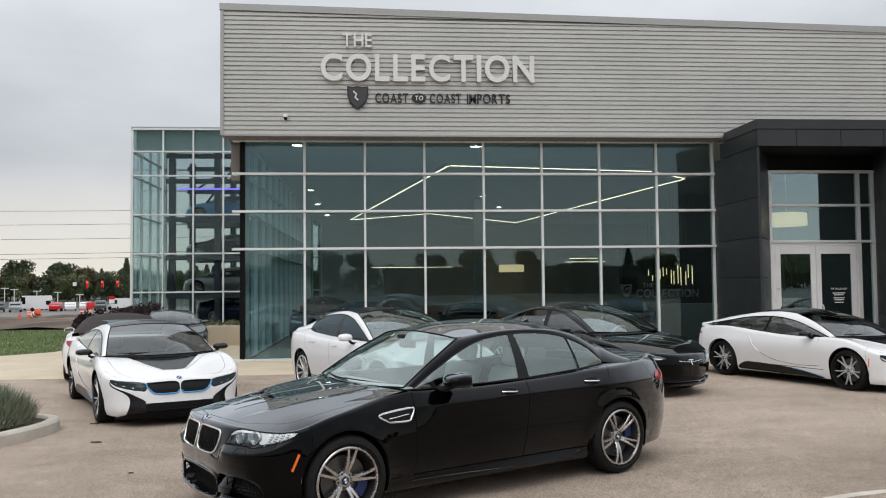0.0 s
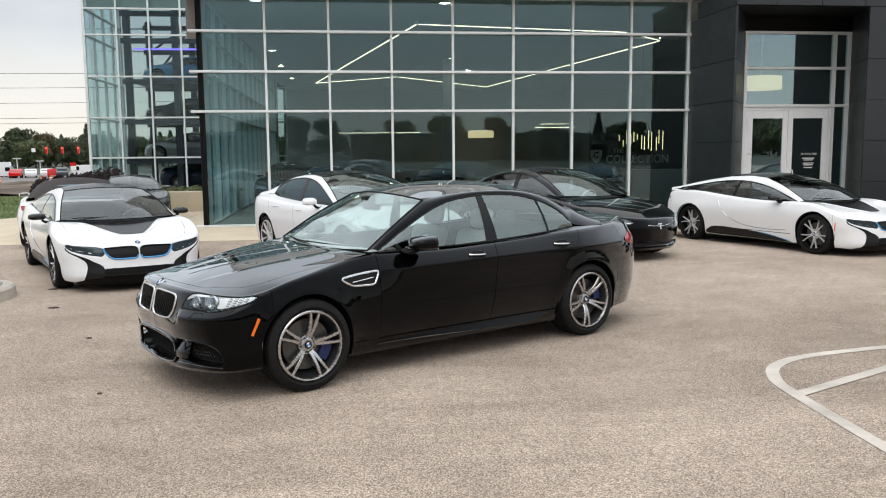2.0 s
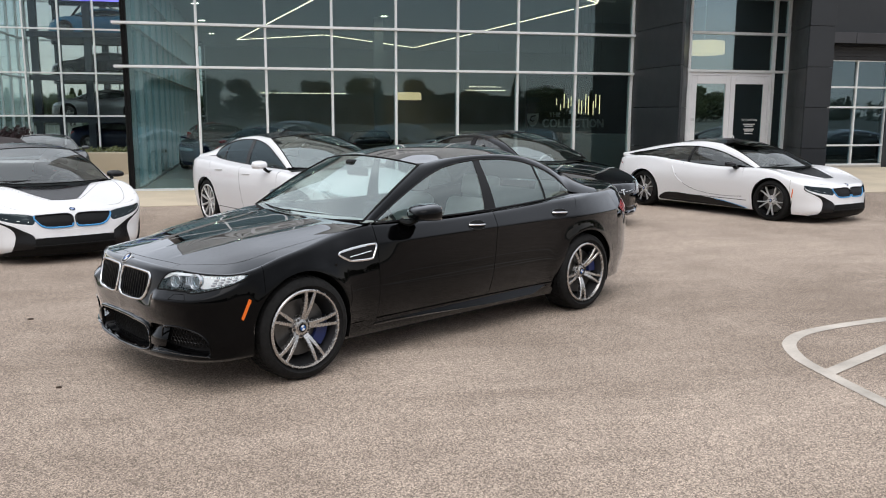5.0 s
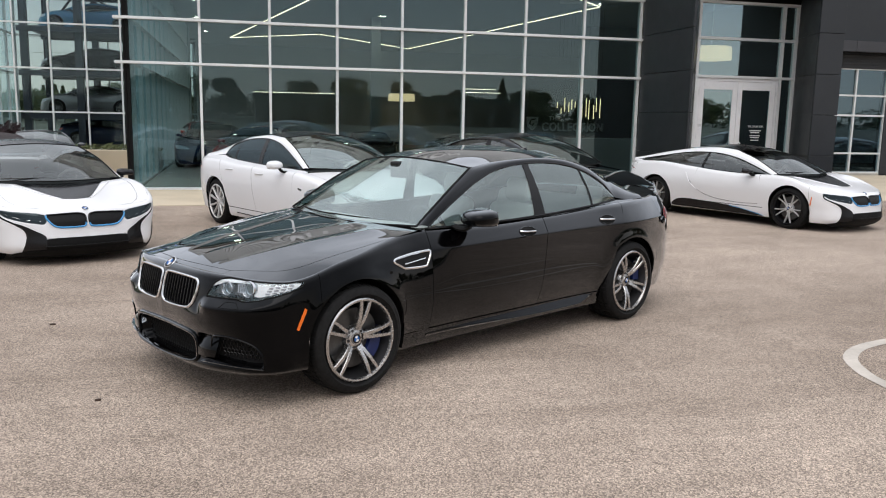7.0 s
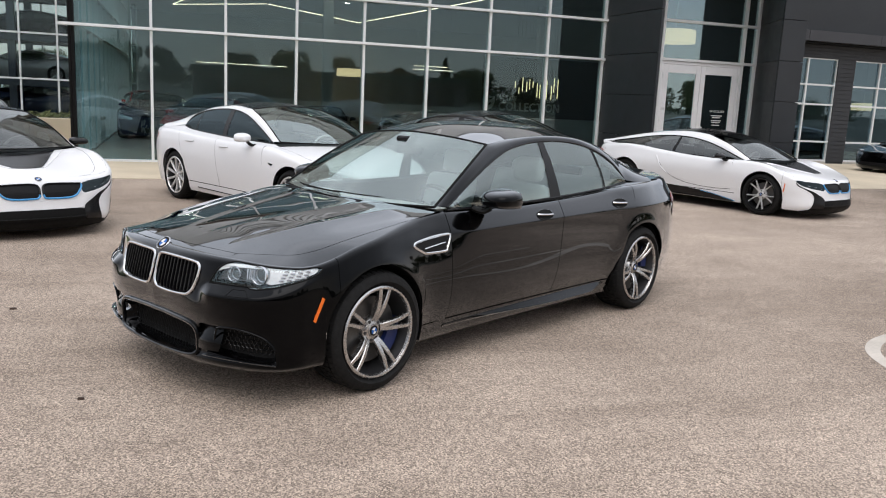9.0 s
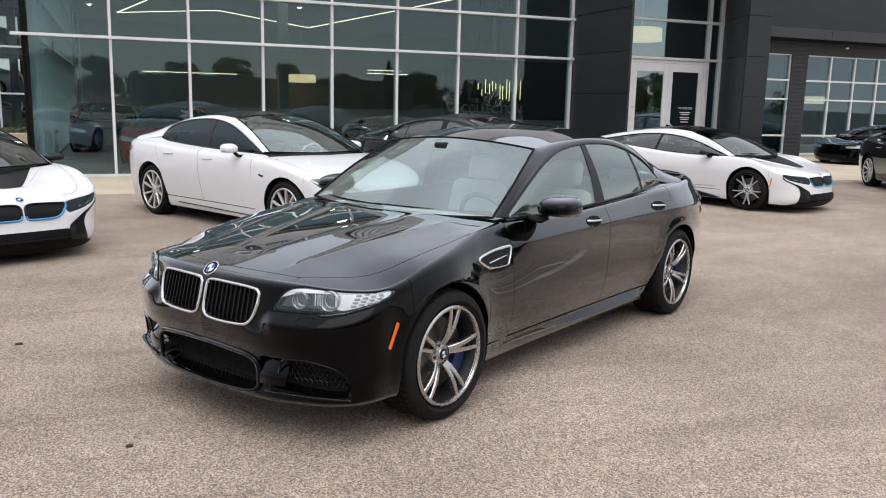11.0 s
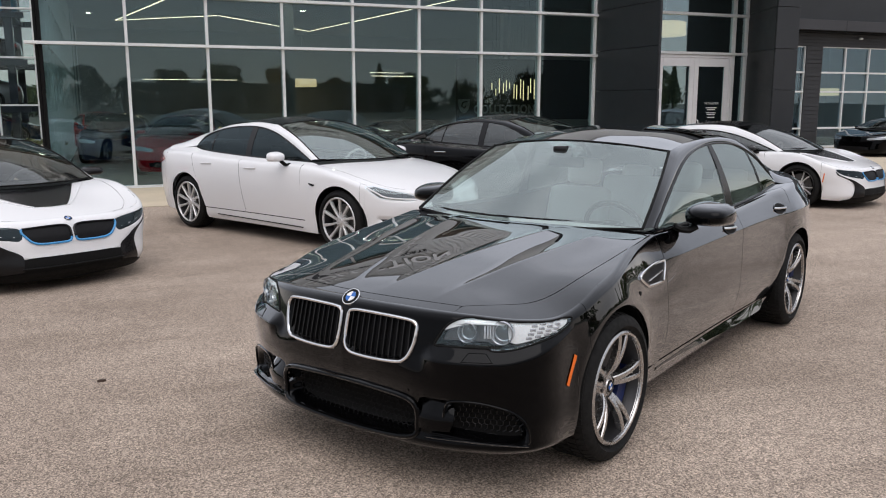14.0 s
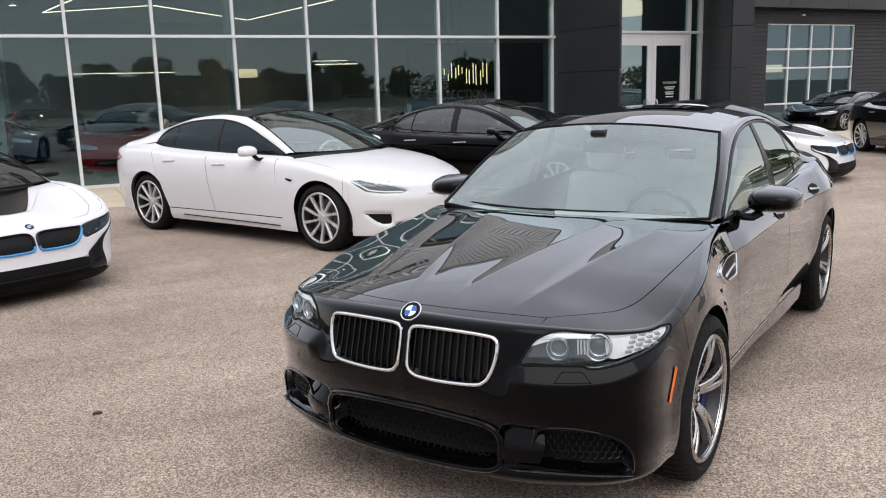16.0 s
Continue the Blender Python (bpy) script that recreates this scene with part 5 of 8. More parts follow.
    def ledge_end(self, x, G):
        """The inner edge of the ledge past the ends of the side windows."""
        pts = ([G["screen_edge"][0]] if x > G["belt"][0][0] else []) or [G["belt"][-1]] + list(G["rail_tail"])
        if len(pts) == 1:
            p, q = G["belt"][0], G["screen_edge"][0]
            f = clamp01((x - p[0]) / max(q[0] - p[0], 1e-6))
            return (x, p[1] + (q[1] - p[1]) * f * 0.3, p[2] + (self.T(x, p[1]) - p[2]) * f)
        xs_, ys_, zs_ = ([p[k] for p in pts] for k in range(3))
        return (x, float(np.interp(-x, [-v for v in xs_], ys_)), float(np.interp(-x, [-v for v in xs_], zs_)))

    # -- wheels ---------------------------------------------------------------
    def wheels(self, maker):
        s = self.s
        first = maker(self)
        for i, (x, side) in enumerate(((self.hub, 1), (self.hub, -1), (-self.hub, 1), (-self.hub, -1))):
            m = pose(x, side * s["face"], s["tyre_r"], 0, 0, 0 if side > 0 else 180) @ Matrix.Rotation(0.35 * i + s.get("spin", 0.0), 4, "Y")
            w = first if i == 0 else copy_thing(first, m)
            w.parent = self.root
            w.matrix_basis = m
        return first

    def seats(self, material, rear=True, x_front=-0.12, z=0.30, h=0.62, w=0.50, y=0.37):
        def seat(x, y, ww):
            bm = box(-0.27, 0.27, -ww / 2, ww / 2, 0.0, 0.17, 0.05)
            root = part("seat", bm, material, self.root, smooth=True, angle=60, m=pose(x, y, z))
            part("seat_back", box(-0.08, 0.07, -ww / 2 + 0.01, ww / 2 - 0.01, -0.02, h, 0.06), material, root, smooth=True, angle=60, m=pose(-0.27, 0, 0.1, 0, -17, 0))
            part("headrest", box(-0.05, 0.05, -0.13, 0.13, 0, 0.19, 0.045), material, root, smooth=True, angle=60, m=pose(-0.47, 0, 0.1 + h * 0.98, 0, -12, 0))
        seat(x_front, y, w)
        seat(x_front, -y, w)
        if rear:
            bm = box(-0.25, 0.25, -0.66, 0.66, 0.0, 0.18, 0.05)
            root = part("rear_bench", bm, material, self.root, smooth=True, angle=60, m=pose(x_front - 0.95, 0, z + 0.02))
            part("bench_back", box(-0.08, 0.07, -0.65, 0.65, 0, h, 0.05), material, root, smooth=True, angle=60, m=pose(-0.25, 0, 0.1, 0, -22, 0))
            for yy in (-0.38, 0.38):
                part("headrest", box(-0.05, 0.05, -0.13, 0.13, 0, 0.13, 0.04), material, root, smooth=True, angle=60, m=pose(-0.48, yy, 0.62, 0, -15, 0))

    def dash(self, x0, x1, z, y, material=DASH, wheel_y=0.36):
        bm = bmesh.new()
        prof = [(x0, z - 0.02), (x0 - 0.12, z + 0.0), (x1 + 0.12, z + 0.005), (x1 + 0.03, z - 0.03), (x1, z - 0.12), (x1 + 0.05, z - 0.38), (x0, z - 0.40)]
        a = [bm.verts.new((px, -y, pz)) for px, pz in prof]
        b = [bm.verts.new((px, y, pz)) for px, pz in prof]
        k = len(prof)
        for i in range(k):
            bm.faces.new((a[i], a[(i + 1) % k], b[(i + 1) % k], b[i]))
        bm.faces.new(a)
        bm.faces.new(b[::-1])
        part("dashboard", bm, material, self.root, smooth=True)
        ring = [(0.0, 0.185 * math.cos(t), 0.185 * math.sin(t)) for t in np.linspace(0, 2 * math.pi, 33)[:-1]]
        bm = tube(ring, 0.016, True, 8)
        box(-0.02, 0.02, -0.17, 0.17, -0.03, 0.03, 0.01, bm)
        box(-0.02, 0.02, -0.06, 0.06, -0.15, 0.06, 0.01, bm)
        part("steering_wheel", bm, LEATHER_DARK if material is not LEATHER_DARK else DASH, self.root, smooth=True, m=pose(x1 - 0.12, wheel_y, z - 0.06, 0, 24, 0))

    def mirror(self, x, y, z, lx=0.19, ly=0.24, lz=0.15, material=None, foot=None):
        """Door mirrors: a flat-bottomed housing that tapers forwards, with its glass, a joint and a foot on the door."""
        for side in (1, -1):
            bm = bmesh.new()
            bmesh.ops.create_uvsphere(bm, u_segments=32, v_segments=20, radius=0.5)
            for v in bm.verts:
                c = v.co
                for k in range(3):
                    c[k] = math.copysign(abs(c[k] * 2) ** (0.62, 0.70, 0.62)[k], c[k]) / 2
                if c.x < -0.2:
                    c.x = -0.2 + (c.x + 0.2) * 0.15
                if c.z < 0:
                    c.z *= 0.82
                taper = 1.0 - 0.34 * clamp01(c.x + 0.15) ** 1.2
                c.z = c.z * taper - (0.10 * clamp01(c.x) if c.z > 0 else 0)
                c.z *= 1.0 - 0.15 * (c.y + 0.5)
                v.co = Vector((c.x * lx, c.y * ly, c.z * lz))
            bmesh.ops.recalc_face_normals(bm, faces=bm.faces)
            mo = part("mirror_housing", bm, material or self.paint, self.root, smooth=True, m=pose(x, side * y, z, 0, 0, -8 * side))
            if side < 0:
                mo.data.transform(Matrix.Diagonal((1, -1, 1, 1)))
            bm = box(-0.002, 0.002, -ly * 0.40, ly * 0.40, -lz * 0.30, lz * 0.34, 0.001)
            part("mirror_glass", bm, CHROME, mo, m=pose(-lx * 0.235, 0, 0))
            fx, fy, fz = foot or (x + 0.06, y - ly * 0.75, z - lz * 0.62)
            a, b = Vector((x + 0.05, side * (y - ly * 0.25), z - lz * 0.36)), Vector((fx, side * fy, fz))
            part("mirror_foot", tube([a, a.lerp(b, 0.35) - Vector((0, 0, lz * 0.14)), a.lerp(b, 0.75) - Vector((0, 0, lz * 0.10)), b], 0.042, n=10, flat=0.45), SEAL, self.root, smooth=True)

    def handle(self, x, z, length=0.2, material=CHROME, h=0.026, out=0.030, bowl=True):
        for side in (1, -1):
            pts = []
            for k in range(13):
                t = -1 + 2 * k / 12
                xx = x + length / 2 * t
                p = self.P(self.ux(xx), z + 0.004 * t, out * (1 - t ** 6) + 0.002, side)
                pts.append(p)
            part("door_handle", tube(pts, h / 2, n=8, flat=0.8), material, self.root, smooth=True)
        if bowl:
            o = [(self.ux(x + 0.092 * math.cos(a)), z - 0.004 + 0.034 * math.sin(a)) for a in np.linspace(0, 2 * math.pi, 13)[:-1]]
            # flat black oval stands for the bowl's shade, the ring for its highlight
            self.patch("handle_bowl_shade", o, SEAL, 0.0035, 12, 14)
            self.ring("bowl_highlight_rim", o, 0.0028, self.paint, 0.003, 40)

    def place(self, x, y, heading):
        self.root.matrix_basis = pose(x, y, 0, 0, 0, heading)
        return self.root


def tyre_and_rim(car, face, spokes, rim_r, tyre_r, width, rim_mat, barrel_mat, caliper=None, holes=5, disc_r=0.19, cap=None, dish=0.03, lip_mat=None):
    """A wheel with its face at y = 0, turned towards +y."""
    n = 56 if car.detail >= 1 else 36
    root = new("wheel")
    prof = [(rim_r - 0.012, -0.014), (rim_r + 0.010, -0.008), (rim_r + 0.022, 0.004), (tyre_r - 0.055, 0.012), (tyre_r - 0.028, 0.004), (tyre_r - 0.010, -0.012), (tyre_r - 0.005, -0.034),
            (tyre_r - 0.005, -width / 2), (tyre_r - 0.005, -width + 0.034), (tyre_r - 0.012, -width + 0.010), (tyre_r - 0.06, -width), (rim_r, -width + 0.005)]
    ty = part("tyre", lathe(prof, n, "y"), BLACK_RUBBER, root, smooth=True, angle=50)
    bm = bmesh.new()
    # tread blocks: sloping ones on the shoulders, level ones between the grooves
    count = int(56 * car.detail)
    rows = [(-0.050, -0.014, 0.0)] + [(-0.056 - (width - 0.112) * (k + 0.94) / 3, -0.056 - (width - 0.112) * (k + 0.06) / 3, 0.04 * (k % 2)) for k in range(3)] + [(-width + 0.014, -width + 0.050, 0.0)]
    for k in range(count):
        for y0, y1, shift in rows:
            a, da = 2 * math.pi * k / count + shift, 0.38 * 2 * math.pi / count
            vs = []
            for top in (0, 1):
                for yy in (y0, y1):
                    edge = yy in (rows[0][1], rows[-1][0])
                    rr = tyre_r - 0.012 if not top else tyre_r - 0.0075 if edge else tyre_r + 0.0015
                    for aa in (a - da, a + da):
                        vs.append(bm.verts.new((rr * math.cos(aa), yy, rr * math.sin(aa))))
            for q in ((0, 1, 3, 2), (4, 6, 7, 5), (0, 4, 5, 1), (2, 3, 7, 6), (0, 2, 6, 4), (1, 5, 7, 3)):
                bm.faces.new([vs[i] for i in q])
    tagged(part("tread", bm, BLACK_RUBBER, ty), kind="stuff")
    part("rim", lathe([(rim_r - 0.006, -0.012), (rim_r + 0.004, -0.002), (rim_r - 0.006, 0.004), (rim_r - 0.018, -0.004), (rim_r - 0.024, -0.03), (rim_r - 0.05, -0.10), (rim_r - 0.055, -width + 0.02)], n, "y"), barrel_mat, root, smooth=True)
    part("rim_lip", lathe([(rim_r - 0.020, -0.010), (rim_r - 0.014, 0.0045), (rim_r - 0.004, 0.0065), (rim_r + 0.004, 0.000)], n, "y"), lip_mat or rim_mat, root, smooth=True)
    spokes(root, rim_r, rim_mat, dish)
    part("brake_disc", lathe([(0.06, -0.085), (disc_r, -0.085), (disc_r, -0.115), (0.06, -0.115)], 40, "y"), DISC, root, smooth=True)
    part("hub", lathe([(0.0, -dish + 0.010), (0.034, -dish + 0.010), (0.037, -dish + 0.004), (0.072, -dish - 0.006), (0.085, -dish - 0.03), (0.075, -0.10)], 32, "y"), rim_mat, root, smooth=True)
    for k in range(5):
        a = 2 * math.pi * (k + 0.5) / 5
        part("wheel_bolt", lathe([(0.0, 0.0), (0.010, 0.0), (0.011, -0.02)], 8, "y"), GUNMETAL, root, m=pose(0.056 * math.cos(a), -dish + 0.001, 0.056 * math.sin(a)))
    if cap:
        bm = lathe([(0.0, -dish + 0.0135), (0.028, -dish + 0.012), (0.033, -dish + 0.008)], 28, "y")
        c = part("wheel_cap", bm, SEAL, root, smooth=True)
        part("cap_disc", lathe([(0.0, -dish + 0.0138), (0.0195, -dish + 0.0134)], 24, "y"), cap[0], c)
        bm = bmesh.new()
        for q in range(4):
            vs = [bm.verts.new((0, -dish + 0.0145, 0))]
            for j in range(7):
                t = q * math.pi / 2 + j * math.pi / 12
                vs.append(bm.verts.new((0.019 * math.cos(t), -dish + 0.014, 0.019 * math.sin(t))))
            if q % 2 == 0:
                bm.faces.new(vs[::-1])
        part("cap_quarters", bm, cap[1], c)
    if caliper:
        bm = bmesh.new()
        lathe([(disc_r * 0.62, -0.055), (disc_r * 1.06, -0.055), (disc_r * 1.06, -0.12), (disc_r * 0.62, -0.12), (disc_r * 0.62, -0.055)], 12, "y", bm, math.pi - 0.75, math.pi + 0.30)
        part("brake_caliper", bm, caliper, root, "painted brake caliper")
    return root


def bar(path, widths, thick, bm, back=0.04):
    """A spoke: a bar with a chamfered face along points (x, y, z), its width given at each."""
    rings = []
    pts = [Vector(p) for p in path]
    for i, p in enumerate(pts):
        t = (pts[min(i + 1, len(pts) - 1)] - pts[max(i - 1, 0)]).normalized()
        s = t.cross(Vector((0, 1, 0))).normalized()
        w = widths[i] / 2
        rings.append([bm.verts.new(p + s * a + Vector((0, b, 0))) for a, b in ((-w, -thick), (-w, -0.006), (-w * 0.72, 0), (w * 0.72, 0), (w, -0.006), (w, -thick))])
    for p, q in zip(rings, rings[1:]):
        for k in range(6):
            bm.faces.new((p[k], p[(k + 1) % 6], q[(k + 1) % 6], q[k]))
    bm.faces.new(rings[-1])
    return bm


def twin_spokes(root, rim_r, material, dish, count=5, spread=0.23, inner=0.070, w0=0.030, w1=0.022, name="spoke"):
    for k in range(count):
        a = 2 * math.pi * k / count
        for sgn in (-1, 1):
            path, wd = [], []
            for j in range(7):
                f = j / 6
                r = 0.055 + (rim_r - 0.012 - 0.055) * f
                ang = a + sgn * (inner * (1 - f) * 2.2 * 0.6 + spread * (0.35 + 0.65 * f ** 1.5) * 0.62)
                y = -dish + 0.004 + (dish - 0.006) * f ** 0.7 + 0.012 * math.sin(math.pi * f)
                path.append((r * math.cos(ang), y, r * math.sin(ang)))
                wd.append(w0 + (w1 - w0) * f)
            part(name, bar(path, wd, 0.035, bmesh.new()), material, root, smooth=True, angle=25)


def straight_spokes(count, w0=0.03, w1=0.03, lean=0.0, double=0.0):
    def make(root, rim_r, material, dish):
        for k in range(count):
            a = 2 * math.pi * k / count
            for off in ((-double, double) if double else (0.0,)):
                path, wd = [], []
                for j in range(6):
                    f = j / 5
                    r = 0.05 + (rim_r - 0.012 - 0.05) * f
                    ang = a + off * (0.4 + 0.6 * f) + lean * f
                    path.append((r * math.cos(ang), -dish + 0.004 + (dish - 0.006) * f, r * math.sin(ang)))
                    wd.append(w0 + (w1 - w0) * f)
                part("spoke", bar(path, wd, 0.03, bmesh.new()), material, root, smooth=True, angle=25)
    return make


def inside_depth(poly):
    """A function of (u, z): the distance to the outline if inside, else 0."""
    o = spline(poly, 48, True)
    a, b = o, np.roll(o, -1, axis=0)
    lo, hi = o.min(0), o.max(0)
    d = b - a
    dd = (d ** 2).sum(1) + 1e-12

    def f(u, z):
        if not (lo[0] < u < hi[0] and lo[1] < z < hi[1]):
            return 0.0
        p = np.array((u, z))
        c = ((a[:, 1] > z) != (b[:, 1] > z)) & (u < a[:, 0] + (z - a[:, 1]) * d[:, 0] / np.where(abs(d[:, 1]) < 1e-12, 1e-12, d[:, 1]))
        if c.sum() % 2 == 0:
            return 0.0
        t = np.clip(((p - a) * d).sum(1) / dd, 0, 1)
        return float(np.hypot(*(a + d * t[:, None] - p).T).min())
    return f


def dent(poly, depth, width):
    f = inside_depth(poly)

    def g(u, z, x, y):
        t = clamp01(f(u, z) / width)
        return depth * t * t * (3 - 2 * t)
    return g


def both_sides(poly):
    """An outline over the middle: the half for y > 0 and its mirror image."""
    return poly + [(-u, z) for u, z in poly[::-1] if u > 1e-6]


def mid_patch(car, name, half, material, depth, rows=14, cols=40, off=None, label=""):
    """A patch over the middle of the nose, from a half outline of (u, z), u from 0 outwards."""
    o = np.array(both_sides(half))
    z0, z1 = o[:, 1].min(), o[:, 1].max()
    vs = []
    for r in range(rows):
        z = z0 + (z1 - z0) * (0.01 + 0.98 * r / (rows - 1))
        cut = [p[0] + (q[0] - p[0]) * (z - p[1]) / (q[1] - p[1]) for p, q in zip(o, np.roll(o, -1, axis=0)) if (p[1] - z) * (q[1] - z) < 0]
        a, b = (min(cut), max(cut)) if len(cut) > 1 else (0, 0)
        for c in range(cols):
            u = a + (b - a) * c / (cols - 1)
            vs.append(car.P(abs(u), z, -depth if off is None else off, 1 if u >= 0 else -1))
    return mesh_object(name, vs, grid_faces(rows, cols), material, car.root, label, smooth=True)


def honeycomb(car, name, poly, size, depth, material, bar_w=0.0026, mid=False, mirror=True):
    """Hexagonal grille wires laid behind an opening."""
    f = inside_depth(both_sides(poly) if mid else poly)
    o = np.array(both_sides(poly) if mid else poly)
    for side in ((1,) if mid or not mirror else (1, -1)):
        bm = bmesh.new()
        r = size / math.sqrt(3)
        nu, nz = int((o[:, 0].max() - o[:, 0].min()) / size) + 2, int((o[:, 1].max() - o[:, 1].min()) / (r * 1.5)) + 2
        for j in range(nz):
            for i in range(nu):
                cu = o[:, 0].min() + (i + 0.5 * (j % 2)) * size
                cz = o[:, 1].min() + j * r * 1.5
                if f(cu, cz) < size * 0.35:
                    continue
                pts = [(cu + r * math.sin(k * math.pi / 3), cz + r * math.cos(k * math.pi / 3)) for k in range(6)]
                for k in range(3):
                    p, q = (car.P(abs(u), z, -depth, side if u >= 0 else -side) for u, z in (pts[k], pts[k + 1]))
                    tube([p, q], bar_w, n=4, bm=bm, ends=False)
        tagged(part(name, bm, material, car.root, smooth=False), kind="stuff")


def roundel(car, x, y, z, tilt, r, blue=BADGE_BLUE, white=BADGE_WHITE):
    """A round badge, its face turned forwards and up by tilt degrees."""
    root = part("badge", lathe([(r * 0.98, -0.006), (r, 0.001), (r * 0.96, 0.003), (r * 0.90, 0.0025), (0.0, 0.0018)], 36, "x"), CHROME, car.root, "round chrome-rimmed badge", smooth=True, m=pose(x, y, z, 0, -tilt, 0))
    part("badge_ring", lathe([(r * 0.88, 0.0034), (r * 0.60, 0.0036)], 36, "x"), SEAL, root)
    for q in range(4):
        bm = bmesh.new()
        vs = [bm.verts.new((0.0042, 0, 0))] + [bm.verts.new((0.0040, r * 0.58 * math.cos(t), r * 0.58 * math.sin(t))) for t in (q * math.pi / 2 + j * math.pi / 14 for j in range(8))]
        bm.faces.new(vs)
        part("badge_quarter", bm, (blue, white)[q % 2], root)


def projector(car, u, z, r, depth):
    """A round lamp: a thin bright ring, a dark stepped bowl and a clear bulging lens in it."""
    for side in (1, -1):
        p = Vector(car.P(u, z, -depth, side))
        n = (Vector((1.0, 0.28 * side, 0.05))).normalized()
        m = Matrix.Translation(p) @ n.to_track_quat("X", "Z").to_matrix().to_4x4()
        ring = part("lamp_ring", lathe([(r * 0.93, -0.02), (r * 0.94, 0.012), (r, 0.015), (r * 1.04, 0.010), (r * 1.04, -0.03)], 40, "x"), LAMP_SILVER, car.root, smooth=True, m=m)
        part("lamp_bowl", lathe([(r * 0.93, 0.006), (r * 0.80, -0.004), (r * 0.78, -0.010), (r * 0.70, -0.012)], 32, "x"), LAMP_SILVER, ring, smooth=True)
        part("lamp_shutter", lathe([(r * 0.72, -0.013), (0.0, -0.015)], 32, "x"), LAMP_GREY, ring)
        part("lamp_lens", lathe([(0.0, 0.008), (r * 0.30, 0.006), (r * 0.54, 0.000), (r * 0.70, -0.011)], 28, "x"), LENS, ring, "clear projector lens", smooth=True)


def saloon_front(c):
    """Nose of the black saloon: double grille, lamps, air intakes."""
    kid = [(0.020, 0.64), (0.020, 0.71), (0.026, 0.737), (0.050, 0.749), (0.12, 0.752), (0.25, 0.751), (0.345, 0.746), (0.376, 0.738), (0.389, 0.716), (0.384, 0.665), (0.366, 0.613), (0.345, 0.586), (0.31, 0.573), (0.20, 0.566), (0.10, 0.566), (0.052, 0.573), (0.027, 0.596)]
    mid = [(0.0, 0.435), (0.20, 0.431), (0.345, 0.420), (0.395, 0.385), (0.400, 0.32), (0.378, 0.258), (0.20, 0.236), (0.0, 0.230)]
    sidein = [(0.515, 0.345), (0.54, 0.425), (0.60, 0.440), (0.69, 0.436), (0.79, 0.408), (0.845, 0.36), (0.862, 0.30), (0.845, 0.268), (0.70, 0.270), (0.52, 0.283), (0.465, 0.285), (0.50, 0.315)]
    lamp = [(0.474, 0.659), (0.486, 0.685), (0.512, 0.726), (0.545, 0.754), (0.61, 0.774), (0.72, 0.781), (0.85, 0.784), (0.98, 0.779), (1.07, 0.768), (1.108, 0.750), (1.075, 0.722), (0.99, 0.695), (0.90, 0.674), (0.82, 0.657), (0.75, 0.648), (0.712, 0.650), (0.700, 0.657), (0.64, 0.658), (0.55, 0.657), (0.482, 0.656)]
    lamp = [(u, min(z, c.ztop(u) - 0.007)) for u, z in lamp]
    facet = [(0.388, 0.335), (0.400, 0.41), (0.43, 0.436), (0.50, 0.440), (0.555, 0.432), (0.56, 0.36), (0.52, 0.318), (0.44, 0.312)]
    edge = Curve1([(0.40, 0.606), (0.60, 0.604), (0.75, 0.608), (0.85, 0.625), (0.95, 0.656), (1.03, 0.684), (1.12, 0.712)])
    crown = Curve1([(0.40, 0.616), (0.47, 0.657), (0.72, 0.652), (0.85, 0.668), (0.95, 0.690), (1.03, 0.706), (1.12, 0.722)])

    def shelf(u, z, x, y):
        """The bumper stands proud of the lamp and ends in a sloping shelf under it."""
        if u < 0.06 or u > 1.35:
            return 0.0
        lo, hi = edge(u), crown(u)
        k = smooth01((lo + 0.01 - z) / 0.09)
        reach = 0.038 * (smooth01((u - 0.40) / 0.10) * (1 - k) + smooth01((u - 0.06) / 0.60) * k) * smooth01((1.12 - u) / 0.25)
        full = 0.040 * smooth01((0.52 - z) / 0.24) * smooth01((u - 0.60) / 0.30) * smooth01((1.35 - u) / 0.15)
        return (-reach * clamp01((hi - z) / (hi - lo)) - full) * smooth01((z - 0.17) / 0.08)
    c.dents = [dent(kid, 0.022, 0.014), dent(both_sides(mid), 0.075, 0.03), dent(sidein, 0.055, 0.022), dent(facet, 0.050, 0.016), dent(lamp, 0.045, 0.016)]
    c.bulges = [shelf]
    return kid, mid, sidein, lamp


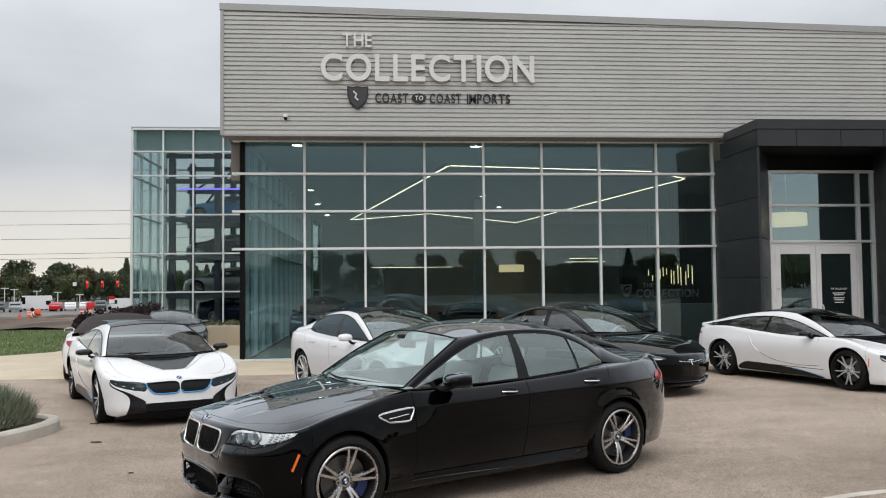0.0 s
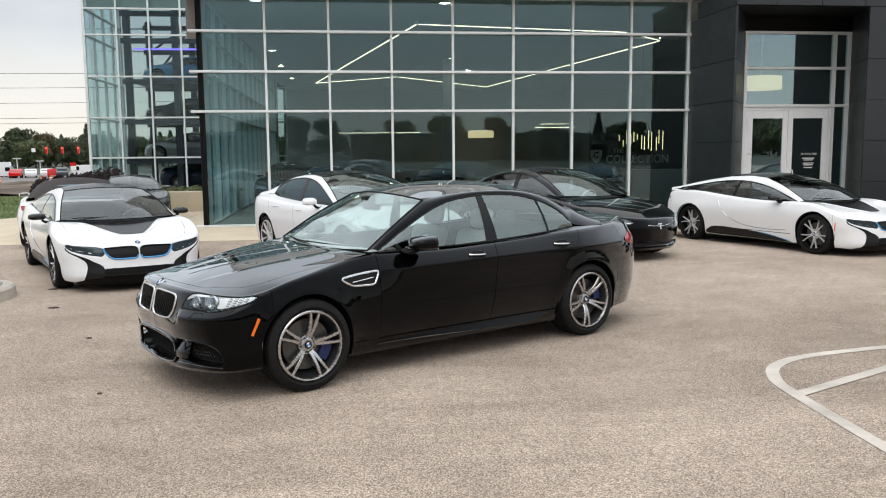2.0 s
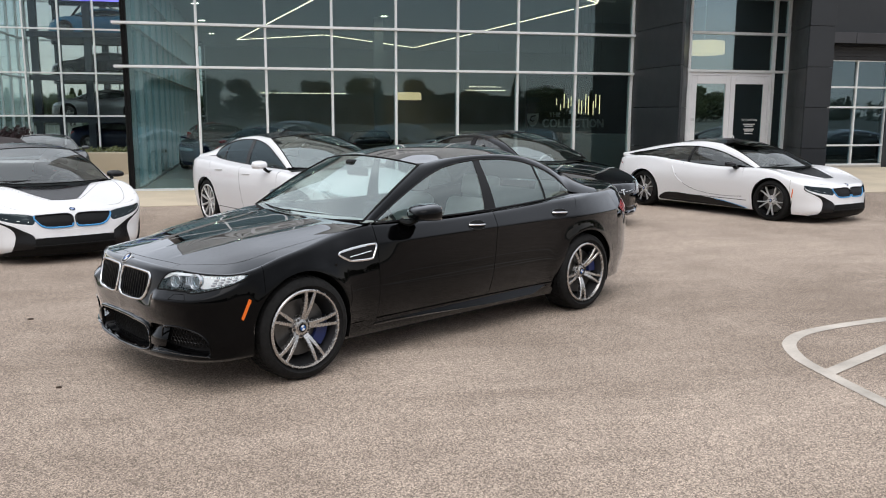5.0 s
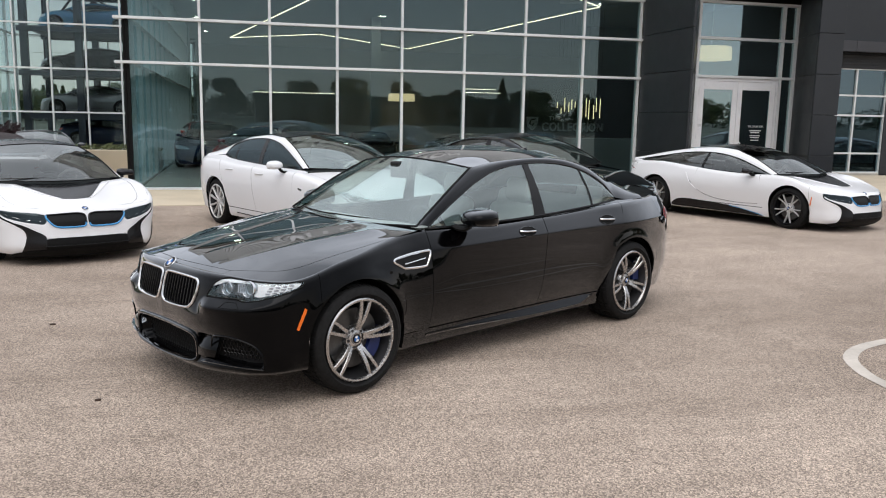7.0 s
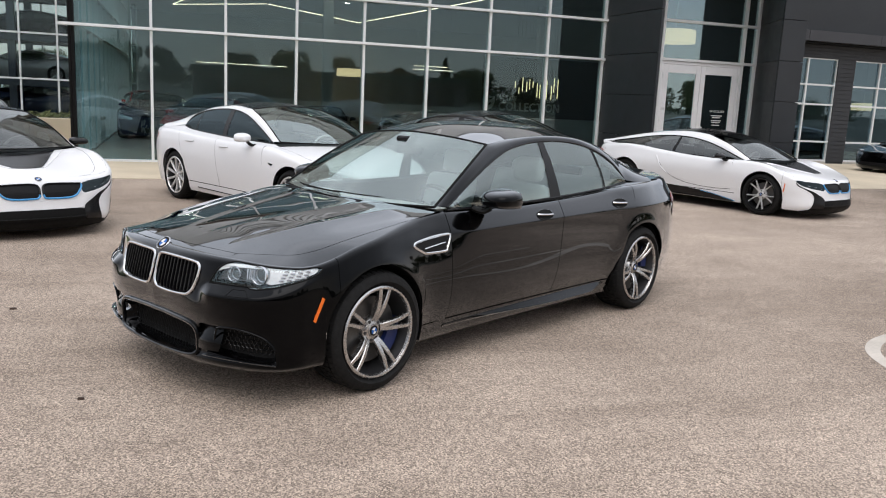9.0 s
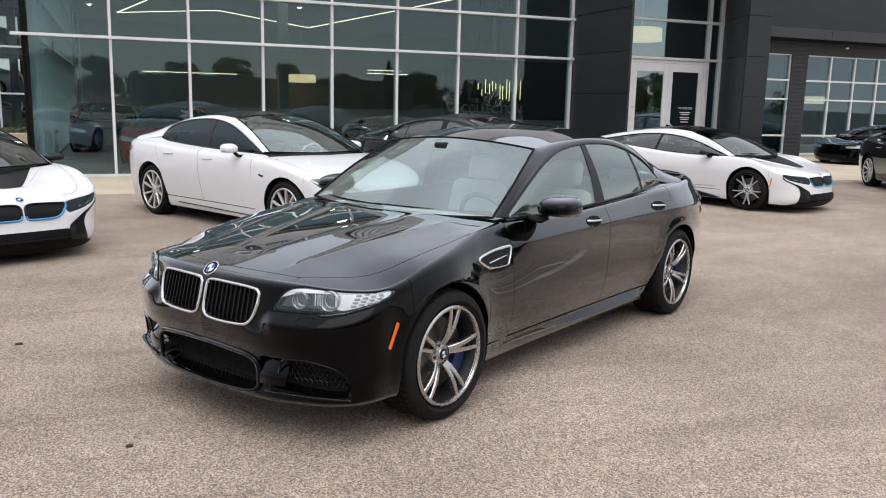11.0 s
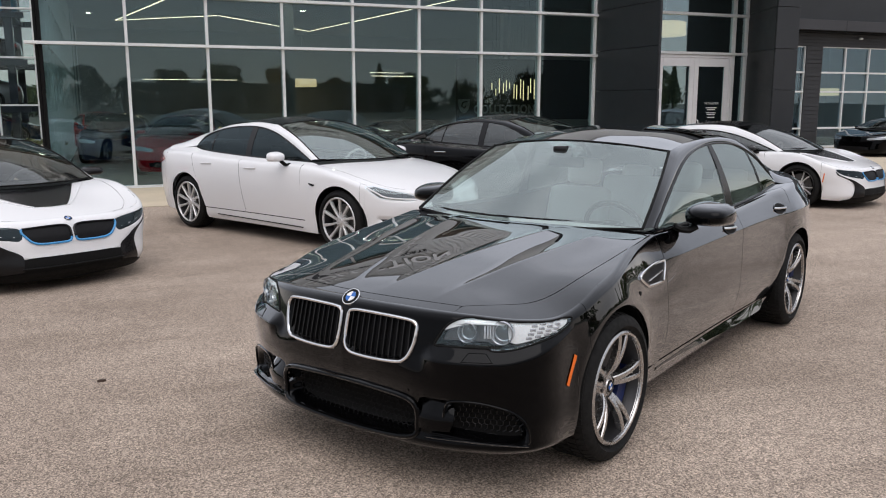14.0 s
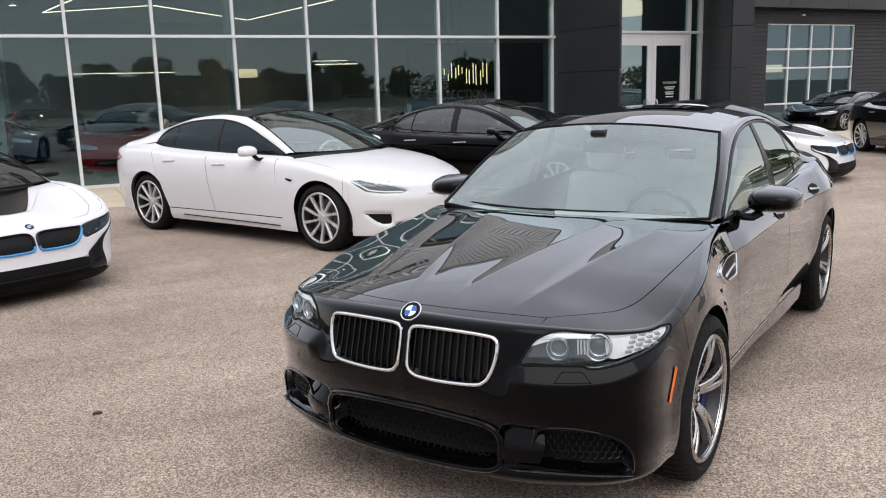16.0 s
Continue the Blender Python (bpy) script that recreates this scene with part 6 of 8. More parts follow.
def saloon_trim(c, kid, mid, sidein, lamp):
    c.dents = []
    c.ring("grille_frame", kid, 0.0078, CHROME, 0.005, 72, label="polished chrome grille frame")
    c.patch("grille_back", kid, MESH_BLACK, rows=16, cols=16, depth=0.020)
    for side in (1, -1):
        for k in range(11):
            u = 0.045 + k * 0.031
            f = inside_depth(kid)
            zs = [z for z in np.linspace(0.56, 0.76, 60) if f(u, z) > 0.006]
            if len(zs) < 3:
                continue
            part("grille_slat", tube([c.P(u, z, -0.008, side) for z in np.linspace(zs[0], zs[-1], 7)], 0.0045, n=6, flat=2.0), PLASTIC, c.root, smooth=True)
    mid_patch(c, "intake_back", [(u * 0.97, z) for u, z in mid], SEAL, 0.072)
    honeycomb(c, "intake_mesh", mid, 0.030, 0.060, SEAL, mid=True)
    o = both_sides(mid)
    part("intake_edge", tube([c.P(abs(u), z, 0.004, 1 if u >= 0 else -1) for u, z in spline(o, 90, True)], 0.012, True, 10), c.paint, c.root, smooth=True)
    c.patch("side_intake_back", sidein, SEAL, rows=14, cols=16, depth=0.052)
    honeycomb(c, "side_intake_mesh", [(0.545, 0.32), (0.555, 0.42), (0.69, 0.43), (0.80, 0.40), (0.85, 0.35), (0.85, 0.31), (0.70, 0.30)], 0.026, 0.040, PLASTIC)
    c.ring("side_intake_edge", sidein, 0.006, c.paint, 0.0, 64)
    # the blade across each side intake and the lip under the nose
    for side in (1, -1):
        pts = [c.P(u, z, o, side) for u, z, o in ((0.440, 0.268, 0.004), (0.50, 0.272, 0.010), (0.60, 0.273, 0.012), (0.72, 0.272, 0.012), (0.80, 0.269, 0.010), (0.858, 0.262, 0.004))]
        part("intake_blade", tube(spline(pts, 24), 0.010, n=8, flat=0.5), c.paint, c.root, smooth=True)
        # smooth facet between the middle and the side intake, leaning back at its top
        vs = []
        for i in range(9):
            for j in range(7):
                a, b = i / 8, j / 6
                u0, u1 = 0.400 + 0.02 * b, 0.520 + 0.045 * math.sin(math.pi * (0.2 + 0.6 * b))
                vs.append(c.P(u0 + (u1 - u0) * a, 0.300 + 0.136 * b, 0.016 - 0.062 * max(0.0, (b - 0.36) / 0.64) - 0.03 * abs(a - 0.45) ** 2, side))
        mesh_object("intake_facet", vs, grid_faces(9, 7, flip=side > 0), c.paint, c.root, smooth=True)
    # lamps
    c.patch("headlight_housing", lamp, LAMP_GREY, rows=18, cols=44, depth=0.043)
    brow = [(0.505, 0.718), (0.53, 0.742), (0.575, 0.763), (0.70, 0.776), (0.85, 0.780), (1.0, 0.774), (1.07, 0.764), (1.098, 0.750), (1.04, 0.748), (0.96, 0.752), (0.86, 0.757), (0.75, 0.757), (0.62, 0.748), (0.55, 0.732)]
    brow = [(u, min(z, c.ztop(u) - 0.012)) for u, z in brow]
    c.patch("headlight_brow", brow, LAMP_WHITE, rows=10, cols=44, depth=0.004, label="white light strip along the lamp's top")
    refl = [(0.79, 0.690), (0.80, 0.756), (0.90, 0.756), (1.0, 0.752), (1.085, 0.748), (1.07, 0.726), (0.99, 0.702), (0.90, 0.684), (0.82, 0.672)]
    c.patch("headlight_reflector", refl, LAMP_WHITE, rows=12, cols=24, depth=0.012)
    for side in (1, -1):
        for i in range(4):
            for j in range(4):
                u, z = 0.878 + i * 0.042 + j * 0.010, 0.692 + j * 0.0155 + i * 0.004
                m = Matrix.Translation(c.P(u, z, -0.009, side)) @ Matrix.Rotation(side * 0.75, 4, "Z")
                part("led_cell", box(-0.010, 0.002, -0.0125, 0.0125, -0.005, 0.005, 0.0018), LAMP_CELL, c.root, m=m)
        # grooved trim between the two projectors and beyond them
        for u0, r in ((0.685, 0.026), (0.832, 0.028)):
            for k in range(4):
                pts = [c.P(u0 + 0.012 * k, 0.716 + 0.004 * (u0 > 0.7) + r * t, -0.020 - 0.003 * (k % 2), side) for t in np.linspace(-1, 1, 7)]
                part("lamp_fin", tube(pts, 0.0042, n=6), LAMP_SILVER, c.root, smooth=True)
    projector(c, 0.612, 0.712, 0.040, 0.020)
    projector(c, 0.762, 0.716, 0.047, 0.018)
    c.patch("headlight_lens", lamp, LENS, off=0.001, rows=18, cols=44, label="clear headlight lens")
    c.ring("headlight_seal", lamp, 0.0045, SEAL, 0.0, 110)
    # washer covers, marker lights, joint between bumper and fender
    c.ring("washer_cover", [(0.600, 0.612), (0.622, 0.638), (0.628, 0.640), (0.690, 0.640), (0.696, 0.638), (0.716, 0.614), (0.712, 0.611), (0.604, 0.610)], 0.0018, SEAL, 0.0005, 64, sides=5)
    c.patch("side_marker", [(1.037, 0.478), (1.056, 0.474), (1.114, 0.598), (1.094, 0.603)], ORANGE, 0.004, 14, 6, smooth_outline=False, label="orange side marker reflector")
    roundel(c, 2.2675, 0, 0.7935, 48, 0.044)
    # vents behind the front wheels
    X = c.ux
    vent = [(X(1.175), 0.803), (X(1.05), 0.824), (X(0.87), 0.836), (X(0.845), 0.822), (X(0.875), 0.760), (X(0.905), 0.738), (X(1.06), 0.742), (X(1.11), 0.758)]
    c.patch("vent_back", vent, MESH_BLACK, 0.002, 12, 14)
    c.ring("vent_frame", vent, 0.008, CHROME, 0.004, 60, label="chrome frame of the fender vent")
    for side in (1, -1):
        part("vent_bar", tube([c.P(X(x), z, 0.006, side) for x, z in ((1.09, 0.772), (1.0, 0.780), (0.90, 0.792))], 0.011, n=8, flat=0.5), CHROME, c.root, smooth=True)
    for side in (1, -1):
        part("parking_sensor", lathe([(0.0, 0.003), (0.011, 0.002), (0.012, 0.0)], 16, "y"), SEAL, c.root, m=Matrix.Translation(c.P(X(1.215), 0.735, 0.001, side)))
    # raised facet along the sill, widening towards the rear wheel
    for side in (1, -1):
        vs, k = [], 40
        for i in range(k):
            t = i / (k - 1)
            x = 0.86 - 1.88 * t
            w = smooth01(t / 0.75) * smooth01((1 - t) / 0.12)
            zt = 0.262 + 0.028 * t
            for z, o in ((zt + 0.004, 0.0006), (zt, 0.003), (zt - 0.008 - 0.046 * w, 0.004 + 0.036 * w), (zt - 0.020 - 0.050 * w, 0.0)):
                vs.append(c.P(X(x), z, o, side))
        mesh_object("sill_facet", vs, grid_faces(k, 4, flip=side < 0), c.paint, c.root, smooth=True, angle=20)
    # tail lamp, wipers, aerial, inner mirror, roof panel
    c.patch("tail_lamp", [(X(-2.06), 0.885), (X(-2.16), 0.93), (X(-2.30), 0.94), (X(-2.45), 0.925), (X(-2.45), 0.83), (X(-2.28), 0.815), (X(-2.12), 0.845)], RED_LAMP, 0.004, 10, 14, label="red tail lamp")
    for y0, y1, dx in ((0.62, -0.08, 0.0), (0.0, -0.62, 0.02)):
        pts = [(1.0 - 0.18 * (abs(y) / 0.7) ** 2 + dx - 0.02, y, 1.006) for y in np.linspace(y0, y1, 8)]
        part("wiper", tube(pts, 0.006, n=6), SEAL, c.root, smooth=True)
    bm = bmesh.new()
    vs = [bm.verts.new(v) for v in ((-0.95, 0.02, 1.425), (-0.95, -0.02, 1.425), (-1.12, 0.03, 1.405), (-1.12, -0.03, 1.405), (-1.10, 0.008, 1.465), (-1.10, -0.008, 1.465))]
    for q in ((0, 1, 5, 4), (0, 4, 2), (1, 3, 5), (2, 4, 5, 3)):
        bm.faces.new([vs[i] for i in q])
    part("aerial_fin", bm, c.paint, c.root)
    im = part("inner_mirror", box(-0.02, 0.02, -0.12, 0.12, -0.03, 0.03, 0.012), PLASTIC, c.root, smooth=True, m=pose(0.36, 0, 1.275))
    part("mirror_bracket", box(-0.05, 0.06, -0.045, 0.045, 0.0, 0.07, 0.015), PLASTIC, im, m=pose(0.03, 0, 0.03))
    for side in (1, -1):
        part("window_chrome", tube([(x, side * 0.785, 0.968 + 0.0 if x > -0.3 else 0.968 + (-x - 0.3) * 0.035) for x in np.linspace(0.70, -1.36, 20)], 0.004, n=6), SEAL, c.root, smooth=True)


def coupe_front(c):
    fang = [(0.44, 0.305), (0.475, 0.36), (0.56, 0.402), (0.66, 0.452), (0.80, 0.497), (0.92, 0.545), (0.962, 0.59), (0.968, 0.575), (0.93, 0.530), (0.80, 0.478), (0.695, 0.424), (0.655, 0.37), (0.650, 0.31), (0.675, 0.22), (0.715, 0.145), (0.60, 0.125), (0.47, 0.13)]
    kid = [(0.018, 0.47), (0.024, 0.545), (0.08, 0.574), (0.25, 0.574), (0.435, 0.566), (0.440, 0.54), (0.40, 0.49), (0.355, 0.450), (0.28, 0.430), (0.10, 0.428), (0.035, 0.437)]
    band = [(0.0, 0.312), (0.30, 0.312), (0.46, 0.302), (0.475, 0.22), (0.47, 0.155), (0.25, 0.150), (0.0, 0.150)]
    lamp = [(0.452, 0.472), (0.448, 0.560), (0.58, 0.592), (0.75, 0.602), (0.95, 0.622), (0.97, 0.60), (0.88, 0.545), (0.70, 0.500), (0.58, 0.482)]
    c.dents = [dent(kid, 0.02, 0.016), dent(both_sides(band), 0.07, 0.03), dent(lamp, 0.02, 0.014)]
    return kid, band, lamp, fang


def coupe_trim(c, kid, band, lamp, fang):
    c.dents = []
    c.patch("grille_back", kid, MESH_BLACK, 0.003, 14, 16)
    c.ring("grille_frame", kid[4:] + kid[:1], 0.0105, BLUE_TRIM, 0.006, 48, closed=False, label="blue trim round the lower edge of the grille")
    c.ring("grille_edge", kid[:5], 0.010, PLASTIC, 0.006, 40, closed=False)
    mid_patch(c, "intake_back", [(0.0, 0.318), (0.30, 0.318), (0.47, 0.308), (0.50, 0.22), (0.52, 0.15), (0.0, 0.14)], SEAL, 0.0, off=0.005)
    part("intake_bar", tube([c.P(abs(u), 0.225, 0.008, 1 if u >= 0 else -1) for u in np.linspace(-0.46, 0.46, 30)], 0.008, n=6), SEAL, c.root, smooth=True)
    mid_patch(c, "front_lip", [(0.0, 0.190), (0.44, 0.192), (0.72, 0.165), (0.86, 0.135), (0.88, 0.100), (0.0, 0.088)], SEAL, 0.0, 12, 60, off=0.012, label="black lip under the intake")
    c.patch("air_blade", fang, PLASTIC, 0.006, 26, 14, label="black air curtain blade beside the intake")
    c.patch("headlight_housing", lamp, LAMP_GREY, rows=10, cols=24, depth=0.018)
    for side in (1, -1):
        part("light_strip", tube([c.P(u, z, -0.004, side) for u, z in ((0.50, 0.50), (0.62, 0.515), (0.75, 0.538), (0.88, 0.575))], 0.006, n=6), LAMP_SILVER, c.root, smooth=True)
        part("light_strip", tube([c.P(u, z, -0.004, side) for u, z in ((0.48, 0.545), (0.62, 0.565), (0.78, 0.580))], 0.005, n=6), LAMP_SILVER, c.root, smooth=True)
    c.patch("headlight_lens", lamp, DARK_GLASS, off=0.001, rows=10, cols=24, label="smoked headlight lens")
    roundel(c, 2.165, 0, 0.622, 62, 0.038, LAMP_SILVER, BADGE_BLUE)
    X = c.ux
    # black bonnet panel with its raised sides, black sill with a blue edge
    n = 14
    c0 = [(1.86 - 0.56 * k / (n - 1), 0.0) for k in range(n)]
    c1 = [(1.84 - 0.66 * k / (n - 1), 0.145 + 0.36 * (k / (n - 1)) ** 0.9) for k in range(n)]
    c.top_panel("bonnet_panel", c0, c1, 8, PLASTIC, dz=0.006, one=True, label="glossy black bonnet panel")
    for side in (1, -1):
        pts = [(1.85 - 0.60 * t, side * (0.16 + 0.40 * t ** 0.9), c.T(1.85 - 0.60 * t, 0.16 + 0.40 * t ** 0.9) + 0.004) for t in np.linspace(0, 1, 14)]
        part("bonnet_ridge", tube(pts, 0.012, n=8, flat=0.6), c.paint, c.root, smooth=True)
    sill = [(X(0.93), 0.16), (X(0.60), 0.235), (X(0.30), 0.275), (X(-0.1), 0.300), (X(-0.6), 0.32), (X(-0.86), 0.30), (X(-0.98), 0.17), (X(-0.3), 0.155), (X(0.5), 0.155)]
    c.patch("sill_panel", sill, PLASTIC, 0.005, 14, 40, label="glossy black sill panel")
    for side in (1, -1):
        part("sill_blue_edge", tube([c.P(X(x), z, 0.005, side) for x, z in ((0.92, 0.165), (0.72, 0.205), (0.50, 0.245), (0.25, 0.272))], 0.007, n=6, flat=0.6), BLUE_TRIM, c.root, smooth=True)
        # the crease that rises behind the door and the door's lower joint
        part("door_joint", tube(spline([c.P(X(x), z, 0.0005, side) for x, z in ((0.82, 0.36), (0.45, 0.345), (0.0, 0.37), (-0.30, 0.44), (-0.52, 0.56), (-0.62, 0.68))], 40), 0.0035, n=5), SEAL, c.root, smooth=True)
        part("haunch_fold", tube(spline([c.P(X(x), z, -0.004, side) for x, z in ((-0.45, 0.50), (-0.60, 0.62), (-0.68, 0.74), (-0.72, 0.80))], 24), 0.014, n=8), c.paint, c.root, smooth=True)
        if side < 0:
            part("side_marker", tube([c.P(X(x), z, 0.003, side) for x, z in ((1.800, 0.56), (1.792, 0.49), (1.78, 0.42))], 0.008, n=6), ORANGE, c.root, smooth=True)
        part("tail_lamp", tube([c.P(X(x), z, 0.002, side) for x, z in ((-2.0, 0.80), (-2.2, 0.83), (-2.3, 0.80))], 0.016, n=6), RED_LAMP, c.root, smooth=True)
    part("wiper", tube([(1.20 - 0.1 * (abs(y + 0.1) / 0.6) ** 2, y, 0.90) for y in np.linspace(0.45, -0.62, 9)], 0.008, n=6), PLASTIC, c.root, smooth=True)
    bm = bmesh.new()
    vs = [bm.verts.new(v) for v in ((-0.6, 0.02, 1.282), (-0.6, -0.02, 1.282), (-0.76, 0.03, 1.275), (-0.76, -0.03, 1.275), (-0.75, 0.008, 1.325), (-0.75, -0.008, 1.325))]
    for q in ((0, 1, 5, 4), (0, 4, 2), (1, 3, 5), (2, 4, 5, 3)):
        bm.faces.new([vs[i] for i in q])
    part("aerial_fin", bm, PLASTIC, c.root)


def liftback_front(c):
    lamp = [(0.475, 0.615), (0.50, 0.640), (0.66, 0.690), (0.85, 0.728), (1.02, 0.756), (1.14, 0.757), (1.10, 0.725), (1.03, 0.675), (0.93, 0.622), (0.75, 0.603), (0.58, 0.600)]
    slot = [(0.0, 0.330), (0.35, 0.330), (0.60, 0.320), (0.66, 0.285), (0.60, 0.235), (0.35, 0.225), (0.0, 0.225)]
    fog = [(0.66, 0.30), (0.665, 0.395), (0.70, 0.418), (0.82, 0.428), (0.97, 0.430), (0.985, 0.410), (0.92, 0.360), (0.84, 0.305), (0.74, 0.275)]
    c.dents = [dent(lamp, 0.012, 0.014), dent(both_sides(slot), 0.05, 0.025), dent(fog, 0.03, 0.02)]
    return lamp, slot, fog


def liftback_trim(c, lamp, slot, fog, chrome_trim):
    c.dents = []
    c.patch("headlight_housing", lamp, LAMP_GREY, rows=10, cols=26, depth=0.010)
    for side in (1, -1):
        part("light_strip", tube(spline([c.P(u, z, -0.002, side) for u, z in ((1.10, 0.742), (0.98, 0.69), (0.90, 0.650), (0.75, 0.628), (0.55, 0.618))], 24), 0.009, n=6), LAMP_WHITE, c.root, smooth=True)
    c.patch("headlight_lens", lamp, LENS, off=0.001, rows=10, cols=26, label="clear headlight lens")
    mid_patch(c, "intake_back", slot, MESH_BLACK, 0.046)
    c.patch("fog_recess", fog, MESH_BLACK, rows=10, cols=12, depth=0.026)
    # thin chrome wing with a T under it
    part("nose_trim", tube([c.P(abs(u), 0.562 + 0.10 * u * u * 3, 0.004, 1 if u >= 0 else -1) for u in np.linspace(-0.25, 0.25, 25)], 0.0065, n=6, flat=0.6), CHROME, c.root, smooth=True)
    bm = box(-0.004, 0.004, -0.05, 0.05, 0.025, 0.042, 0.002)
    box(-0.004, 0.004, -0.010, 0.010, -0.05, 0.024, 0.002, bm)
    part("nose_emblem", bm, CHROME, c.root, "small chrome emblem", m=Matrix.Translation(c.P(0.0, 0.560, 0.008)) @ Matrix.Rotation(-0.35, 4, "Y"))
    X = c.ux
    c.patch("fender_badge", [(X(1.14), 0.735), (X(1.02), 0.752), (X(1.02), 0.735), (X(1.09), 0.715)], PLASTIC, 0.004, 6, 8, smooth_outline=False)
    for side in (1, -1):
        part("sill_strip", tube([c.P(X(x), z, 0.004, side) for x, z in ((0.84, 0.222), (0.0, 0.228), (-0.84, 0.238))], 0.010, n=6, flat=0.7), SATIN if chrome_trim else PLASTIC, c.root, smooth=True)
    c.patch("tail_lamp", [(X(-2.02), 0.90), (X(-2.2), 0.95), (X(-2.42), 0.93), (X(-2.42), 0.86), (X(-2.2), 0.84)], RED_LAMP, 0.004, 8, 12, label="red tail lamp")
    part("wiper", tube([(1.12 - 0.16 * (abs(y) / 0.7) ** 2, y, 1.012) for y in np.linspace(0.55, -0.6, 9)], 0.007, n=6), PLASTIC, c.root, smooth=True)
    im = part("inner_mirror", box(-0.02, 0.02, -0.11, 0.11, -0.03, 0.03, 0.012), PLASTIC, c.root, smooth=True, m=pose(0.36, 0, 1.26))


# ---------------------------------------------------------------- the black saloon in front
def fold(d, rise, fall):
    """A fold: it rises in a hollow curve to a sharp crest at d = 0 and falls away slowly behind it."""
    if d < 0:
        return (1 + d / rise) ** 2 if d > -rise else 0.0
    return (1 - d / fall) ** 2 if d < fall else 0.0


def hood_ridge(x, y):
    """Two folds on each half of the bonnet that fan out towards the screen."""
    if x < 0.8 or x > 2.25:
        return 0.0
    fade = smooth01((2.20 - x) / 0.30) * smooth01((x - 0.95) / 0.22)
    f = (2.2 - x) / 1.15
    y1, y2 = 0.09 + 0.25 * f, 0.36 + 0.23 * f
    w1, w2 = 0.03 + 0.12 * f, 0.03 + 0.13 * f
    return fade * (0.075 * w1 * fold(y - y1, w1, 0.20) + 0.085 * w2 * fold(y - y2, w2, 0.16) - 0.003)


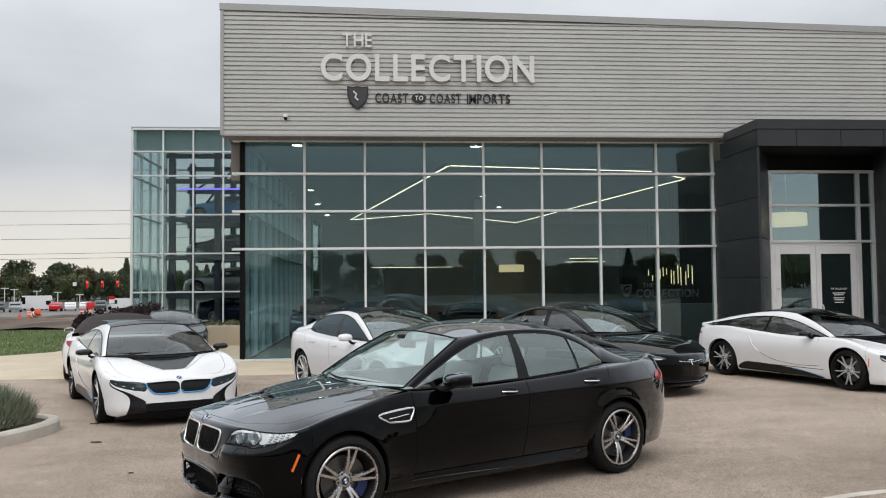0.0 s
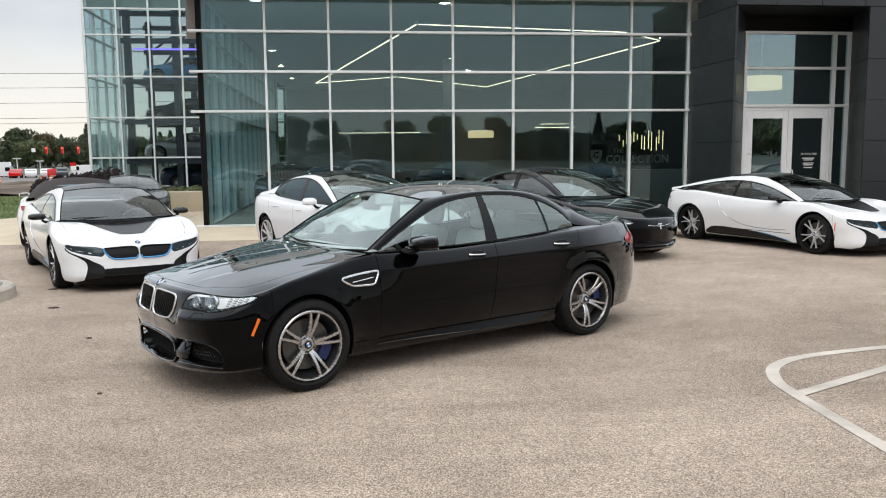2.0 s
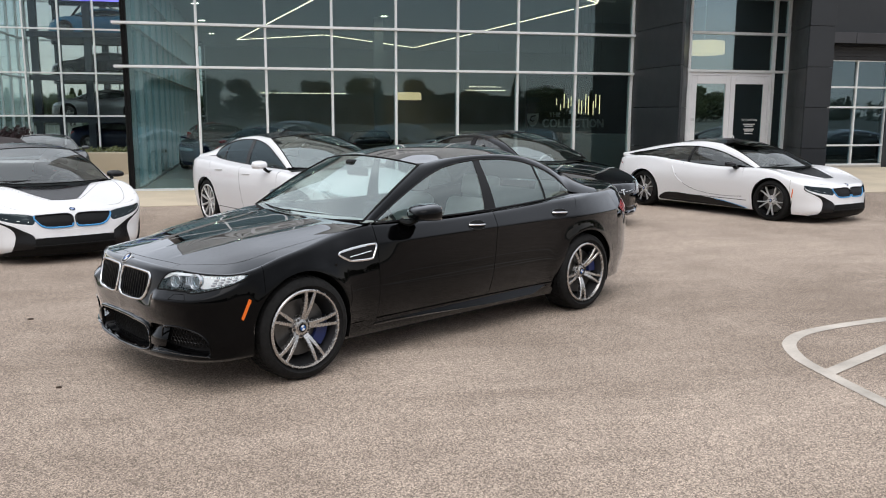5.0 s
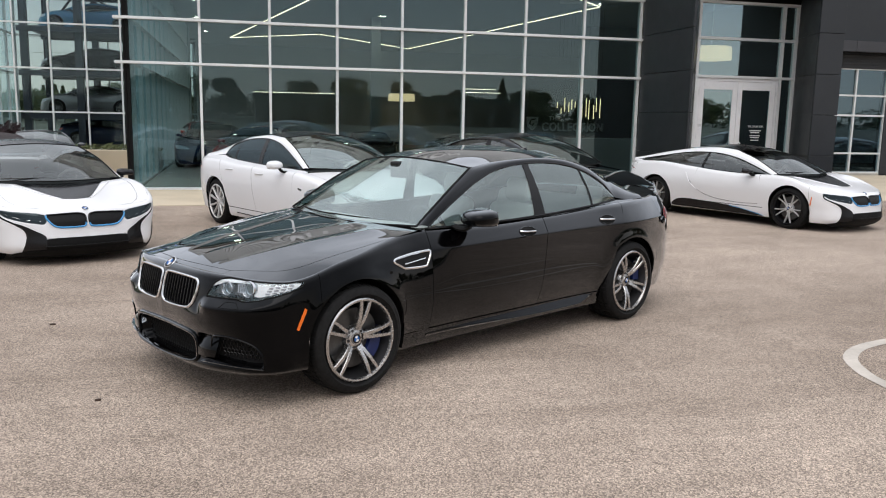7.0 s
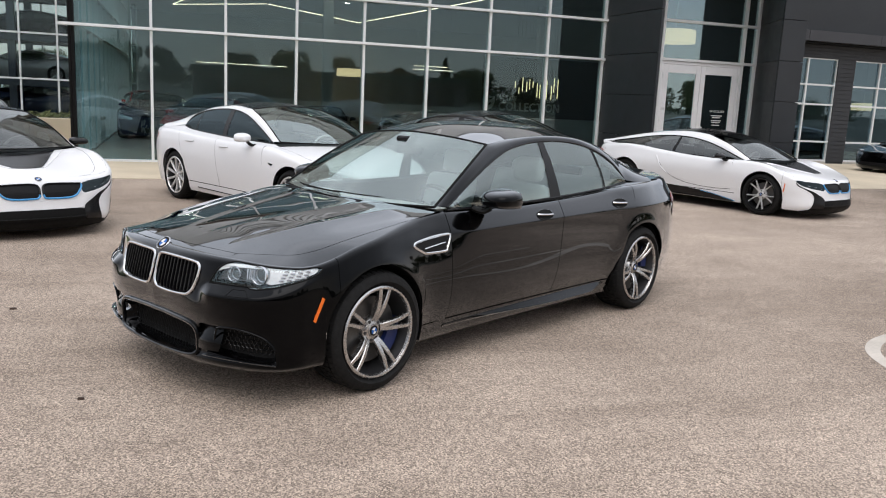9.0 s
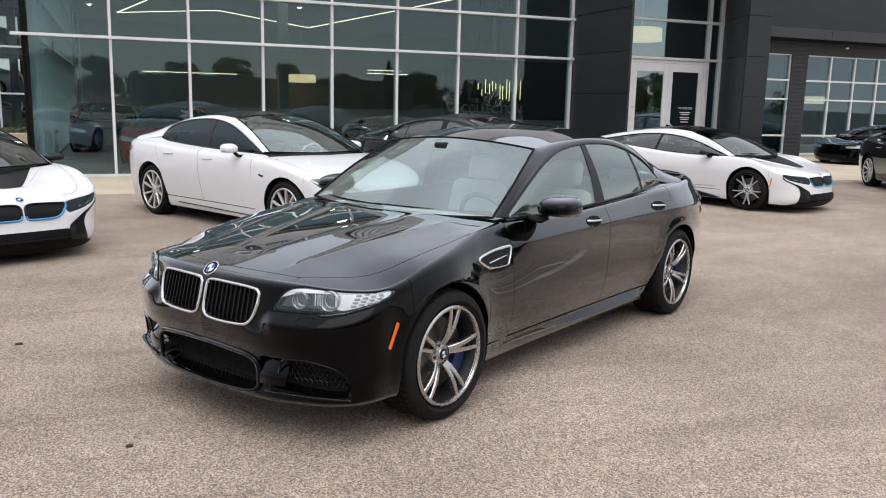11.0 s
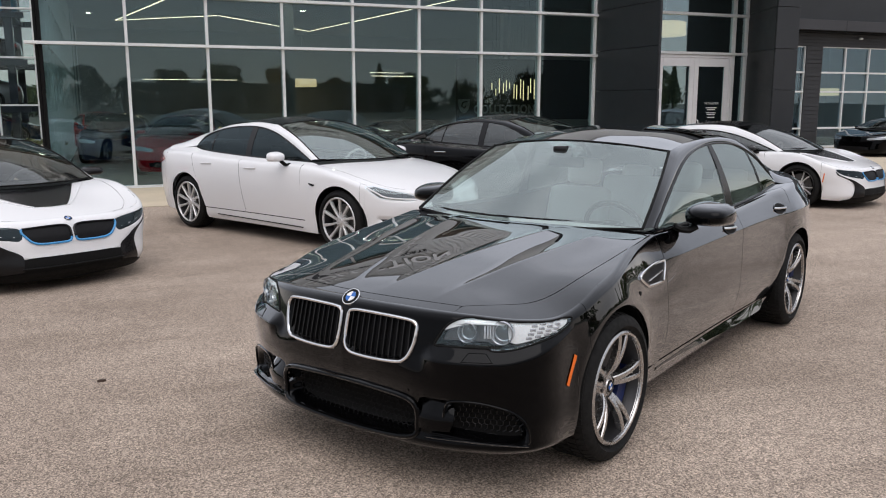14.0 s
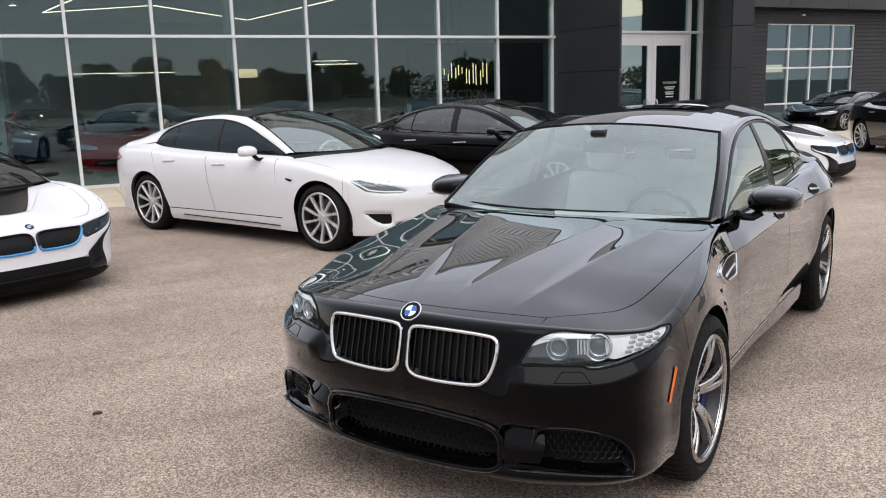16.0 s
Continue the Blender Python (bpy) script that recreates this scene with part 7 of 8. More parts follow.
SALOON = dict(
    ridges=(hood_ridge,),
    crease=0.848, spin=-0.49, wb=2.964, face=0.920, tyre_r=0.345, rim_r=0.262, arch_r=0.378, arch_z=0.352, sill_z=0.30, floor_z=0.16, round=0.030, tilt=0.0135, crown=2.4,
    plan=[(2.335, 0), (2.327, 0.22), (2.298, 0.42), (2.235, 0.60), (2.14, 0.752), (2.0, 0.858), (1.84, 0.908), (1.66, 0.930), (1.45, 0.936), (1.22, 0.912), (1.0, 0.890), (0.6, 0.880), (0, 0.88), (-0.7, 0.886), (-1.1, 0.904),
          (-1.45, 0.940), (-1.75, 0.930), (-2.1, 0.86), (-2.33, 0.745), (-2.48, 0.56), (-2.555, 0.3), (-2.57, 0)],
    prof_front=[(0.12, 0.14), (0.17, 0.06), (0.205, 0.018), (0.24, 0.012), (0.29, 0.028), (0.40, 0.022), (0.50, 0.004), (0.58, 0.0), (0.66, 0.016), (0.74, 0.036), (0.85, 0.07)],
    prof_side=[(0.12, 0.10), (0.185, 0.075), (0.22, 0.058), (0.26, 0.048), (0.31, 0.036), (0.36, 0.021), (0.44, 0.006), (0.50, 0.0), (0.62, 0.0025), (0.72, 0.0075), (0.80, 0.0125), (0.846, 0.0155), (0.851, 0.0180), (0.90, 0.049), (0.945, 0.080), (1.05, 0.155)],
    prof_fore=[(0.12, 0.10), (0.185, 0.075), (0.22, 0.058), (0.26, 0.048), (0.31, 0.036), (0.36, 0.021), (0.44, 0.006), (0.50, 0.0), (0.56, 0.001), (0.62, 0.005), (0.70, 0.016), (0.78, 0.033), (0.86, 0.058), (0.95, 0.095), (1.05, 0.135)],
    prof_rear=[(0.15, 0.12), (0.25, 0.03), (0.45, 0.0), (0.7, 0.01), (0.9, 0.05), (1.05, 0.09)],
    zc=[(2.35, 0.735), (2.27, 0.787), (2.2, 0.812), (2.0, 0.864), (1.7, 0.915), (1.4, 0.952), (1.05, 0.985), (0.8, 0.995), (0.2, 0.995), (-0.46, 1.012), (-1.4, 1.062), (-1.85, 1.085), (-2.2, 1.092), (-2.45, 1.085), (-2.57, 1.06)],
    drop=[(2.35, 0.05), (2.2, 0.10), (1.92, 0.125), (1.6, 0.085), (1.2, 0.055), (1.0, 0.040), (0.86, 0.027), (0.70, 0.029), (0.4, 0.042), (0, 0.05), (-1.4, 0.05), (-2.2, 0.065), (-2.57, 0.09)],
    low=[(-2.57, 0.24), (-1.9, 0.22), (-1.4, 0.185), (0, 0.185), (1.4, 0.185), (1.9, 0.225), (2.335, 0.215)],
    seams=dict(bumper_f=1.775, door_f=0.845, door_f_slant=-0.02, doors=((0.845, -0.30), (-0.30, -1.11)), door_slants=((-0.02, -0.10), (-0.10, -0.30)), bumper_r=-2.0),
    nose_n=190, nose_rows=96,
    cowl=(1.008, 0.82), hood_front=2.21, hood_corner=(2.14, 0.5), hood_joint=[(2.135, 0.505), (2.03, 0.615), (1.90, 0.705), (1.7, 0.752), (1.4, 0.775), (1.1, 0.785), (0.848, 0.784)], cowl_side_x=0.84,
    deck=dict(front=-1.85, y=0.64, front_side=-1.80, corner_x=-2.36, side_x=-1.84),
    cabin=dict(
        rail=[(0.80, 0.775, 0.985), (0.5, 0.722, 1.14), (0.2, 0.668, 1.272), (-0.05, 0.638, 1.343), (-0.4, 0.622, 1.375), (-0.8, 0.622, 1.358), (-1.1, 0.648, 1.288), (-1.3, 0.692, 1.185), (-1.42, 0.742, 1.06)],
        screen_edge=[(0.87, 0.737, 0.988), (0.55, 0.682, 1.186), (0.234, 0.604, 1.354)], cowl_mid=(1.03, 0, 0.972), header_mid=(0.33, 0, 1.405),
        roof_edge=[(0.234, 0.604, 1.354), (-0.1, 0.585, 1.398), (-0.5, 0.58, 1.412), (-0.9, 0.575, 1.392), (-1.2, 0.57, 1.335)],
        rear_edge=[(-1.2, 0.57, 1.335), (-1.5, 0.60, 1.212), (-1.80, 0.64, 1.09)], rear_header_mid=(-1.15, 0, 1.402), deck_mid=(-1.84, 0, 1.10),
        rail_tail=[(-1.6, 0.775, 1.036), (-1.80, 0.785, 1.04)],
        belt=[(0.80, 0.775, 0.972), (0.2, 0.772, 0.968), (-0.46, 0.765, 0.982), (-1.0, 0.758, 1.008), (-1.42, 0.745, 1.042)],
        match=(0.234, -1.2), match_out=(0.16, -1.16), ledge=(0.90, -1.80),
        windows=[("glass", 0.77, -0.325, (0, 0)), ("pillar", -0.325, -0.46, (0.0, 0.07)), ("glass", -0.455, -1.075, (0.07, 0)), ("pillar", -1.075, -1.10, (0.06, 0.06)), ("glass", -1.095, -1.40, (0.06, 0))],
    ),
)

BLACK_PAINT = gloss_black("black_metallic_paint", (0.0012, 0.0012, 0.0014))
WHITE_PAINT = paint("pearl_white_paint", (0.79, 0.79, 0.80), 0.0, 0.4)

saloon = Car("saloon_car", SALOON, BLACK_PAINT, "glossy black four-door sports saloon with twin-spoke alloy wheels")
shapes = saloon_front(saloon)
saloon.body()
saloon_trim(saloon, *shapes)
saloon.hood_and_deck()
saloon.greenhouse()
saloon.wheels(lambda c: tyre_and_rim(c, 0, twin_spokes, 0.262, 0.345, 0.265, SATIN, GUNMETAL, BLUE_CALIPER, cap=(BADGE_BLUE, BADGE_WHITE), dish=0.055))
saloon.seats(LEATHER_LIGHT, z=0.36, h=0.60)
saloon.dash(0.98, 0.52, 0.95, 0.66)
saloon.mirror(0.45, 0.945, 1.030, 0.27, 0.24, 0.155, foot=(0.56, 0.785, 0.972))
saloon.handle(-0.165, 0.883, 0.165, h=0.019, out=0.022)
saloon.handle(-1.150, 0.905, 0.165, h=0.019, out=0.022)

# ---------------------------------------------------------------- the white hybrid coupes
COUPE = dict(
    wb=2.80, face=0.925, tyre_r=0.338, rim_r=0.258, arch_r=0.372, arch_z=0.345, sill_z=0.30, floor_z=0.13, round=0.05, tilt=0.0, crown=2.6,
    plan=[(2.29, 0), (2.275, 0.3), (2.21, 0.55), (2.06, 0.78), (1.86, 0.90), (1.6, 0.95), (1.3, 0.958), (0.7, 0.93), (0, 0.925), (-0.7, 0.945), (-1.3, 0.972), (-1.7, 0.965), (-2.05, 0.90), (-2.25, 0.7), (-2.35, 0.35), (-2.37, 0)],
    prof_front=[(0.1, 0.10), (0.16, 0.03), (0.22, 0.0), (0.35, 0.02), (0.48, 0.04), (0.55, 0.07), (0.65, 0.12)],
    prof_side=[(0.1, 0.12), (0.18, 0.07), (0.26, 0.05), (0.36, 0.035), (0.50, 0.01), (0.62, 0.0), (0.72, 0.012), (0.80, 0.035), (0.95, 0.08)],
    prof_rear=[(0.15, 0.10), (0.3, 0.02), (0.5, 0.0), (0.8, 0.04), (0.95, 0.09)],
    zc=[(2.3, 0.57), (2.15, 0.625), (1.9, 0.69), (1.6, 0.755), (1.3, 0.815), (1.0, 0.85), (0.6, 0.86), (0, 0.875), (-0.6, 0.92), (-1.4, 0.965), (-2.0, 0.96), (-2.37, 0.93)],
    drop=[(2.3, 0.05), (2.1, 0.055), (1.9, 0.03), (1.4, -0.035), (1.0, -0.01), (0.5, 0.02), (-0.5, 0.02), (-1.4, 0.0), (-2.2, 0.05)],
    low=[(-2.37, 0.22), (-1.7, 0.18), (-1.0, 0.15), (1.0, 0.15), (1.8, 0.14), (2.29, 0.13)],
    seams=dict(bumper_f=1.75, door_f=0.93, door_f_slant=-0.12, doors=((0.93, -0.62),), door_slants=((-0.12, 0.14),), bumper_r=-1.95),
    nose_n=120, nose_rows=60,
    cowl=(1.28, 1.06), hood_front=2.16, hood_corner=(2.0, 0.6), hood_joint=[(2.03, 0.58), (1.85, 0.70), (1.6, 0.755), (1.35, 0.77), (1.1, 0.765)], cowl_side_x=1.05, cowl_w=0.10,
    deck=dict(front=-2.14, y=0.64, front_side=-2.11, corner_x=-2.22, side_x=-2.12),
    cabin=dict(
        rail=[(1.0, 0.81, 0.845), (0.6, 0.745, 0.985), (0.2, 0.68, 1.10), (-0.2, 0.65, 1.162), (-0.6, 0.645, 1.168), (-1.0, 0.665, 1.135), (-1.4, 0.70, 1.068), (-1.9, 0.745, 0.985)],
        screen_edge=[(1.07, 0.755, 0.872), (0.6, 0.66, 1.09), (0.12, 0.55, 1.232)], cowl_mid=(1.30, 0, 0.865), header_mid=(0.2, 0, 1.272),
        roof_edge=[(0.12, 0.55, 1.232), (-0.3, 0.53, 1.262), (-0.8, 0.52, 1.238)], rear_header_mid=(-0.8, 0, 1.282),
        rear_edge=[(-0.8, 0.52, 1.238), (-1.4, 0.57, 1.145), (-2.1, 0.64, 1.0)], deck_mid=(-2.14, 0, 1.0),
        rail_tail=[(-2.0, 0.765, 0.978), (-2.1, 0.77, 0.976)],
        belt=[(1.0, 0.81, 0.832), (0.3, 0.81, 0.855), (-0.5, 0.80, 0.885), (-1.2, 0.80, 0.93), (-1.9, 0.765, 0.968)],
        match=(0.12, -0.8), match_out=(0.05, -0.8), ledge=(1.09, -2.1), roof_mat=PLASTIC, trim_r=0.010, side_glass=TINT_GLASS, glass=COUPE_GLASS,
        windows=[("glass", 0.96, -0.42, (0, 0)), ("pillar", -0.42, -0.47, (0.05, 0.05)), ("glass", -0.46, -1.87, (0.05, 0))],
    ),
)


def build_coupe():
    c = Car("coupe_car", COUPE, WHITE_PAINT, "low white hybrid sports coupe with black roof and bonnet panel", 0.8)
    shapes = coupe_front(c)
    c.body()
    coupe_trim(c, *shapes)
    c.hood_and_deck()
    c.greenhouse()
    c.wheels(lambda k: tyre_and_rim(k, 0, straight_spokes(5, 0.020, 0.015, 0.0, 0.23), 0.262, 0.338, 0.22, SILVER_RIM, PLASTIC, cap=(BADGE_BLUE, BADGE_WHITE), lip_mat=PLASTIC))
    c.seats(LEATHER_DARK, False, -0.2, 0.2, 0.55)
    c.dash(1.1, 0.55, 0.84, 0.66, LEATHER_DARK)
    c.mirror(0.62, 0.99, 0.90, 0.17, 0.22, 0.11, PLASTIC)
    return c


coupe = build_coupe()


def by_hub(hub, heading, wb, face, side, end=1):
    """Where a car's middle lies if one of its hubs (side 1: left; end 1: front) lies at hub."""
    a = radians(heading)
    f, l = Vector((math.cos(a), math.sin(a))), Vector((-math.sin(a), math.cos(a)))
    p = Vector(hub) - f * (end * wb / 2) - l * (side * face)
    return p.x, p.y


saloon.place(0.818, 7.838, 210.17)
coupe.place(*by_hub((8.018, 13.092), -69.0, 2.80, 0.925, -1), -69.0)
coupe_b = copy_thing(coupe.root, pose(-3.38, 13.28, 0, 0, 0, -63.9))
for ob in [o for o in coupe_b.children if o.name.startswith("side_marker")]:
    bpy.data.objects.remove(ob)
tagged(coupe_b, "low white hybrid sports coupe with dark bonnet panel near the lawn")

# ---------------------------------------------------------------- the electric liftbacks
LIFTBACK = dict(
    wb=2.96, face=0.93, tyre_r=0.35, rim_r=0.266, arch_r=0.385, arch_z=0.358, sill_z=0.31, floor_z=0.15, round=0.05, tilt=0.015, crown=2.4,
    plan=[(2.40, 0), (2.382, 0.25), (2.30, 0.5), (2.12, 0.74), (1.9, 0.88), (1.6, 0.948), (1.3, 0.96), (0.6, 0.945), (0, 0.94), (-0.8, 0.952), (-1.5, 0.968), (-2.0, 0.93), (-2.35, 0.78), (-2.5, 0.5), (-2.56, 0)],
    prof_front=[(0.12, 0.14), (0.18, 0.05), (0.25, 0.02), (0.4, 0.01), (0.52, 0.0), (0.62, 0.03), (0.75, 0.09)],
    prof_side=[(0.12, 0.11), (0.2, 0.06), (0.28, 0.045), (0.38, 0.03), (0.52, 0.01), (0.68, 0.0), (0.82, 0.006), (0.92, 0.028), (1.05, 0.07)],
    prof_rear=[(0.15, 0.12), (0.3, 0.03), (0.5, 0.0), (0.8, 0.02), (1.05, 0.09)],
    zc=[(2.4, 0.63), (2.3, 0.69), (2.15, 0.75), (1.9, 0.825), (1.5, 0.91), (1.15, 0.962), (0.9, 0.985), (0, 1.0), (-0.8, 1.02), (-1.5, 1.06), (-2.1, 1.075), (-2.56, 1.05)],
    drop=[(2.4, 0.05), (2.1, 0.09), (1.9, 0.08), (1.5, 0.045), (1.0, 0.04), (0, 0.045), (-1.5, 0.045), (-2.4, 0.07)],
    low=[(-2.56, 0.24), (-1.9, 0.22), (-1.2, 0.17), (1.2, 0.17), (1.9, 0.18), (2.4, 0.18)],
    seams=dict(bumper_f=1.80, door_f=0.90, door_f_slant=-0.06, doors=((0.90, -0.24), (-0.24, -1.14)), door_slants=((-0.06, -0.10), (-0.10, -0.22)), bumper_r=-2.0),
    nose_n=90, nose_rows=44,
    cowl=(1.22, 0.98), hood_front=2.30, hood_corner=(2.1, 0.5), hood_joint=[(2.20, 0.50), (2.0, 0.68), (1.7, 0.77), (1.4, 0.795), (1.02, 0.80)], cowl_side_x=0.96,
    deck=dict(front=-2.1, y=0.62, front_side=-2.05, corner_x=-2.36, side_x=-2.08),
    cabin=dict(
        rail=[(0.88, 0.79, 0.985), (0.5, 0.735, 1.15), (0.1, 0.675, 1.29), (-0.3, 0.645, 1.350), (-0.75, 0.650, 1.338), (-1.08, 0.672, 1.288), (-1.32, 0.708, 1.205), (-1.46, 0.752, 1.085)],
        screen_edge=[(0.98, 0.75, 1.0), (0.5, 0.665, 1.235), (0.06, 0.575, 1.375)], cowl_mid=(1.20, 0, 0.985), header_mid=(0.12, 0, 1.425),
        roof_edge=[(0.06, 0.575, 1.375), (-0.4, 0.56, 1.405), (-0.9, 0.55, 1.37)], rear_header_mid=(-0.9, 0, 1.41),
        rear_edge=[(-0.9, 0.55, 1.37), (-1.5, 0.58, 1.24), (-2.05, 0.62, 1.09)], deck_mid=(-2.1, 0, 1.11),
        rail_tail=[(-1.8, 0.80, 1.048), (-2.05, 0.80, 1.052)],
        belt=[(0.88, 0.79, 0.972), (0, 0.795, 0.985), (-0.8, 0.785, 1.010), (-1.30, 0.772, 1.038), (-1.46, 0.760, 1.070)],
        match=(0.06, -0.9), match_out=(0.0, -0.95), ledge=(1.0, -2.05), side_glass=DARK_GLASS, trim_r=0.009, roof_mat=PLASTIC,
        windows=[("glass", 0.85, -0.25, (0, 0)), ("pillar", -0.25, -0.36, (0, 0.0)), ("glass", -0.36, -1.10, (0, 0.05)), ("pillar", -1.10, -1.12, (0.05, 0.05)), ("glass", -1.115, -1.45, (0.05, 0))],
    ),
)


def build_liftback(colour, label):
    spec = dict(LIFTBACK)
    if colour is BLACK_PAINT:
        spec["cabin"] = dict(LIFTBACK["cabin"], side_glass=TINT_GLASS)
    c = Car("liftback_car", spec, colour, label, 0.8)
    shapes = liftback_front(c)
    c.body()
    liftback_trim(c, *shapes, colour is BLACK_PAINT)
    c.hood_and_deck()
    c.greenhouse()
    c.wheels(lambda k: tyre_and_rim(k, 0, straight_spokes(10, 0.020, 0.034, 0.10), 0.266, 0.35, 0.245, SILVER_RIM, GUNMETAL))
    c.seats(LEATHER_DARK, True, -0.1, 0.33, 0.6)
    c.dash(1.05, 0.5, 0.94, 0.68, LEATHER_DARK)
    c.mirror(0.52, 1.02, 1.02, 0.17, 0.22, 0.14)
    for x in (-0.10, -1.0):
        c.handle(x, 0.86 + (0.02 if x < -0.5 else 0), 0.22, CHROME if colour is BLACK_PAINT else SILVER_RIM, 0.022, 0.004, False)
    return c


white_lift = build_liftback(WHITE_PAINT, "white electric liftback saloon with black glass roof")
white_lift.place(*by_hub((0.25, 11.998), -63.3, 2.96, 0.93, -1), -63.3)
black_lift = build_liftback(BLACK_PAINT, "black electric liftback saloon with chrome window trim")
black_lift.place(5.205 - 2.38 * math.cos(radians(-63)), 12.743 - 2.38 * math.sin(radians(-63)), -63)
black_far = copy_thing(black_lift.root, pose(*by_hub((14.13, 16.08), -117, 2.96, 0.93, -1, -1), 0, 0, 0, -117))
tagged(black_far, "black electric liftback saloon parked near the dark wing")


# ---------------------------------------------------------------- the other cars
def basic_car(name, spec, colour, label, detail=0.5, rim=SATIN, spokes=None, seats=None):
    """A car without the trim of the near ones, but with its lamps and glass."""
    c = Car(name, spec, colour, label, detail)
    c.body()
    c.hood_and_deck()
    c.greenhouse()
    r = spec["rim_r"]
    c.wheels(lambda k: tyre_and_rim(k, 0, spokes or straight_spokes(7, 0.04, 0.03), r, spec["tyre_r"], 0.22, rim, GUNMETAL))
    X = c.ux
    zt = c.ztop(X(1.95))
    c.patch("headlight", [(c.uy(0.50), zt - 0.16), (c.uy(0.50), zt - 0.09), (X(1.95), zt - 0.03), (X(1.80), zt - 0.04), (X(1.92), zt - 0.13)], LAMP_SILVER, 0.004, 8, 12, label="clear headlight")
    zr = c.ztop(X(-2.1))
    c.patch("tail_lamp", [(X(-2.02), zr - 0.10), (X(-2.2), zr - 0.07), (c.U - 0.25, zr - 0.08), (c.U - 0.25, zr - 0.22), (X(-2.2), zr - 0.22)], RED_LAMP, 0.004, 8, 12, label="red tail lamp")
    mid_patch(c, "intake", [(0.0, 0.36), (0.35, 0.36), (0.55, 0.33), (0.52, 0.24), (0.0, 0.22)], MESH_BLACK, 0.0, off=0.004)
    c.seats(seats or LEATHER_DARK, False, -0.2, 0.24, 0.55)
    c.dash(1.0, 0.55, c.zc(1.0) - 0.03, 0.62, LEATHER_DARK)
    c.mirror(0.6, 0.98, c.zc(0.6) + 0.04, 0.16, 0.2, 0.12)
    return c


def variant(base, **changes):
    out = dict(base)
    cab = dict(base["cabin"])
    cab.update(changes.pop("cabin", {}))
    out.update(changes)
    out["cabin"] = cab
    return out


FABRIC = varied("dark_soft_top_fabric", (0.030, 0.022, 0.022), 0.9, amount=0.15, scale=8, fine=150, bump=0.1, world=False)
SILVER_PAINT = paint("silver_paint", (0.30, 0.31, 0.32), 0.6, 0.35)
GREY_PAINT = paint("dark_grey_paint", (0.075, 0.08, 0.085), 0.5, 0.35)
RED_PAINT = paint("red_paint", (0.58, 0.016, 0.016), 0.0, 0.4)
DEEP_RED_PAINT = paint("deep_red_paint", (0.42, 0.012, 0.020), 0.0, 0.4)
BLUE_PAINT = paint("sky_blue_paint", (0.06, 0.22, 0.38), 0.3, 0.35)
NAVY_PAINT = paint("navy_paint", (0.012, 0.022, 0.06), 0.2, 0.35)

GT = variant(COUPE, nose_n=40, nose_rows=24,
             zc=[(2.3, 0.62), (2.15, 0.69), (1.9, 0.76), (1.6, 0.82), (1.3, 0.87), (1.0, 0.91), (0.6, 0.92), (0, 0.93), (-0.6, 0.96), (-1.4, 1.0), (-2.0, 0.99), (-2.37, 0.96)],
             cabin=dict(rail=[(1.0, 0.81, 0.905), (0.6, 0.745, 1.04), (0.2, 0.68, 1.16), (-0.2, 0.65, 1.21), (-0.6, 0.65, 1.205), (-1.0, 0.69, 1.14), (-1.35, 0.75, 1.05)],
                        screen_edge=[(1.07, 0.755, 0.93), (0.6, 0.66, 1.15), (0.12, 0.55, 1.28)], cowl_mid=(1.30, 0, 0.925), header_mid=(0.2, 0, 1.32),
                        roof_edge=[(0.12, 0.55, 1.28), (-0.3, 0.53, 1.31), (-0.8, 0.52, 1.285)], rear_header_mid=(-0.8, 0, 1.33),
                        rear_edge=[(-0.8, 0.52, 1.285), (-1.4, 0.57, 1.18), (-2.1, 0.64, 1.03)], deck_mid=(-2.14, 0, 1.03), rail_tail=[(-1.8, 0.765, 1.01), (-2.1, 0.77, 1.005)],
                        belt=[(1.0, 0.81, 0.892), (0.3, 0.81, 0.91), (-0.5, 0.80, 0.94), (-1.35, 0.77, 1.035)],
                        windows=[("glass", 0.96, -0.42, (0, 0)), ("pillar", -0.42, -0.47, (0.05, 0.05)), ("glass", -0.46, -1.32, (0.05, 0))], roof_mat=None))
SOFT_TOP = variant(GT, cabin=dict(roof_mat=FABRIC, rail_mat=FABRIC, rear_glass=FABRIC))
OPEN_TOP = variant(GT, cabin=dict(roofless=True))

convertible = basic_car("convertible_car", SOFT_TOP, WHITE_PAINT, "white convertible with closed dark soft top, seen from behind", 0.6)
convertible.place(-5.45, 18.75, 106.0)
convertible.root.scale = (1.03, 1.07, 0.94)
rear = [(-0.8 - 1.34 * f, 0.07 * k * (1 - 0.1 * f), 1.352 - 0.30 * f - 0.045 * (0.07 * k / 0.55) ** 2) for f in (0.34, 0.48, 0.62, 0.76) for k in range(-6, 7)]
mesh_object("rear_window", rear, grid_faces(4, 13), DARK_GLASS, convertible.root, "small glass window in the soft top", smooth=True)
roadster = basic_car("roadster_car", OPEN_TOP, GREY_PAINT, "dark grey open roadster with its windscreen up", 0.6)
roadster.place(-5.55, 23.75, -72.0)
roadster.root.scale = (0.9, 0.9, 0.9)
sports = basic_car("sports_car", GT, BLACK_PAINT, "low black sports car parked before the dark wing", 0.6)
sports.place(*by_hub((20.2, 21.1), 186, 2.80, 0.925, 1, 1), 186.0)
sports.root.scale.z = 0.9
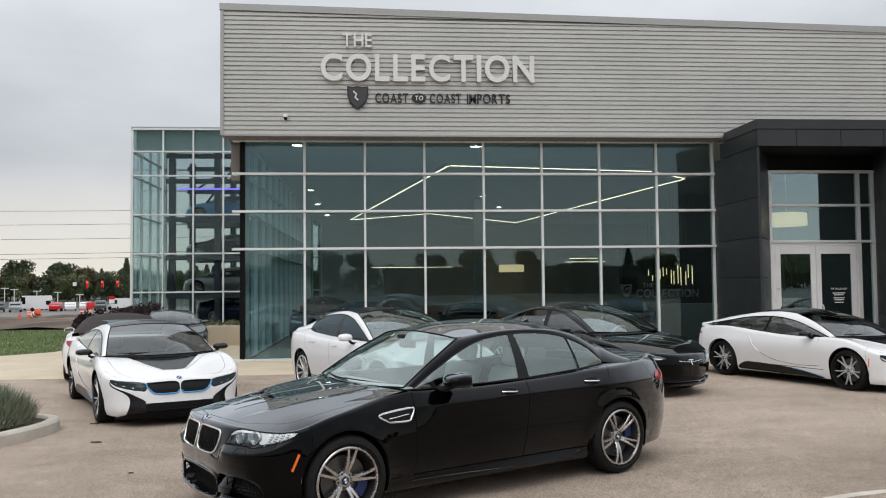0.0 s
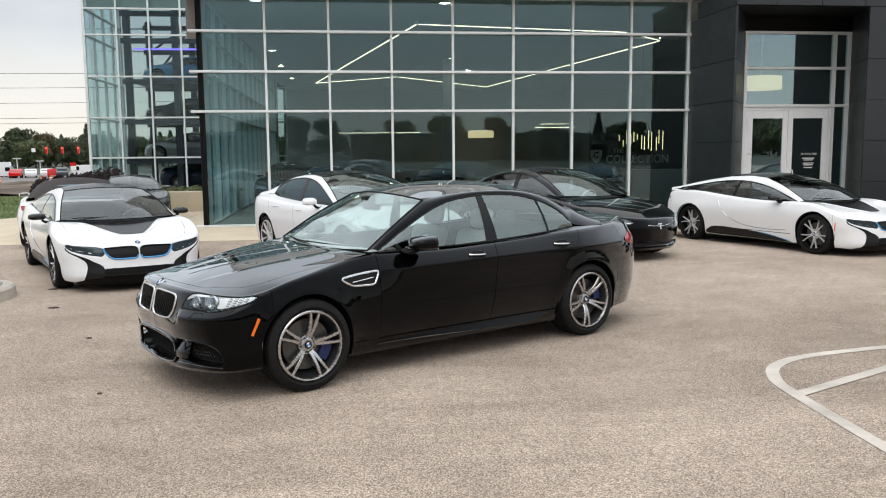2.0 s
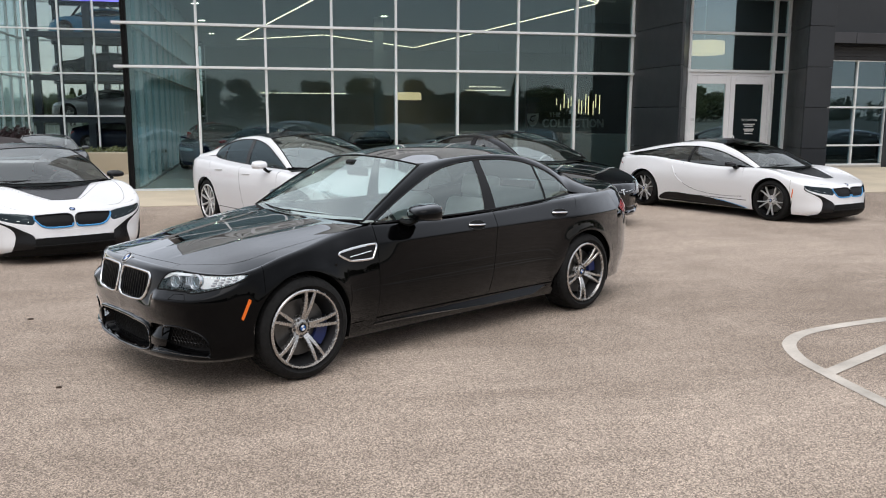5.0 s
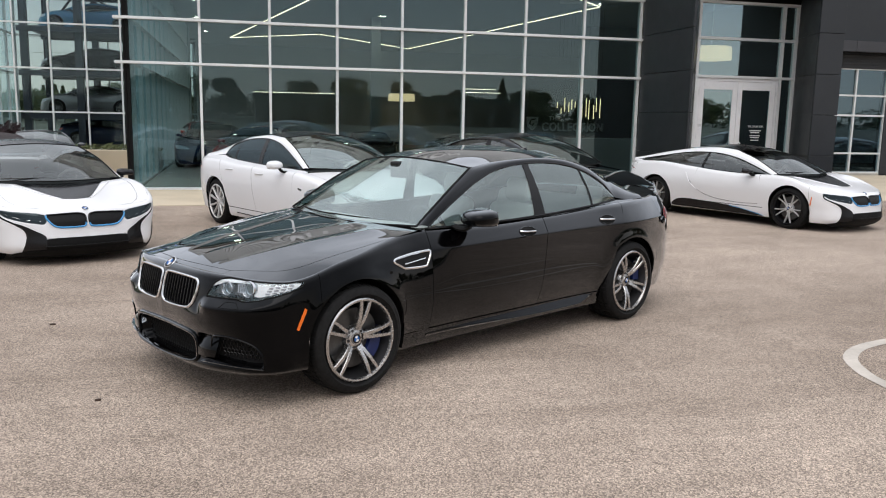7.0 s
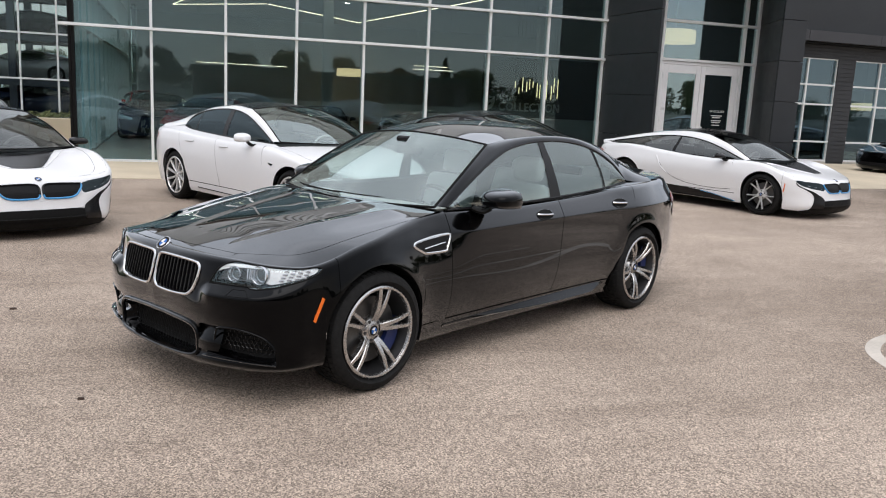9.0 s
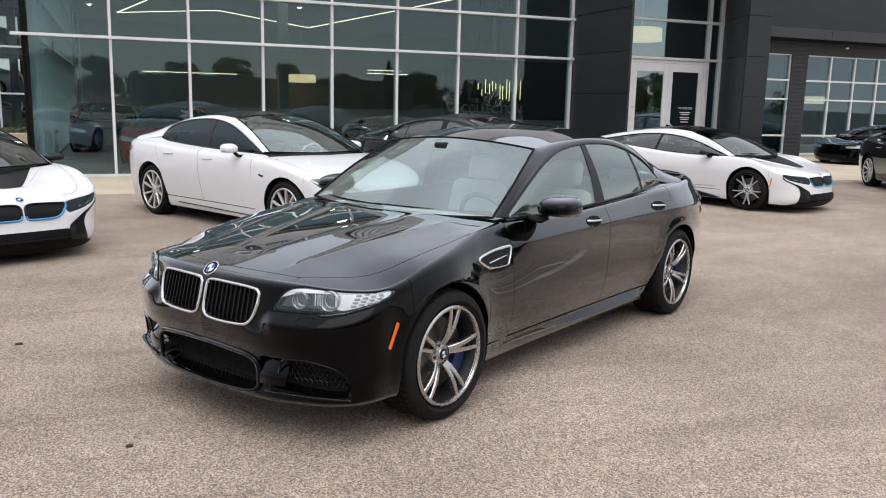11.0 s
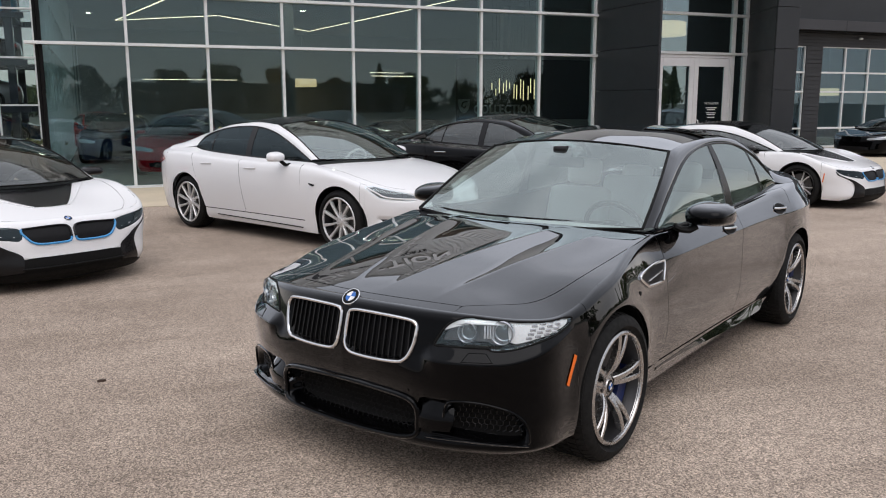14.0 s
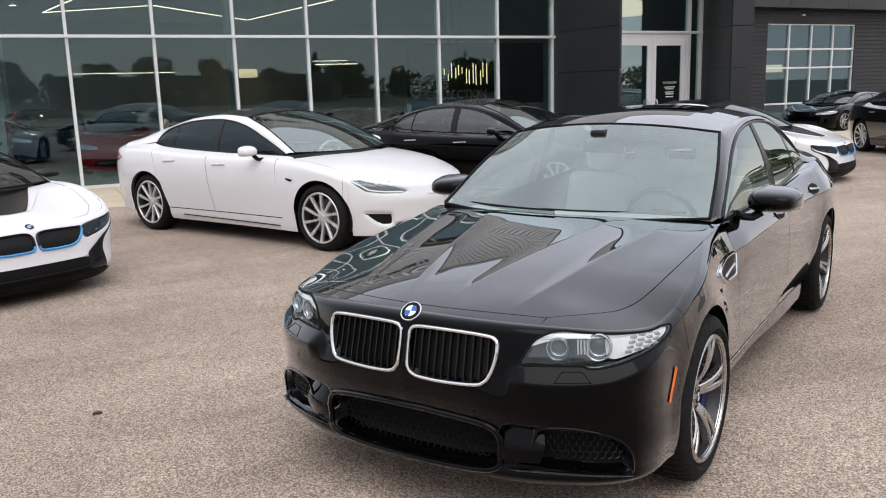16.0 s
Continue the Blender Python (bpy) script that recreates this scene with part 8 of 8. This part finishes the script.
# behind the glass
red_gt = basic_car("sports_car", variant(GT, cabin=dict(roof_mat=None)), RED_PAINT, "red sports car on the showroom floor", 0.45)
red_gt.place(-2.0, 35.0, -80.0)
deep = basic_car("sports_car", GT, DEEP_RED_PAINT, "deep red grand tourer on the showroom floor", 0.45)
deep.place(-0.10, 24.6, -104.0)
dark_gt = basic_car("sports_car", GT, NAVY_PAINT, "dark blue sports car on the showroom floor", 0.45)
dark_gt.place(-1.55, 29.6, -97.0)
showroom_grey = copy_thing(roadster.root, pose(3.3, 27.5, 0.014, 0, 0, -100))
tagged(showroom_grey, "dark grey open roadster on the showroom floor")
showroom_black = copy_thing(sports.root, pose(6.3, 25.6, 0.014, 0, 0, -78))
tagged(showroom_black, "low black sports car on the showroom floor")
for c in (red_gt, deep, dark_gt):
    c.root.location.z = 0.014
# in the tower, each on its deck
tower_blue = basic_car("sports_car", GT, BLUE_PAINT, "sky-blue sports car on the upper deck of the tower", 0.4)
tower_blue.place(-7.3, 43.5, 178.0)
tower_blue.root.location.z = 5.22
tower_dark = copy_thing(sports.root, pose(-7.3, 43.5, 3.34, 0, 0, 178))
tagged(tower_dark, "dark sports car on the middle deck of the tower")
tower_silver = basic_car("sports_car", GT, SILVER_PAINT, "silver-green sports car on the lower deck of the tower", 0.4)
tower_silver.place(-7.4, 43.5, 178.0)
tower_silver.root.location.z = 1.48
tower_navy = copy_thing(dark_gt.root, pose(-6.6, 43.4, 0.02, 0, 0, 0))
tagged(tower_navy, "dark blue sports car on the tower's ground floor")


# ---------------------------------------------------------------- plants
def leaf_material(name, a, b):
    m = Mat(name, a, 0.7)
    g = m.n("NewGeometry")
    m.color(m.ramp(g.outputs["Random Per Island"], (0.0, a), (1.0, b)))
    m.set("Subsurface Weight", 0.0)
    return m.m


LEAF = leaf_material("tree_leaves", (0.06, 0.085, 0.034), (0.17, 0.19, 0.08))
PINE = leaf_material("dark_tree_leaves", (0.034, 0.052, 0.026), (0.105, 0.13, 0.06))
AUTUMN = leaf_material("turning_tree_leaves", (0.06, 0.05, 0.02), (0.13, 0.10, 0.035))
BURGUNDY = leaf_material("burgundy_leaves", (0.010, 0.005, 0.007), (0.032, 0.011, 0.014))
HERB = leaf_material("grey_green_blades", (0.13, 0.155, 0.10), (0.33, 0.36, 0.26))
BARK = varied("bark", (0.07, 0.055, 0.045), 0.9, amount=0.3, scale=4, fine=30, bump=0.4)


def foliage(centres, count, size, rng, flat=0.0):
    """Many small leaf clumps scattered over the shells of ellipsoids (x, y, z, rx, ry, rz)."""
    vs, fs = [], []
    for _ in range(count):
        x, y, z, rx, ry, rz = rng.choice(centres)
        a, b = rng.uniform(0, 2 * math.pi), math.acos(rng.uniform(-1, 1))
        k = rng.uniform(0.55, 1.08)
        p = Vector((x + rx * k * math.sin(b) * math.cos(a), y + ry * k * math.sin(b) * math.sin(a), z + rz * k * math.cos(b)))
        n = Vector((rng.gauss(0, 1), rng.gauss(0, 1), rng.gauss(0.3, 1))).normalized()
        t = n.orthogonal().normalized()
        s = n.cross(t)
        w = size * rng.uniform(0.5, 1.3)
        i = len(vs)
        vs += [p - t * w, p - s * w * 0.45 + n * w * 0.2, p + t * w, p + s * w * 0.45 + n * w * 0.2]
        fs.append((i, i + 1, i + 2, i + 3))
    return vs, fs


def tree(x, y, h, spread, leaves, seed, count=900, conifer=False):
    rng = random.Random(seed)
    root = tagged(new("tree"), "tall leafy tree with an uneven dark green crown" if not conifer else "tall dark conifer with drooping boughs", "tree", group="trees on the skyline")
    root.matrix_basis = pose(x, y, land(y) - 0.05, 0, 0, rng.uniform(0, 360))
    bm = tube([(0, 0, 0), (0.1, 0.05, h * 0.3), (0.05, 0, h * 0.6), (0, 0, h * 0.85)], h * 0.022, n=8)
    for v in bm.verts:
        k = 1 - 0.8 * v.co.z / h
        v.co.x, v.co.y = v.co.x * k, v.co.y * k
    cents = []
    if conifer:
        for i in range(9):
            f = i / 8
            r = spread * (1 - f) * 0.9 + 0.25
            cents.append((rng.uniform(-.1, .1), rng.uniform(-.1, .1), h * (0.2 + 0.78 * f), r, r, h * 0.07))
    else:
        for i in range(13):
            a = rng.uniform(0, 6.28)
            r = spread * rng.uniform(0.2, 0.75)
            zz = h * rng.uniform(0.24, 0.88)
            cx, cy = r * math.cos(a), r * math.sin(a)
            tube([(0, 0, h * 0.32), (cx * 0.5, cy * 0.5, zz * 0.75), (cx, cy, zz)], h * 0.007, n=5, bm=bm)
            q = spread * rng.uniform(0.35, 0.6)
            cents.append((cx, cy, zz, q, q, q * 0.8))
    part("trunk", bm, BARK, root, smooth=True)
    v, f = foliage(cents, count, h * 0.045, rng)
    tagged(mesh_object("crown", v, f, leaves, root), kind="stuff")
    return root


rngt = random.Random(11)
kinds = [tree(-95, 270, 9.4, 3.7, LEAF, 1, 3400), tree(-80, 275, 10.2, 3.9, PINE, 2, 3400), tree(-110, 268, 8.8, 3.5, AUTUMN, 3, 3200), tree(-70, 262, 10.4, 2.7, PINE, 4, 2000, True), tree(-66, 280, 9.2, 3.9, LEAF, 5, 3400)]
for i in range(80):
    src = kinds[rngt.randrange(5)]
    k = rngt.uniform(0.8, 1.22)
    m = pose(-175 + i * 2.0 + rngt.uniform(-2, 2), 275 + rngt.uniform(-14, 30), -2.15, 0, 0, rngt.uniform(0, 360)) @ Matrix.Diagonal((k, k, k * rngt.uniform(0.85, 1.12), 1))
    t_ = copy_thing(src, Matrix.Identity(4))
    t_.matrix_basis = m
# trees on the other side of the lot, which the glass mirrors
for i in range(60):
    src = kinds[rngt.randrange(5)]
    k = rngt.uniform(0.57, 1.2)
    x = -75 + i * 3.1 + rngt.uniform(-2.5, 2.5)
    if rngt.random() < 0.1:
        continue
    m = pose(x * 1.5, -165 + rngt.uniform(-18, 18), -0.02, 0, 0, rngt.uniform(0, 360)) @ Matrix.Diagonal((k, k, k, 1))
    t_ = copy_thing(src, Matrix.Identity(4))
    t_.matrix_basis = m
    tagged(t_, group="trees across the lot")


for i in range(21):
    src = kinds[rngt.randrange(5)]
    k = rngt.uniform(0.7, 1.08)
    m = pose(118 + rngt.uniform(-10, 10), -36 + 6.2 * i + rngt.uniform(-3, 3), -0.02, 0, 0, rngt.uniform(0, 360)) @ Matrix.Diagonal((k, k, k, 1))
    t_ = copy_thing(src, Matrix.Identity(4))
    t_.matrix_basis = m
    tagged(t_, group="trees across the lot")


rngw = random.Random(21)
v_, f_ = foliage([(128 + rngw.uniform(-5, 5), -40 + 3.4 * i, 2.6 + rngw.uniform(-0.6, 1.2), 3.2, 3.6, 3.6 + rngw.uniform(-0.5, 1.4)) for i in range(38)], 6200, 0.75, rngw)
tagged(mesh_object("woods", v_, f_, PINE), "dense dark belt of far woods beside the lot", "woods", kind="stuff")
v_, f_ = foliage([(-190 + 3.6 * i + rngw.uniform(-1, 1), -178 + rngw.uniform(-6, 6), 2.6 + rngw.uniform(-0.6, 1.2), 3.6, 3.0, 3.2 + rngw.uniform(-0.5, 1.4)) for i in range(115)], 14000, 0.75, rngw)
tagged(mesh_object("woods", v_, f_, PINE), "dense dark belt of far woods across the lot", "woods", kind="stuff")
v_, f_ = foliage([(-190 + 3.2 * i + rngw.uniform(-1, 1), 300 + rngw.uniform(-6, 6), 1.6 + rngw.uniform(-0.6, 1.0), 3.4, 3.0, 4.2 + rngw.uniform(-0.5, 1.8)) for i in range(60)], 12000, 0.75, rngw)
tagged(mesh_object("woods", v_, f_, PINE), "dense dark belt of woods on the skyline", "woods", kind="stuff")


def store(x0, x1, y, h, wall, roof, label):
    """A long low store across the road, with its openings and roof edge."""
    root = tagged(new("store_building"), label, "building")
    part("wall", box(x0, x1, y - 12, y, 0, h), wall, root)
    part("roof", box(x0 - 0.4, x1 + 0.4, y - 12.4, y + 0.6, h, h + 0.9, 0.05), roof, root)
    n = int((x1 - x0) / 5)
    for i in range(n):
        a = x0 + 1 + i * (x1 - x0 - 2) / n
        w = part("window", box(a + 0.3, a + 3.6, y + 0.01, y + 0.08, 0.4, h - 1.2, 0.02), SEAL, root)
        part("pane", box(a + 0.42, a + 3.48, y + 0.085, y + 0.10, 0.52, h - 1.32), SEAL, w)


GREEN_ROOF = varied("dark_green_roof_metal", (0.03, 0.06, 0.05), 0.5, amount=0.1, scale=0.5, fine=10)
PALE_WALL = varied("pale_store_wall", (0.13, 0.12, 0.11), 0.8, amount=0.1, scale=0.4, fine=10)
store(2, 52, -112, 4.4, PALE_WALL, GREEN_ROOF, "long low pale store with a dark green roof edge")
store(-80, -14, -118, 4.8, PALE_WALL, COPING, "long low pale store with a grey roof edge")
for x, y in ((-9.0, -98.0), (74.0, -104.0)):
    pole = tagged(new("utility_pole"), "wooden utility pole with a cross-arm", "utility pole", group="poles across the lot")
    pole.matrix_basis = pose(x, y, -0.02)
    part("post", tube([(0, 0, 0), (0, 0, 9.2)], 0.14, n=10), BARK, pole, smooth=True)
    part("crossarm", box(-1.1, 1.1, -0.06, 0.06, 8.3, 8.45), BARK, pole)
    for dx in (-0.95, -0.4, 0.4, 0.95):
        part("insulator", lathe([(0.0, 0.2), (0.05, 0.15), (0.06, 0.0)], 10, "z"), KERB, pole, m=pose(dx, 0, 8.45))


def island():
    """The kerbed planting bed beside the lot."""
    root = tagged(new("kerb_island"), "rounded pale concrete kerb round a planting bed", "kerb", kind="structure")
    path = spline([(-8.5, 7.6), (-6.5, 8.2), (-5.2, 8.8), (-4.5, 9.45), (-4.17, 10.1), (-3.98, 10.65), (-3.97, 11.05), (-4.10, 11.33), (-4.45, 11.5), (-5.5, 11.7), (-8.5, 12.2), (-11, 12.6)], 60)
    vs = []
    prof = [(-0.09, -0.05), (-0.085, 0.12), (-0.06, 0.15), (0.05, 0.15), (0.08, 0.12), (0.09, -0.05)]
    for i, p in enumerate(path):
        d = path[min(i + 1, 59)] - path[max(i - 1, 0)]
        n = np.array((d[1], -d[0])) / np.hypot(*d)
        vs += [(*(p - n * a), b) for a, b in prof]
    mesh_object("kerb", vs, grid_faces(60, len(prof)), KERB, root, smooth=True)
    bed = [(x + (0.1 if x > -5 else 0) * -1, y) for x, y in path]
    mesh_object("soil", [(x, y, 0.08) for x, y in bed] + [(-11, 7.6, 0.08)], [tuple(range(len(bed) + 1))], DIRT, root)
    rng = random.Random(5)
    vs, fs = [], []
    mounds = [(-4.72, 10.85, 0.78), (-4.95, 10.2, 0.74), (-5.3, 11.0, 0.85), (-5.9, 10.1, 0.85), (-6.2, 11.1, 0.85), (-7.1, 10.4, 0.9), (-5.6, 9.5, 0.75), (-6.8, 9.4, 0.8)]
    for _ in range(44000):
        cx, cy, r = rng.choice(mounds)
        a, q = rng.uniform(0, 6.28), math.sqrt(rng.random())
        bx, by = cx + r * 0.75 * q * math.cos(a), cy + r * 0.75 * q * math.sin(a)
        hgt = r * (0.98 - 0.55 * q * q) * rng.uniform(0.45, 1.08) * 0.8
        lean = 0.35 * q
        tip = Vector((bx + lean * math.cos(a) * hgt + rng.gauss(0, 0.04), by + lean * math.sin(a) * hgt + rng.gauss(0, 0.04), 0.08 + hgt))
        base = Vector((bx, by, 0.08 + hgt * 0.35))
        w = 0.0025 + 0.004 * rng.random()
        s = Vector((math.cos(a + 1.4), math.sin(a + 1.4), 0)) * w
        i = len(vs)
        md = (base + tip) / 2 + Vector((rng.gauss(0, 0.02), rng.gauss(0, 0.02), 0.02))
        vs += [base - s, base + s, md + s * 1.4, md - s * 1.4, tip]
        fs += [(i, i + 1, i + 2, i + 3), (i + 3, i + 2, i + 4)]
    tagged(mesh_object("ornamental_grass", vs, fs, HERB), "grey-green clumps of ornamental herbs in the bed", "plants", kind="stuff")
    # lawn blades near the path
    vs, fs = [], []
    for _ in range(26000):
        x, y = rng.uniform(-22, -9.05), rng.uniform(20.6, 37.5)
        if (x + 9) * 0.85 + (24.6 - y) > 0 and y < 25:
            continue
        h = rng.uniform(0.03, 0.075)
        a = rng.uniform(0, 6.28)
        i = len(vs)
        vs += [(x - 0.012 * math.cos(a), y - 0.012 * math.sin(a), -0.01), (x + 0.012 * math.cos(a), y + 0.012 * math.sin(a), -0.01), (x + rng.gauss(0, 0.02), y + rng.gauss(0, 0.02), h)]
        fs.append((i, i + 1, i + 2))
    tagged(mesh_object("lawn_grass", vs, fs, leaf_material("lawn_blades", (0.10, 0.14, 0.04), (0.17, 0.22, 0.075))), "short green blades of the mown lawn", "grass", kind="stuff")
    v, f = foliage([(-10.35 + i * 0.5, 31.0 + 0.3 * math.sin(i), 0.42 + 0.03 * i, 0.42, 0.5, 0.52 + 0.04 * i) for i in range(6)], 9000, 0.07, rng)
    tagged(mesh_object("hedge", v, f, BURGUNDY), "dense dark burgundy hedge", "hedge", kind="stuff")
    v, f = foliage([(-6.0 + i * 0.55, 26.4, 0.66, 0.35, 0.2, 0.12) for i in range(6)], 900, 0.06, rng)
    tagged(mesh_object("planter_grass", v, f, LEAF), "low green plants on the planter wall", "plants", kind="stuff")


island()


# ---------------------------------------------------------------- far left: traffic, signals, lines
def van_mesh(name, colour, label, L=5.4, W=1.95, H=2.1, hood=0.9):
    root = tagged(new(name), label, "van")
    bm = bmesh.new()
    prof = [(L / 2, 0.35), (L / 2, 0.85), (L / 2 - 0.15, 1.0), (L / 2 - hood, 1.12), (L / 2 - hood - 0.65, H - 0.08), (L / 2 - hood - 0.9, H), (-L / 2 + 0.1, H), (-L / 2, H - 0.15), (-L / 2, 0.35)]
    a = [bm.verts.new((x, -W / 2, z)) for x, z in prof]
    b = [bm.verts.new((x, W / 2, z)) for x, z in prof]
    for i in range(len(prof)):
        j = (i + 1) % len(prof)
        bm.faces.new((a[i], a[j], b[j], b[i]))
    bm.faces.new(a[::-1])
    bm.faces.new(b)
    bmesh.ops.bevel(bm, geom=list(bm.edges), offset=0.05, segments=2, affect="EDGES")
    part("body", bm, colour, root, smooth=True)
    for s in (1, -1):
        x0 = L / 2 - hood
        mesh_object("side_window", [(x0 - 0.2, s * (W / 2 + 0.004), 1.15), (x0 - 1.3, s * (W / 2 + 0.004), 1.15), (x0 - 1.3, s * (W / 2 + 0.004), H - 0.25), (x0 - 0.62, s * (W / 2 + 0.004), H - 0.25)], [(0, 1, 2, 3)], DARK_GLASS, root)
        for x in (L / 2 - 0.95, -L / 2 + 1.0):
            w = part("wheel", lathe([(0.0, 0.02), (0.2, 0.02), (0.22, 0.0), (0.33, 0.0), (0.35, -0.04), (0.35, -0.18), (0.3, -0.2)], 24, "y"), BLACK_RUBBER, root, smooth=True, m=pose(x, s * (W / 2 + 0.005), 0.35, 0, 0, 0 if s > 0 else 180))
    mesh_object("windscreen", [(L / 2 - hood + 0.005, -W / 2 + 0.12, 1.14), (L / 2 - hood + 0.005, W / 2 - 0.12, 1.14), (L / 2 - hood - 0.62, W / 2 - 0.16, H - 0.12), (L / 2 - hood - 0.62, -W / 2 + 0.16, H - 0.12)], [(0, 1, 2, 3)], DARK_GLASS, root)
    return root


def far_traffic():
    rng = random.Random(8)
    zr = -2.105
    w = van_mesh("delivery_van", WHITE_PAINT, "white delivery van in the far road")
    w.matrix_basis = pose(-58.0, 150, zr, 0, 0, 8)
    rv = van_mesh("delivery_van", WHITE_PAINT, "long white box van in the far road", 5.8, 2.3, 2.7, 0.6)
    rv.matrix_basis = pose(-63.0, 158, zr, 0, 0, 180)
    w2 = copy_thing(w, pose(-45.3, 152, zr, 0, 0, 180))
    suv = [van_mesh("parked_car", p, l, 4.4, 1.85, h, 1.15) for p, l, h in ((SILVER_PAINT, "silver car in the far road", 1.75), (RED_PAINT, "red car in the far road", 1.5), (GREY_PAINT, "dark grey car in the far road", 1.75), (WHITE_PAINT, "white car in the far road", 1.5))]
    spots = ((-61.6, 147, -70), (-55.6, 149, -75), (-64.4, 147, -68), (-53.9, 151, -70))
    for c, (x, y, a) in zip(suv, spots):
        tagged(c, category="car", group="cars in the far road")
        c.matrix_basis = pose(x, y, zr, 0, 0, a)
    for k, x, y, a in ((3, -51.9, 153, -75), (1, -50.2, 152, 100), (2, -48.4, 150, -70), (0, -46.6, 154, -60), (2, -67.5, 149, -70), (3, -70.5, 151, -70), (0, -73.5, 149, -70), (1, -77, 150, -70)):
        copy_thing(suv[k], pose(x, y, zr, 0, 0, a))
    # barrels of the building site
    bar_o = varied("orange_plastic", (0.75, 0.11, 0.03), 0.5, amount=0.1, scale=3, fine=30)
    spots = ((-49.2, 122.0, 0), (-47.8, 122.0, 0), (-41.9, 122.0, 0), (-40.9, 122.5, 0), (-27.9, 70.0, 62))
    for x, y, tip in spots:
        b = tagged(new("traffic_barrel"), "orange traffic barrel with white bands" if not tip else "toppled orange traffic barrel on the bare earth", "traffic barrel", group="barrels of the building site")
        b.matrix_basis = pose(x, y, -2.105 if not tip else land(70) + 0.28, tip, 0, 55 if tip else 0)
        part("drum", lathe([(0.30, 0.0), (0.29, 0.5), (0.24, 0.95), (0.0, 1.0)], 20, "z"), bar_o, b, smooth=True)
        part("band", lathe([(0.302, 0.30), (0.295, 0.45)], 20, "z"), LAMP_WHITE, b)
        part("band", lathe([(0.285, 0.60), (0.268, 0.75)], 20, "z"), LAMP_WHITE, b)
    cone = tagged(new("traffic_cone"), "small orange traffic cone on the bare earth", "traffic cone")
    cone.matrix_basis = pose(-23.9, 58.0, land(58) + 0.02)
    part("cone_body", lathe([(0.15, 0.03), (0.03, 0.5), (0.0, 0.51)], 16, "z"), bar_o, cone, smooth=True)
    part("foot", box(-0.19, 0.19, -0.19, 0.19, 0.0, 0.035), bar_o, cone)
    box_ = tagged(part("utility_box", box(-25.4, -24.7, 78.0, 78.5, -1.6, -0.35, 0.03), KERB), "small pale grey utility box on the bare earth", "utility box")
    # traffic signals on a span wire
    red = lamp_material("red_signal", (1.0, 0.05, 0.03), 3.0)
    for x in (-46.63, -44.21, -41.79):
        s = tagged(new("traffic_signal"), "red-faced traffic signal hanging from a wire", "traffic signal", group="signals over the crossing")
        s.matrix_basis = pose(x, 138, 2.5)
        part("housing", box(-0.17, 0.17, -0.15, 0.15, -0.55, 0.55, 0.04), RED_PAINT, s)
        part("lens", lathe([(0.0, -0.18), (0.14, -0.17)], 16, "y"), red, s, m=pose(0, 0, 0.34))
        part("hanger", tube([(0, 0, 0.55), (0, 0, 1.1)], 0.03, n=6), SEAL, s)
    for x in (-90, -25):
        p = tagged(new("signal_pole"), "tall grey steel pole that holds the span wire", "pole", group="poles of the crossing")
        part("post", tube([(x, 138, -2.2), (x, 138, 4.6)], 0.13, n=10), ALU, p, smooth=True)
    for x in (-160, -10):
        p = tagged(new("line_pole"), "tall wooden pole of the overhead lines", "utility pole", group="poles of the overhead lines")
        part("post", tube([(x, 150, -2.2), (x, 150, 17.2)], 0.2, n=10), BARK, p, smooth=True)
    sg = tagged(new("street_sign"), "small white street sign hanging from a wire", "sign")
    part("plate", box(-48.88, -48.3, 137.95, 138.05, 2.25, 2.85), LAMP_WHITE, sg)
    part("hanger", tube([(-48.59, 138, 2.85), (-48.59, 138, 3.5)], 0.02, n=6), SEAL, sg)
    board = tagged(new("street_sign"), "red and white notice board on a post beside the far road", "sign")
    part("plate", box(-40.6, -39.8, 129.95, 130.05, -0.5, 0.1), LAMP_WHITE, board)
    part("header", box(-40.6, -39.8, 129.95, 130.05, 0.104, 0.62), RED_PAINT, board)
    part("post", box(-40.25, -40.15, 130.06, 130.14, -2.15, 0.5), ALU, board)
    wire = varied("cable_black", (0.03, 0.03, 0.03), 0.6)
    tagged(part("span_wire", tube([(-90, 138, 4.2), (-70, 138, 3.7), (-46, 138, 3.48), (-25, 138, 4.0)], 0.03, n=5), wire), "black span wire over the crossing", "wire")
    for z0, z1, y in ((17.0, 15.9, 150), (14.3, 13.6, 150), (11.6, 11.1, 150), (8.8, 8.6, 150), (8.0, 7.7, 150)):
        tagged(part("power_line", tube([(-160 + 15 * k, y, z0 + (z1 - z0) * k / 10 - 0.8 * math.sin(math.pi * k / 10)) for k in range(11)], 0.035, n=5), wire), "thin dark overhead power line", "power line", group="overhead lines")
    for x, z in ((-72.5, 1.95), (-70.7, 1.71), (-66.4, 1.33), (-62.4, 1.06), (-58.2, 0.57)):
        lp = tagged(new("street_lamp"), "slim grey street lamp with twin heads", "street lamp", group="lamps of the far lot")
        lp.matrix_basis = pose(x, 168, -2.11)
        part("post", tube([(0, 0, -0.03), (0, 0, z + 2.11)], 0.08, n=8), ALU, lp)
        part("head", box(-0.7, 0.7, -0.12, 0.12, z + 2.11, z + 2.25), ALU, lp)


far_traffic()

for ob in bpy.data.objects:
    if ob.type == "MESH" and ob.data.materials and ob.data.materials[0] in (CAR_GLASS, LENS):
        ob.visible_shadow = False
